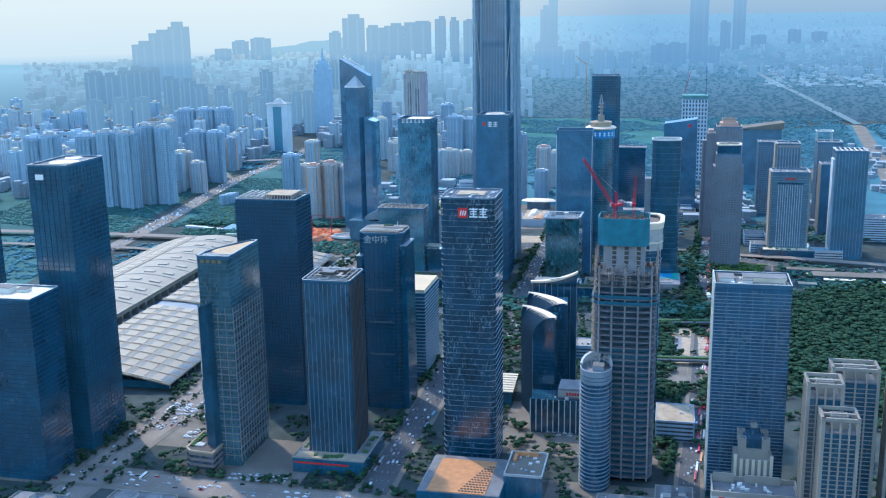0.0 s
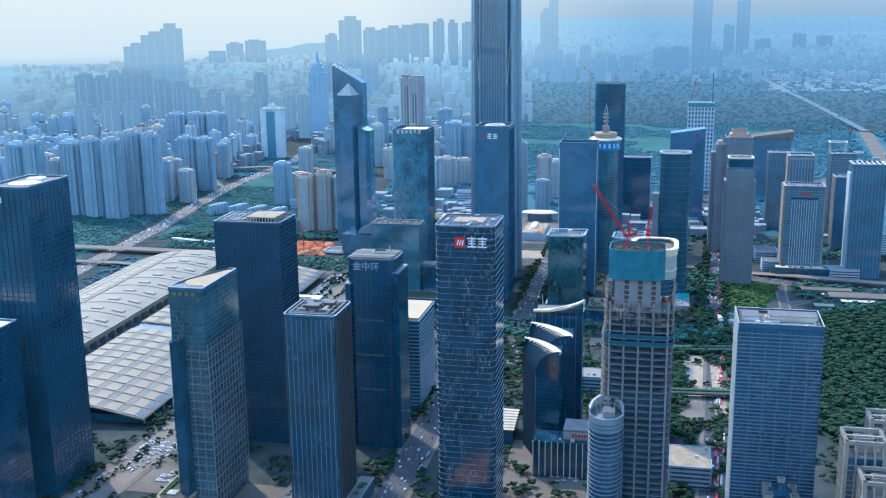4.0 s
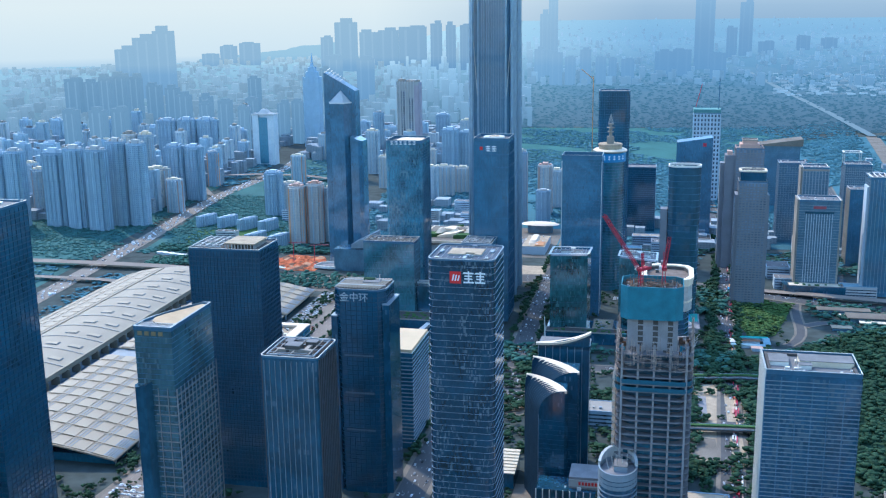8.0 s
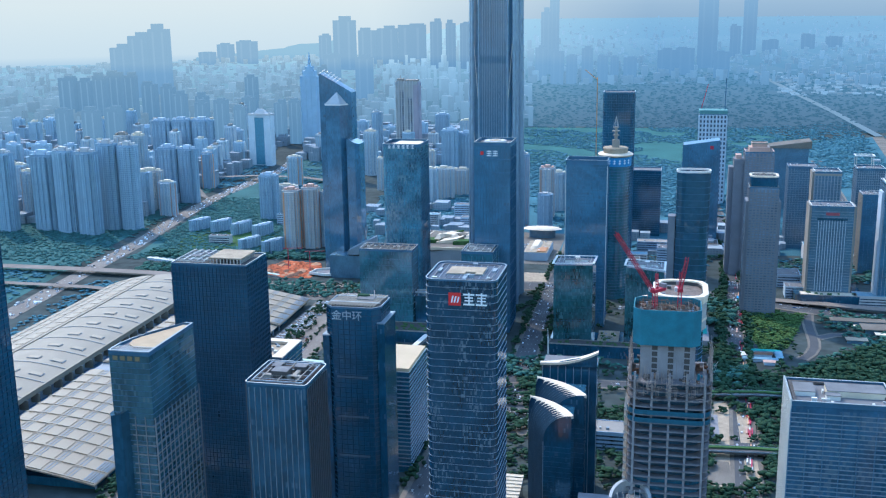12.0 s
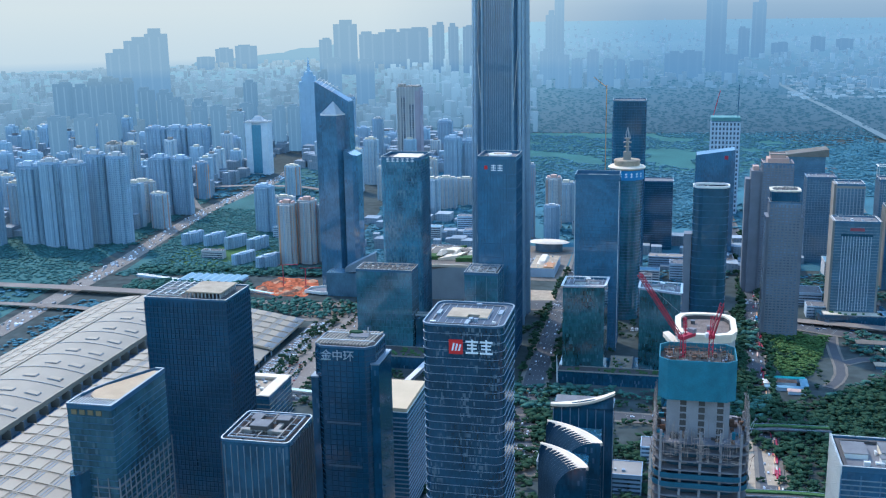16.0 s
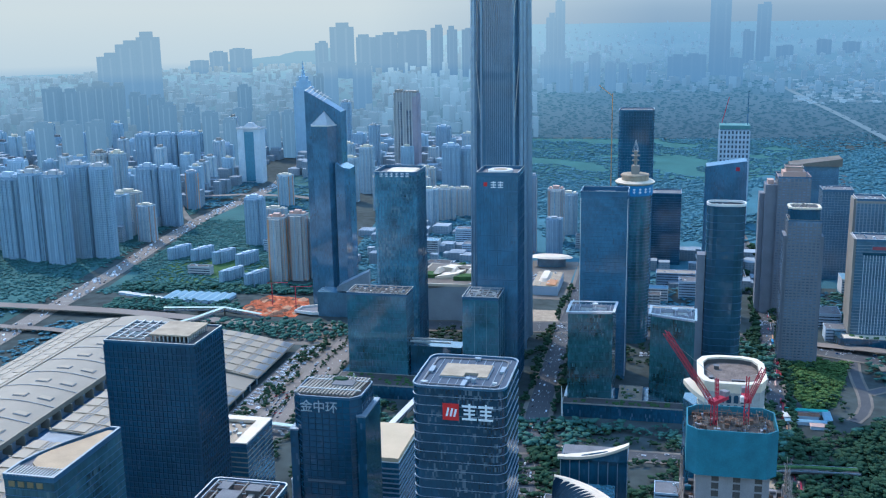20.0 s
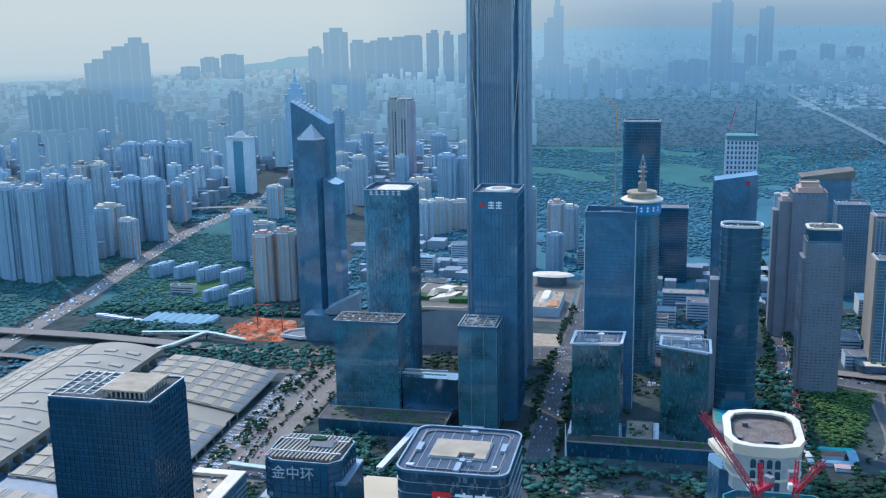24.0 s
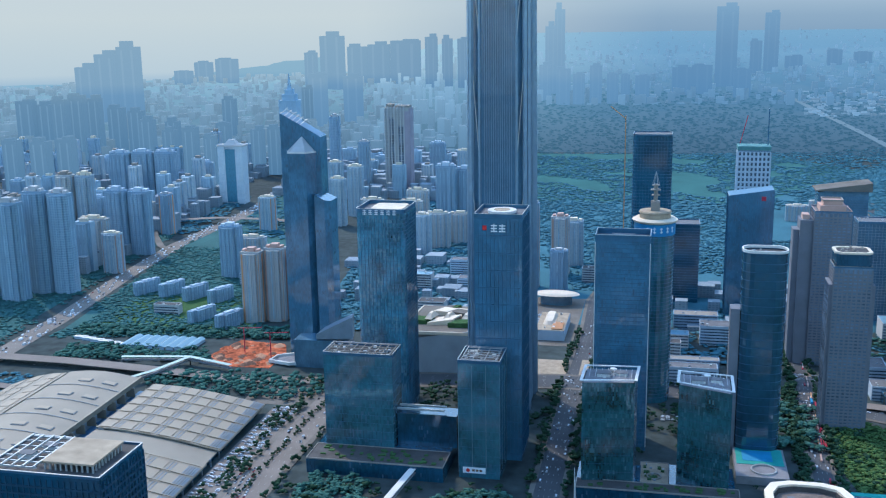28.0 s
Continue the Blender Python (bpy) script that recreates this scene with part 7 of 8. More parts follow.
# traffic on the highway, far below
rows = []
for (x0, y0), (x1, y1) in zip(HIGHWAY, HIGHWAY[1:]):
    d = Vector((x1 - x0, y1 - y0))
    ln = d.length
    d.normalize()
    for k in range(int(ln / 6)):
        lane = rw.randint(0, 10)
        q = Vector((x0, y0)) + d * rw.uniform(0, ln) + Vector((-d.y, d.x)) * (-14.4 + 3.2 * lane)
        big = rw.rand() < 0.12
        rows.append((q.x, q.y, 0.5, 3.4 if not big else 5.2, 1.5 if not big else 3.0, math.atan2(-d.x, d.y)))
car_v = box_v * np.array([0.6, 1.35, 1.0])
many("highway_traffic", (car_v, box_f), rows, plain("distant_car_paint", (0.42, 0.43, 0.45), 0.3, 0.1, 0.01, 0.85, island=1.0), "small cars and lorries spread over the highway", "cars")

# ---- horn-roofed towers ----


def horn_tower(cx, cy, near_left, near_right, far_left, far_right, top, label):
    """A dark block: its ribbed flank bends over towards a cream crescent that sweeps across the roof."""
    t = thing("horn_tower", pose(cx, cy, 0), label, "tower", "horn-roofed dark towers")
    A, B, C, D = (Vector(p) for p in (near_left, near_right, far_left, far_right))
    n, high, flat = 11, 22, lambda p, z: (p.x, p.y, z)

    def skin(f, a, lift=0.0):
        """The flank's point a share f along it and a degrees round its bend."""
        f = min(f, 0.997)
        foot = A + (C - A) * f
        reach = (B - A) * math.sqrt(1 - f * f)
        c, s_ = math.cos(radians(a)), math.sin(radians(a))
        p = foot + reach * (1 - c)
        return Vector((p.x - lift * c, p.y, top - high + high * s_ + lift * s_))

    turns = [90 * j / 9 for j in range(10)]
    shell, apron, blade = MB(), MB(), MB()
    for k in range(2 * n + 1):
        f = k / (2 * n)
        foot = A + (C - A) * f
        shell.v += [flat(foot, 0)] + [tuple(skin(f, a)) for a in turns]
        if k:
            p, q = 11 * (k - 1), 11 * k
            shell.f += [(p + j, q + j, q + j + 1, p + j + 1) for j in range(10)]
    for k in range(n + 1):
        f = k / n
        rib = MB().bar(flat(A + (C - A) * f, 2), tuple(skin(f, 0, 0.05)), 0.1)
        for a, b in zip(turns[:7], turns[1:8]):
            rib.bar(tuple(skin(f, a, 0.05)), tuple(skin(f, b, 0.05)), 0.12)
        part("roof_rib", rib, RIB, t)
    # cream edge, scalloped by an arch over each bay
    m = 8 * n
    for k in range(m + 1):
        f = k / m
        low = 58 + 19 * abs(math.sin(math.pi * f * n)) ** 0.5
        apron.v += [tuple(skin(f, low + (90 - low) * j / 3, 0.35)) for j in range(4)]
        e = skin(f, 90)
        out = Vector((e.x - A.x, e.y - A.y)).normalized() * 1.8
        blade.v += [(e.x, e.y, top - 1.5), (e.x, e.y, top + 0.5), (e.x + out.x, e.y + out.y, top + 1.2), (e.x + out.x, e.y + out.y, top - 1.5)]
        if k:
            p, q = 4 * (k - 1), 4 * k
            apron.f += [(p + j, q + j, q + j + 1, p + j + 1) for j in range(3)]
            blade.f += [(p + j, q + j, q + (j + 1) % 4, p + (j + 1) % 4) for j in range(4)]
    blade.f += [(0, 1, 2, 3), (4 * m + 3, 4 * m + 2, 4 * m + 1, 4 * m)]
    part("ribbed_shell", shell, SHELL, t, "dark curved flank between thin ribs")
    part("roof_apron", apron, CREAM_WHITE, t, "cream roof edge scalloped by dark arches")
    part("roof_blade", blade, CREAM_WHITE, t, "cream-white crescent roof blade")
    front = MB()
    front.v = [flat(A, 0), flat(B, 0)] + [tuple(skin(0, a)) for a in reversed(turns)]
    front.f = [tuple(range(12))]
    part("front_wall", front, GLASS_DARK, t)
    rear = [skin(k / n, 90) for k in range(n + 1)]
    part("glass_body", MB().prism([(p.x, p.y) for p in rear] + [(D.x, D.y)], 0, top - 3), GLASS_DARK, t)
    part("front_edge", MB().bar(flat(A, 2), tuple(skin(0, 0)), 0.3), ALU, t)
    z = 8
    while z < top - high - 4:
        part("facade_line", MB().bar((A.x + 0.5, A.y - 0.1, z), (B.x, B.y - 0.1, z), 0.13), ALU_DARK, t)
        z += 4.2
    return t


RIB = plain("grey_blue_rib", (0.05, 0.078, 0.105), 0.75)
SHELL = plain("dark_slate_shell", (0.012, 0.032, 0.056), 0.9, 0.0, 0.1, 0.3)
horn_tower(21, 947, (-7.5, -16), (14, -20), (-19, 20), (19, 15), 106, "dark tower bending over to a cream crescent roof")
t = horn_tower(30, 976, (-9, -14), (16.5, -20), (-22.5, 20), (20, 14), 112, "taller dark tower with cream crescent roof")
part("sign_mark", MB().box(3, 9, -18.6, -16.6, 98, 100), SIGN_WHITE, t)
t = thing("horn_tower", at(38, 1020), "dark slab tower under a rising white roof blade", "tower", "horn-roofed dark towers")
part("glass_body", MB().box(-23, 23, -12, 12, 0, 119), GLASS_DARK, t)
bl = MB()
for k in range(13):
    x = -25 + 49 * k / 12
    z = 121 + 12 * (k / 12) ** 2.4
    bl.v += [(x, -13.5, z - 2.0), (x, -13.5, z), (x, -12.0 + 5.5 * math.sin(math.pi * (0.1 + 0.75 * k / 12)), z + 0.2), (x, -12.0 + 5.5 * math.sin(math.pi * (0.1 + 0.75 * k / 12)), z - 2.0)]
    if k:
        a, b = 4 * (k - 1), 4 * k
        bl.f += [(a + j, b + j, b + (j + 1) % 4, a + (j + 1) % 4) for j in range(4)]
part("roof_blade", bl, CREAM_WHITE, t, "cream-white rising roof blade")
part("roof_deck", MB().box(-22.5, 22.5, -4, 11.5, 119, 119.6), ROOF, t)
part("head_wall", MB().prism([(-23, -12), (23, -12), (23, -10.5), (-23, -10.5)], 116, lambda x, y: 118.5 + 11 * max(0, (x + 23) / 46) ** 2.4), GLASS_DARK, t)
fins(t, 46, 24, 4, 118, 6.5, 0.5, 0.5, ALU, "mullion", "f")
# finned podium in front of them
t = thing("podium_block", at(35, 905), "dark podium block with white upright fins", "podium")
part("glass_body", MB().box(-22, 26, -12, 14, 0, 34), GLASS_DARK, t)
fins(t, 44, 24, 1, 34, 5.4, 0.8, 0.7, WHITE, "white_fin", "f")
part("rear_block", MB().box(4, 30, -6, 20, 34, 44), CONCRETE, t, "grey rooftop block with sign board")
part("sign_board", MB().box(4, 28, -7, -6.3, 36, 42), STEEL, t)
for k in range(6):
    part("sign_bar", MB().box(12 + k * 2.6, 13.8 + k * 2.6, -7.3, -6.9, 37.6, 40.4), SIGN_RED, t)
clutter(t, 36, 18, 34, 12, 77)
t = thing("canopy_building", at(-14, 985), "low building with stepped white canopy roof", "building")
part("wall", MB().box(-9, 9, -20, 20, 0, 14), GLASS_NAVY, t)
me = MB().box(-10, 10, -2.4, 2.4, 0, 0.8).mesh("roof_step", CREAM)
for k in range(8):
    put("roof_step", me, t, pose(0, -18 + k * 5, 14 + k * 0.8))
# block with an orange roof yard beside the red-sign tower
t = thing("podium_block", at(9, 765), "dark glass block with orange roof yard", "podium")
part("glass_body", MB().box(-16, 16, -24, 24, 0, 25), GLASS_NAVY, t)
part("roof_deck", MB().box(-15, 15, -23, 23, 25, 25.5), PAVE, t)
part("orange_screen", MB().box(-12, 8, 16, 19, 25.6, 29).box(-12, -9, 4, 16, 25.6, 28), TIMBER, t, "orange roof screens")
part("parapet", MB().ring(rrect(32, 48), rrect(30, 46), 25, 27), STEEL, t)
clutter(t, 22, 34, 25, 16, 78)

# ---- dwellings at the park's edge ----


def frame_flats(x, y, w, d, h, label):
    """Beige apartment tower with deep white frames, gridded bays and roof frames."""
    t = thing("apartment_tower", at(x, y), label, "apartment building", "park-edge towers")
    part("wall", MB().box(-w / 2, w / 2, -d / 2, d / 2, 0, h - 12), GLASS_DARK, t)
    for k in range(5):
        px = -w / 2 + w * k / 4
        part("pier", MB().box(px - (1.2 if k in (0, 4) else 0.55), px + (1.2 if k in (0, 4) else 0.55), -d / 2 - 1.4, -d / 2 + 1, 0, h), STONE, t)
    sl = MB().box(-w / 2, w / 2, -d / 2 - 0.7, d / 2 + 0.2, 0, 0.45).mesh("balcony_slab", STONE)
    z = 4
    while z < h - 14:
        put("balcony_slab", sl, t, pose(0, 0, z))
        z += 3.4
    for sx in (-1, 1):
        for k in range(6):
            py = -d / 2 + d * k / 5
            part("pier", MB().box(sx * w / 2 - 1, sx * w / 2 + 1, py - 0.6, py + 0.6, 0, h), STONE, t)
    part("roof_frame", MB().ring(rrect(w + 2.4, d + 2.4), rrect(w - 1, d - 1), h - 2.5, h), STONE, t)
    part("roof_deck", MB().box(-w / 2, w / 2, -d / 2, d / 2, h - 12, h - 11), ROOF, t)
    part("roof_wall", MB().ring(rrect(w * 0.5, d * 0.35), rrect(w * 0.45, d * 0.3), h - 11, h - 1), STONE, t)
    part("cross_beam", MB().box(-w / 2, w / 2, -1, 1, h - 2.4, h - 0.6), STONE, t)
    for k in range(8):
        part("roof_louvre", MB().box(-w / 2 + 1.5, -w * 0.27, -d * 0.4 + k * d * 0.1, -d * 0.4 + k * d * 0.1 + 0.5, h - 6, h - 5.4), ROOF_DARK, t)
    return t


frame_flats(226, 645, 23, 22, 125, "beige apartment tower with white roof frames")
frame_flats(222, 672, 23, 22, 140, "beige apartment tower with stepped roof frames")
frame_flats(256, 716, 32, 20, 136, "beige apartment slab with gridded balconies")
frame_flats(296, 706, 32, 20, 136, "beige apartment slab with gridded balconies")
t = thing("apartment_tower", at(190, 742), "beige art-deco style tower with open crown frames", "apartment building")
part("wall", MB().box(-15, 15, -12, 12, 0, 50).box(-11, 11, -10, 10, 50, 58), STONE, t)
for k in range(7):
    part("pier", MB().box(-15 + k * 4.6, -12.6 + k * 4.6, -13, -12, 0, 54 if k in (0, 6) else 50), CREAM, t)
part("crown_body", MB().box(-8, 8, -8, 8, 58, 66).box(-3, 3, -4, 4, 66, 73), GLASS_DARK, t)
for sx in (-1, 1):
    for sy in (-1, 1):
        part("crown_frame", MB().ring(rrect(6, 6, 0, 1, sx * 9, sy * 8), rrect(4.6, 4.6, 0, 1, sx * 9, sy * 8), 58, 67), STONE, t)
part("lantern", MB().ring(rrect(5, 5), rrect(3.8, 3.8), 73, 76), STONE, t)
t = thing("roof_block", at(181, 690), "pale low block with walled roof yards", "building")
part("wall", MB().box(-31, 31, -14, 14, 0, 43), PAINT_CREAM, t)
part("parapet", MB().ring(rrect(63, 29), rrect(61, 27), 43, 47), STONE, t)
part("roof_deck", MB().box(-30, 30, -13, 13, 43, 43.5), ROOF, t)
part("screen_wall", MB().box(-6, 20, 10, 11, 43, 50).box(-30, -14, 10, 11, 43, 51), STONE, t)
part("red_mark", MB().box(-26, -22, -14.9, -14.4, 40, 42.5), SIGN_RED, t)
clutter(t, 44, 14, 43.5, 22, 79, WHITE)
for x, y, w, d, h in ((-375, 668, 46, 24, 30), (-300, 690, 54, 26, 22), (-40, 690, 40, 24, 20), (90, 720, 50, 26, 14), (128, 735, 30, 26, 16)):
    t = thing("roof_block", at(x, y), "pale low building with cluttered roof", "building", "low street blocks")
    part("wall", MB().box(-w / 2, w / 2, -d / 2, d / 2, 0, h), PAINT_CREAM, t)
    part("parapet", MB().ring(rrect(w + 0.6, d + 0.6), rrect(w - 1, d - 1), h - 0.5, h + 1.4), STONE, t)
    part("roof_deck", MB().box(-w / 2 + 0.6, w / 2 - 0.6, -d / 2 + 0.6, d / 2 - 0.6, h - 0.2, h + 0.3), ROOF, t)
    plant(t, [(-w * 0.2, 0, w * 0.25, d * 0.5, h + 0.3, 4), (w * 0.22, 2, w * 0.2, d * 0.35, h + 0.3, 3)], PAINT_CREAM)
    clutter(t, w - 8, d - 6, h + 0.3, 10, x)

# ---- culture and shopping buildings ----
t = thing("museum", at(-124, 1772) @ Matrix.Diagonal((1.15, 1.1, 1.28, 1)), "angular pale museum with planted sloping roofs", "museum")
MU = [(-42, -50), (40, -46), (50, 44), (-36, 58)]
part("wall", MB().prism([(-36, -44), (34, -40), (44, 40), (-30, 52)], 0, lambda x, y: 34 + (x + 36) * 0.14, MU), plain("brushed_zinc_cladding", (0.33, 0.36, 0.39), 0.6, 0.1, 0.05, 0.25), t, "leaning grey metal walls")
part("roof_plate", MB().prism(grown(MU, -1), 38, lambda x, y: 43 + x * 0.06 + y * 0.03), PAVE, t)
rm = random.Random(17)
for k in range(9):
    x, y, a = rm.uniform(-30, 34), rm.uniform(-34, 40), rm.uniform(9, 20)
    pts_ = [(x - a, y - a * 0.4), (x + a * 0.6, y - a * 0.6), (x + a, y + a * 0.35), (x - a * 0.5, y + a * 0.5)]
    sl = rm.uniform(-0.15, 0.15)
    part("roof_facet", MB().prism(pts_, 41, lambda px, py, x=x, s=sl: 47 + (px - x) * s + (px - 0) * 0.05), (CREAM_WHITE, PAVE, LAWN)[k % 3], t)
part("roof_edge", MB().ring(grown(MU, 0.5), grown(MU, -1.2), 40, 43), CREAM_WHITE, t)
for k in range(3):
    part("roof_skylight", MB().prism([(-20 + k * 20, -12), (-12 + k * 20, -14), (-8 + k * 20, 8), (-18 + k * 20, 6)], 46, 51, [(-16 + k * 20, -8), (-13 + k * 20, -8), (-12 + k * 20, 3), (-15 + k * 20, 2)]), CREAM_WHITE, t)
t = thing("shopping_pavilion", at(24, 2045), "pavilion under a floating white oval roof", "pavilion")
part("oval_roof", MB().prism(circle(0, 0, 36, 32, 18), 16, 18.5, circle(0, 0, 30, 32, 14)), CREAM_WHITE, t, "cream-white oval roof")
part("wall", MB().prism(circle(0, 0, 24, 24, 10), 0, 16), GLASS_GREY, t)
t = thing("shopping_hall", at(16, 1905), "long pale hall with curved white roof", "hall")
part("wall", MB().box(-20, 20, -44, 44, 0, 14), PAINT_PALE, t)
part("roof_deck", MB().box(-19.5, 19.5, -43.5, 43.5, 14, 14.6), TAN, t)
part("curved_roof", MB().prism(rrect(16, 60, 8, 5, -4, 10), 14.6, 19, rrect(10, 50, 5, 5, -4, 10)), CREAM_WHITE, t)
part("roof_yard", MB().box(2, 17, -40, -8, 14.6, 16), TIMBER, t)
clutter(t, 30, 70, 14.6, 14, 505)
t = thing("sports_deck", at(205, 1458), "rooftop sports deck with blue and green courts", "sports court")
part("wall", MB().box(-24, 24, -34, 34, 0, 8), CONCRETE, t)
part("green_court", MB().box(-22, 22, -6, 32, 8, 8.4), COURT_GREEN, t)
part("blue_court", MB().box(-16, 12, 2, 26, 8.4, 8.7), COURT_BLUE, t)
part("round_hood", MB().ring(circle(2, -18, 12, 28), circle(2, -18, 10.6, 28), 8, 9.6), STEEL, t)
for x, y, w, d, mat, lab in ((284, 1401, 42, 6, COURT_GREEN, "long shed with teal sheet roof"), (301, 1385, 7, 24, BLUE_ROOF, "shed with pale blue sheet roof"), (282, 1388, 22, 9, RUST, "shed with brown-red sheet roof"), (278, 1370, 44, 6, BLUE_ROOF, "long shed with pale blue roof"), (262, 1388, 9, 14, WHITE, "white-roofed site cabin row"), (288, 1359, 20, 8, PAINT_PINK, "site shed with salmon roof sheets")):
    t = thing("site_shed", at(x, y), lab, "shed", "site sheds")
    part("wall", MB().box(-w / 2, w / 2, -d / 2, d / 2, 0, 4), PAINT_PALE, t)
    part("roof", MB().prism([(-w / 2 - 1, -d / 2 - 1), (w / 2 + 1, -d / 2 - 1), (w / 2 + 1, d / 2 + 1), (-w / 2 - 1, d / 2 + 1)], 4, 4.8, rrect(w * 0.8, d * 0.5)), mat, t)
for k in range(8):
    t = thing("site_shed", at(-560 + k * 13, 1832 - k * 1.6, 0, GRID + 90), "long shed with pale blue sheet roof", "shed", "blue roof sheds")
    part("wall", MB().box(-22, 22, -5.6, 5.6, 0, 4.5), PAINT_PALE, t)
    rf = MB()
    rf.v = [(-23, -6.3, 4.5), (23, -6.3, 4.5), (23, 6.3, 4.5), (-23, 6.3, 4.5), (-23, 0, 6.6), (23, 0, 6.6)]
    rf.f = [(0, 1, 5, 4), (2, 3, 4, 5), (1, 2, 5), (3, 0, 4), (3, 2, 1, 0)]
    part("roof", rf, BLUE_ROOF, t)
for k in range(6):
    t = thing("site_shed", at(-640 + k * 14, 1850 - k * 6), "small white-roofed site cabin", "shed", "site cabins")
    part("wall", MB().box(-9, 9, -3, 3, 0, 3.4), PAINT_PALE, t)
    part("roof", MB().box(-9.6, 9.6, -3.6, 3.6, 3.4, 3.9), WHITE, t)
# covered footbridges
for pts, lab in (([(-520, 1640, 7), (-478, 1690, 8), (-450, 1745, 8)], "green-roofed footbridge over the flyover road"), ([(-540, 1745, 7), (-450, 1745, 8), (-390, 1720, 6)], "covered footbridge beside the building site"), ([(-125, 1427, 9), (-141, 1367, 8), (-152, 1322, 8)], "white covered footbridge across the street"), ([(-300, 1330, 7), (-210, 1305, 8), (-150, 1296, 8)], "green covered footbridge at the crossing")):
    t = thing("footbridge", pose(0, 0, 0), lab, "footbridge", "covered footbridges")
    part("deck", ribbon(pts, 5.5, -1.2, 0), CONCRETE, t)
    part("canopy", ribbon(pts, 6.5, 3.0, 3.5), WHITE if "white" in lab else plain("pale_green_sheet", (0.35, 0.45, 0.40), 0.6), t)
    for x, y, z in pts:
        part("pier", MB().bar((x, y, 0), (x, y, z - 1), 0.9, 8), CONCRETE, t)
for pts in ([(150, 1246, 6), (191, 1245, 6.5), (244, 1247, 6.5), (292, 1244, 6)], [(138, 1102, 6), (166, 1099, 6.5), (218, 1097, 6.5), (268, 1092, 6)]):
    t = thing("footbridge", pose(0, 0, 0), "dark planted footbridge across the road works", "footbridge", "covered footbridges")
    part("deck", ribbon(pts, 13, -1.6, 0), ROOF_DARK, t)
    part("side_rail", ribbon([(x, y - 6.4, z) for x, y, z in pts], 0.4, 0, 1.3), ALU, t)
    part("side_rail", ribbon([(x, y + 6.4, z) for x, y, z in pts], 0.4, 0, 1.3), ALU, t)
    part("planted_bed", ribbon([(x, y + 3.0, z) for x, y, z in pts], 4.5, 0.05, 1.4), LAWN, t, "green hedge along the bridge")
    for x, y, z in pts:
        part("pier", MB().bar((x, y, 0), (x, y, z - 1.5), 1.0, 8), CONCRETE, t)
for x, y, w, d, mat, lab in ((172, 1060, 26, 50, PAVE, "pale bare plot beside the road works"), (178, 1170, 30, 60, CONCRETE, "grey concrete plot beside the road works"), (219, 1172, 12, 90, TAN, "tan strip of dug-up road"), (205, 1060, 12, 60, TAN, "tan strip of dug-up road by the bridge"), (8, 1752, 46, 56, TAN, "warm paved forecourt below the glass tower"), (50, 1735, 10, 90, TAN, "warm paved footway beside the street")):
    solid("pavement", MB().box(-w / 2, w / 2, -d / 2, d / 2, -0.3, 0.64), mat, lab, "pavement", at(x, y), kind="structure")
road("footpath", [(192, 980), (206, 1030), (222, 1110), (236, 1180), (248, 1250)], 5, "pale footpath between rows of shrubs", PAVE, 0, 0.6)
# steel shell on the building site
t = thing("site_canopy", at(-318, 1762), "white-edged curved canopy beside bare earth", "canopy")
part("shell", MB().prism([(-30, -14), (0, -22), (30, -10), (22, 14), (-6, 20), (-26, 8)], 2, 5, [(-12, -4), (0, -8), (14, -4), (10, 6), (-4, 8), (-12, 3)]), CONCRETE, t)
part("rim", MB().ring([(-30, -14), (0, -22), (30, -10), (22, 14), (-6, 20), (-26, 8)], [(-28, -12), (0, -19), (27, -8), (20, 12), (-6, 17), (-24, 7)], 2, 6), WHITE, t)
rs = random.Random(9)
for k in range(64):
    x, y = rs.uniform(-425, -345), rs.uniform(1745, 1830)
    a = rs.uniform(2.5, 9)
    solid("earth_mound", MB().prism(circle(0, 0, a, 9), 0, a * 0.35, circle(a * 0.2, 0, a * 0.3, 9)), (EARTH, EARTH, RUST, EARTH_PALE)[k % 4], ("mound of orange earth on the building site", "mound of orange earth on the building site", "mound of dark brown earth on the building site", "heap of pale tan sand on the building site")[k % 4], "earth mound", pose(x, y, 0.4, 0, 0, rs.uniform(0, 90)), "earth mounds")
for x, y in ((-392, 1795), (-352, 1775)):
    t = thing("tower_crane", at(x, y), "slim red tower crane on the building site", "crane")
    part("mast", MB().bar((0, 0, 0), (0, 0, 34), 0.7), RED, t)
    part("jib", MB().bar((-8, 0, 34), (24, 4, 35), 0.5), RED, t)
# block with a white L-shaped roof frame
t = office("office_block", "dark mid-rise block with white roof frame", (-238, 1082), 38, 52, 103, GLASS_NAVY, band=(4.0, 0.8, 0.3, STONE), deck=TAN, rim=CREAM_WHITE, rim_high=3)
part("roof_blade", MB().box(9, 19, -26, 26, 104, 106.5), CREAM_WHITE, t, "broad cream-white roof blade")
part("roof_blade", MB().box(-19, 9, 18, 26, 104, 106.5), CREAM_WHITE, t)
clutter(t, 26, 36, 103, 16, 91)
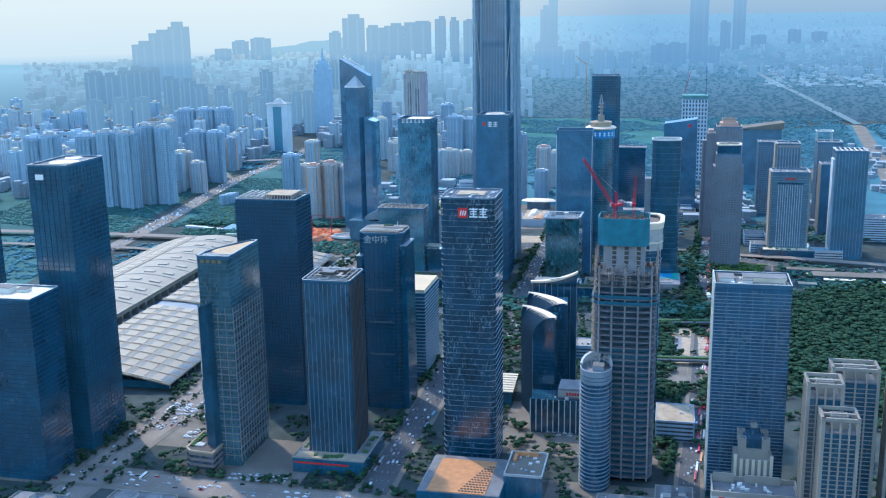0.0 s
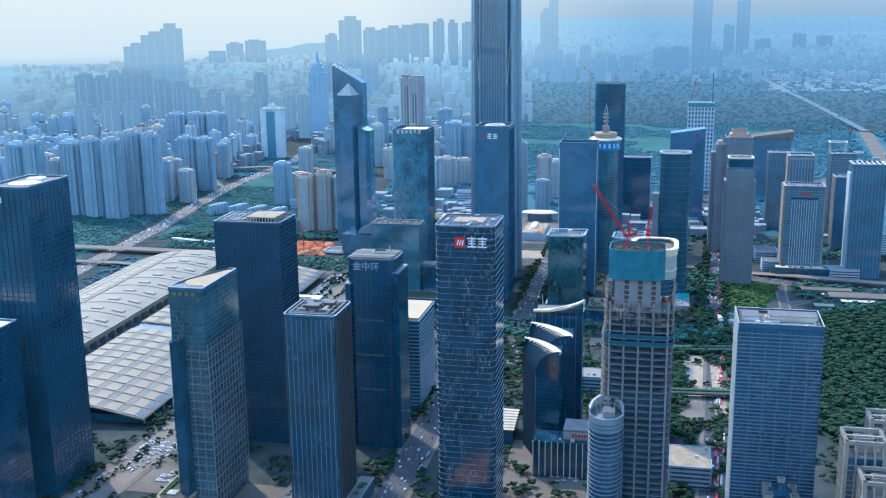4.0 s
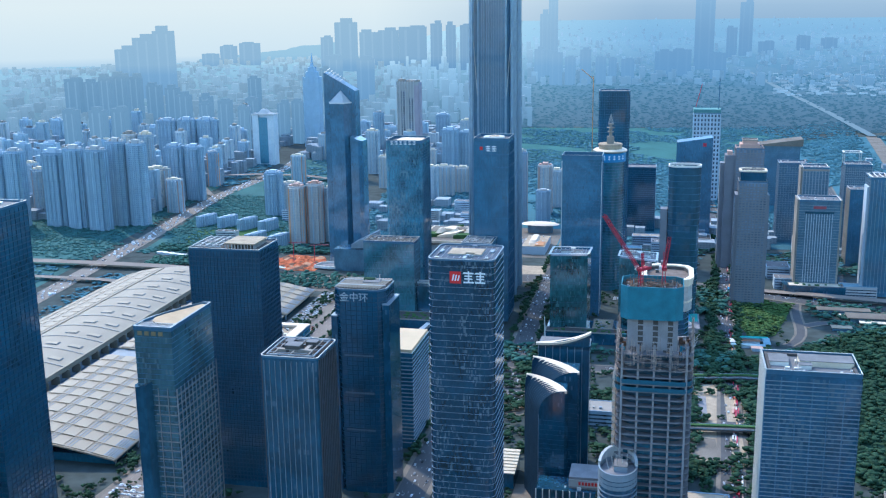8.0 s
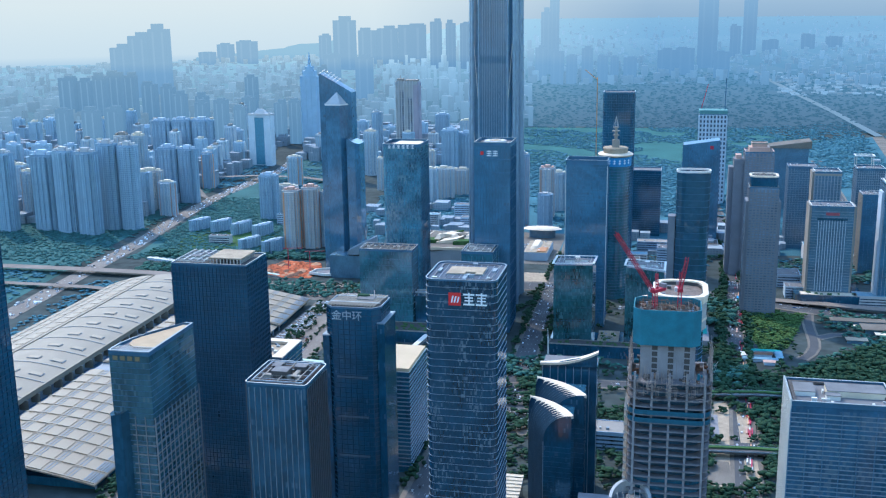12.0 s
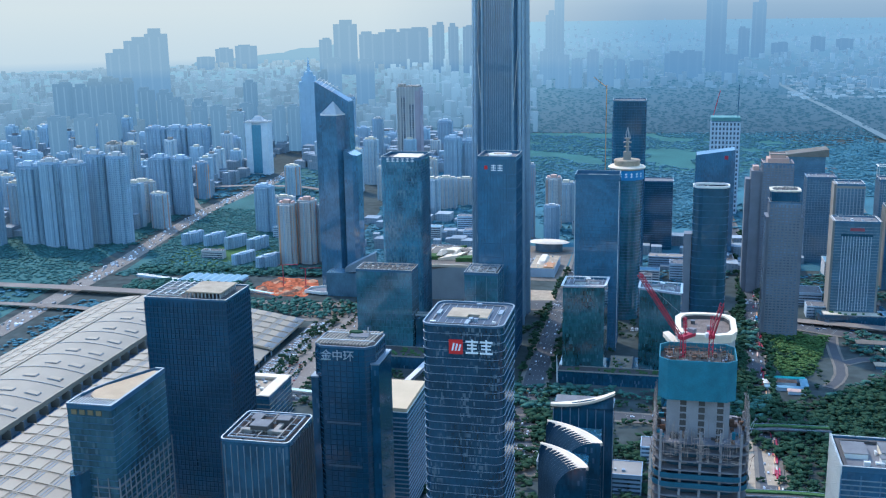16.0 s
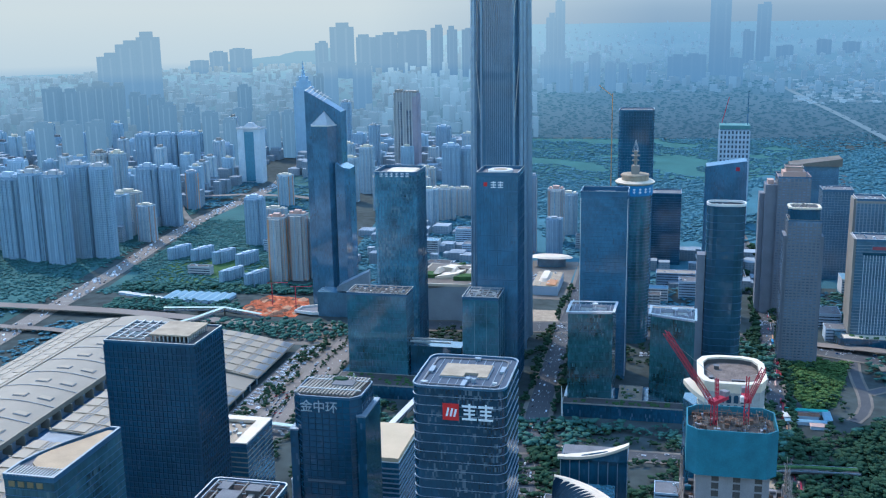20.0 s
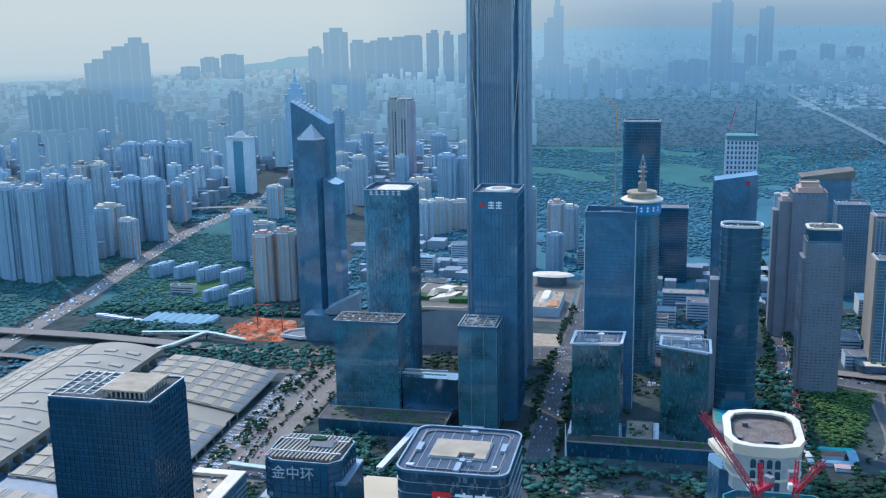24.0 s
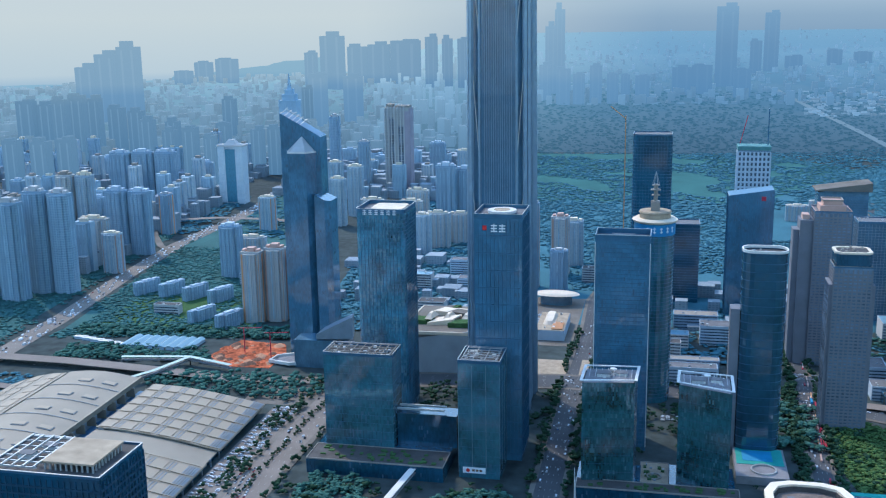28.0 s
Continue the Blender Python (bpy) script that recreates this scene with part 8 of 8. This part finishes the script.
# low blocks between the towers
LOW = [(175, 1700, 60, 20, 22), (180, 1745, 70, 16, 16), (150, 1790, 50, 18, 24), (205, 1610, 40, 22, 14), (190, 1655, 54, 16, 18), (160, 1840, 64, 22, 20), (230, 1860, 40, 30, 26), (215, 1930, 60, 24, 20), (300, 1930, 40, 40, 18), (400, 1660, 60, 26, 16), (440, 1700, 30, 40, 22), (480, 1620, 50, 24, 14), (390, 1730, 34, 40, 18), (-80, 2010, 50, 30, 24), (-160, 1990, 40, 24, 20), (-100, 2120, 60, 24, 22), (-40, 2080, 30, 40, 20), (-195, 2140, 44, 22, 24), (-120, 2230, 60, 22, 26), (-250, 2180, 40, 22, 22), (90, 2180, 40, 22, 24), (110, 2080, 36, 30, 18), (-275, 1150, 30, 50, 26), (-185, 1180, 60, 40, 24), (-180, 905, 36, 36, 24), (70, 1120, 50, 30, 18), (20, 1150, 34, 30, 14), (120, 1180, 40, 24, 16), (150, 900, 36, 46, 20), (480, 1880, 60, 40, 26), (600, 1760, 60, 40, 40), (660, 1600, 70, 40, 30), (-560, 1980, 40, 14, 14), (-470, 2150, 50, 14, 20), (-420, 2200, 46, 14, 22)]
for k, (x, y, w, d, h) in enumerate(LOW):
    t = thing("low_block", at(x, y), ("pale" if k % 2 else "grey") + " low-rise block with cluttered flat roof", "building", "low blocks")
    wall = (PAINT_PALE, PAINT_GREY, PAINT_CREAM)[k % 3]
    part("wall", MB().box(-w / 2, w / 2, -d / 2, d / 2, 0, h), wall, t)
    ws = MB().box(-w / 2 + 1, w / 2 - 1, -0.25, 0.1, 0, 1.6).mesh("window_band", WIN_DARK)
    for j in range(int(h / 4)):
        put("window_band", ws, t, pose(0, -d / 2, 1.6 + 4 * j))
    part("parapet", MB().ring(rrect(w + 0.5, d + 0.5), rrect(w - 0.8, d - 0.8), h - 0.3, h + 1), wall, t)
    part("roof_deck", MB().box(-w / 2 + 0.6, w / 2 - 0.6, -d / 2 + 0.6, d / 2 - 0.6, h - 0.2, h + 0.3), (ROOF, STONE, ROOF_DARK, ROOF, TAN, BLUE_ROOF)[k % 6], t)
    clutter(t, w - 6, d - 5, h + 0.3, 5, 200 + k)

# ---- traffic ----
car_body = MB().prism([(-2.2, -0.9), (2.2, -0.9), (2.2, 0.9), (-2.2, 0.9)], 0.35, 0.95, [(-2.1, -0.85), (2.1, -0.85), (2.1, 0.85), (-2.1, 0.85)])
cabin_me = MB().prism([(-1.5, -0.8), (1.1, -0.8), (1.1, 0.8), (-1.5, 0.8)], 0.95, 1.5, [(-1.0, -0.7), (0.6, -0.7), (0.6, 0.7), (-1.0, 0.7)]).mesh("cabin", CAR_GLASS)
PAINTS = [plain("white_car_paint", (0.75, 0.75, 0.75), 0.25), plain("black_car_paint", (0.02, 0.02, 0.025), 0.2), plain("silver_car_paint", (0.40, 0.42, 0.44), 0.3, 0.5), plain("red_car_paint", (0.40, 0.03, 0.03), 0.25), plain("blue_car_paint", (0.04, 0.12, 0.30), 0.25)]
bodies = [car_body.mesh("car_body", m) for m in PAINTS]
WORDS = ["white", "black", "silver", "red", "blue"]
bus_body = MB().box(-6, 6, -1.25, 1.25, 0.4, 3.2)
rc = random.Random(21)


def drive(points, width, n, z, lo=0.0):
    for _ in range(n):
        k = rc.randrange(len(points) - 1)
        (x0, y0, *_), (x1, y1, *_) = points[k], points[k + 1]
        f, off = rc.random(), rc.choice([-1, 1]) * rc.uniform(0.12, 0.42) * width
        d = Vector((x1 - x0, y1 - y0)).normalized()
        x, y = x0 + (x1 - x0) * f - d.y * off, y0 + (y1 - y0) * f + d.x * off
        i = rc.choice([0, 0, 0, 1, 1, 2, 2, 3, 4])
        c = new("car", bodies[i])
        c.matrix_world = pose(x, y, z, 0, 0, math.degrees(math.atan2(d.y, d.x)))
        tagged(c, WORDS[i] + " car driving on the asphalt road", "car", "cars on the roads")
        put("cabin", cabin_me, c)


drive([(-722, 1750), (-712, 1950), (-714, 2200), (-706, 2450), (-672, 2670), (-650, 2850), (-655, 3150)], 33, 40, 0.5)
drive(AVENUE, 34, 30, 0.56)
drive([(-16, 1200), (0, 1400), (20, 1560), (42, 1720), (69, 1900)], 24, 26, 0.61)
drive([(150, 800), (188, 1000), (222, 1200), (262, 1450), (302, 1680)], 26, 16, 0.61)
drive([(-560, 800), (-330, 770), (-135, 735), (120, 690)], 30, 30, 0.66)
drive([(-122, 760), (-100, 930), (-78, 1100), (-60, 1260)], 26, 22, 0.56)
drive([(20, 1700), (300, 1645), (430, 1570), (620, 1500)], 40, 22, 0.71)
for x, y, nx, ny in ((-285, 1400, 4, 14), (-300, 1640, 8, 3), (-345, 905, 6, 4)):
    for i in range(nx):
        for j in range(ny):
            if rc.random() < 0.7:
                q = rc.choice([0, 0, 1, 1, 2, 2, 3])
                c = new("car", bodies[q])
                c.matrix_world = at(x + (i - nx / 2) * 5.6, y + (j - ny / 2) * 6.2, 0.22) @ pose(0, 0, 0, 0, 0, 90)
                tagged(c, WORDS[q] + " car parked on a pale paved lot", "car", "parked cars")
                put("cabin", cabin_me, c)
for x, y, mat, w in ((-90, 900, BLUE_ROOF, "teal"), (-86, 930, BLUE_ROOF, "teal"), (-8, 1350, PAINT_ORANGE, "orange"), (-330, 775, WHITE, "white"), (300, 1640, COURT_BLUE, "blue")):
    b = solid("bus", bus_body, mat, w + " city bus on the street", "bus", at(x, y, 0.6) @ pose(0, 0, 0, 0, 0, 90), "buses")
    part("window_band", MB().box(-5.8, 5.8, -1.3, 1.3, 1.6, 2.5), CAR_GLASS, b)

# road works: hoardings, cabins and containers
rk = random.Random(33)
WORKS = [(150, 800), (188, 1000), (222, 1200), (262, 1450), (302, 1680), (335, 1900)]
hue = [(RED, "red"), (RED, "red"), (PAINT_ORANGE, "orange"), (WHITE, "white"), (PAINT_PINK, "salmon")]
for k in range(110):
    j = rk.randrange(len(WORKS) - 1)
    (x0, y0), (x1, y1) = WORKS[j], WORKS[j + 1]
    f, off = rk.random(), rk.choice([3, 6, 6, 9]) + rk.uniform(-1, 1)
    mat, w = rk.choice(hue)
    ln, wd, hh = rk.uniform(5, 22), rk.uniform(0.7, 1.8), rk.uniform(1.2, 2.4)
    solid("site_container", MB().box(-wd / 2, wd / 2, -ln / 2, ln / 2, 0, hh), mat, w + " steel site container beside road works", "container", at(x0 + (x1 - x0) * f + off, y0 + (y1 - y0) * f, 0.6, -11), "road-works containers")

# more traffic and parked cars, too many to tell apart
cv = [(-2.2, -0.9, 0.3), (2.2, -0.9, 0.3), (2.2, 0.9, 0.3), (-2.2, 0.9, 0.3), (-2.2, -0.9, 0.95), (2.2, -0.9, 0.95), (2.2, 0.9, 0.95), (-2.2, 0.9, 0.95)]
cv += [(-1.5, -0.8, 0.95), (1.1, -0.8, 0.95), (1.1, 0.8, 0.95), (-1.5, 0.8, 0.95), (-1.0, -0.7, 1.5), (0.6, -0.7, 1.5), (0.6, 0.7, 1.5), (-1.0, 0.7, 1.5)]
car_t = (np.array(cv), np.concatenate([box_f, box_f + 8]))
far_car = plain("mixed_car_paint", (0.34, 0.35, 0.37), 0.3, 0.1, 0.01, 0.9, island=1.0)
rows = []
for pts, width, n in ((AVENUE, 34, 70), ([(-16, 1200), (0, 1400), (20, 1560), (42, 1720), (69, 1900), (86, 2060)], 24, 50), ([(-560, 800), (-330, 770), (-135, 735), (120, 690)], 30, 60), ([(-122, 760), (-100, 930), (-78, 1100), (-60, 1260)], 26, 60), ([(20, 1700), (300, 1645), (430, 1570), (620, 1500)], 40, 70), ([(150, 800), (188, 1000), (222, 1200), (262, 1450), (302, 1680)], 16, 50), ([(-330, 1330), (-60, 1300), (150, 1275)], 18, 40), ([(430, 1570), (640, 2300)], 20, 40)):
    for _ in range(n):
        k = rw.randint(0, len(pts) - 1)
        (x0, y0), (x1, y1) = pts[k][:2], pts[k + 1][:2]
        d = Vector((x1 - x0, y1 - y0)).normalized()
        f, off = rw.rand(), (rw.randint(0, 6) - 2.5) / 6 * width * 0.9
        rows.append((x0 + (x1 - x0) * f - d.y * off, y0 + (y1 - y0) * f + d.x * off, 0.62, 1, 1, math.atan2(d.y, d.x)))
many("road_traffic", car_t, rows, far_car, "small cars of mixed colours on the streets", "cars")
rows = []
for x, y, nx, ny, turn in ((-311, 1425, 5, 64, 0), (-330, 930, 12, 8, 0), (-300, 870, 8, 5, 0), (10, 1180, 10, 6, 0), (50, 890, 8, 5, 0), (-225, 780, 10, 4, 0), (330, 1720, 10, 5, 0), (-10, 1960, 4, 12, 0), (150, 1585, 8, 5, 0)):
    for i in range(nx):
        for j in range(ny):
            if rw.rand() < 0.62:
                q = at(x, y) @ Vector(((i - nx / 2) * 5.4, (j - ny / 2) * 3.1 + (j // 2) * 2.6, 0))
                rows.append((q.x, q.y, 0.3, 1, 1, radians(GRID)))
many("parked_cars", car_t, rows, far_car, "rows of parked cars of mixed colours", "cars")
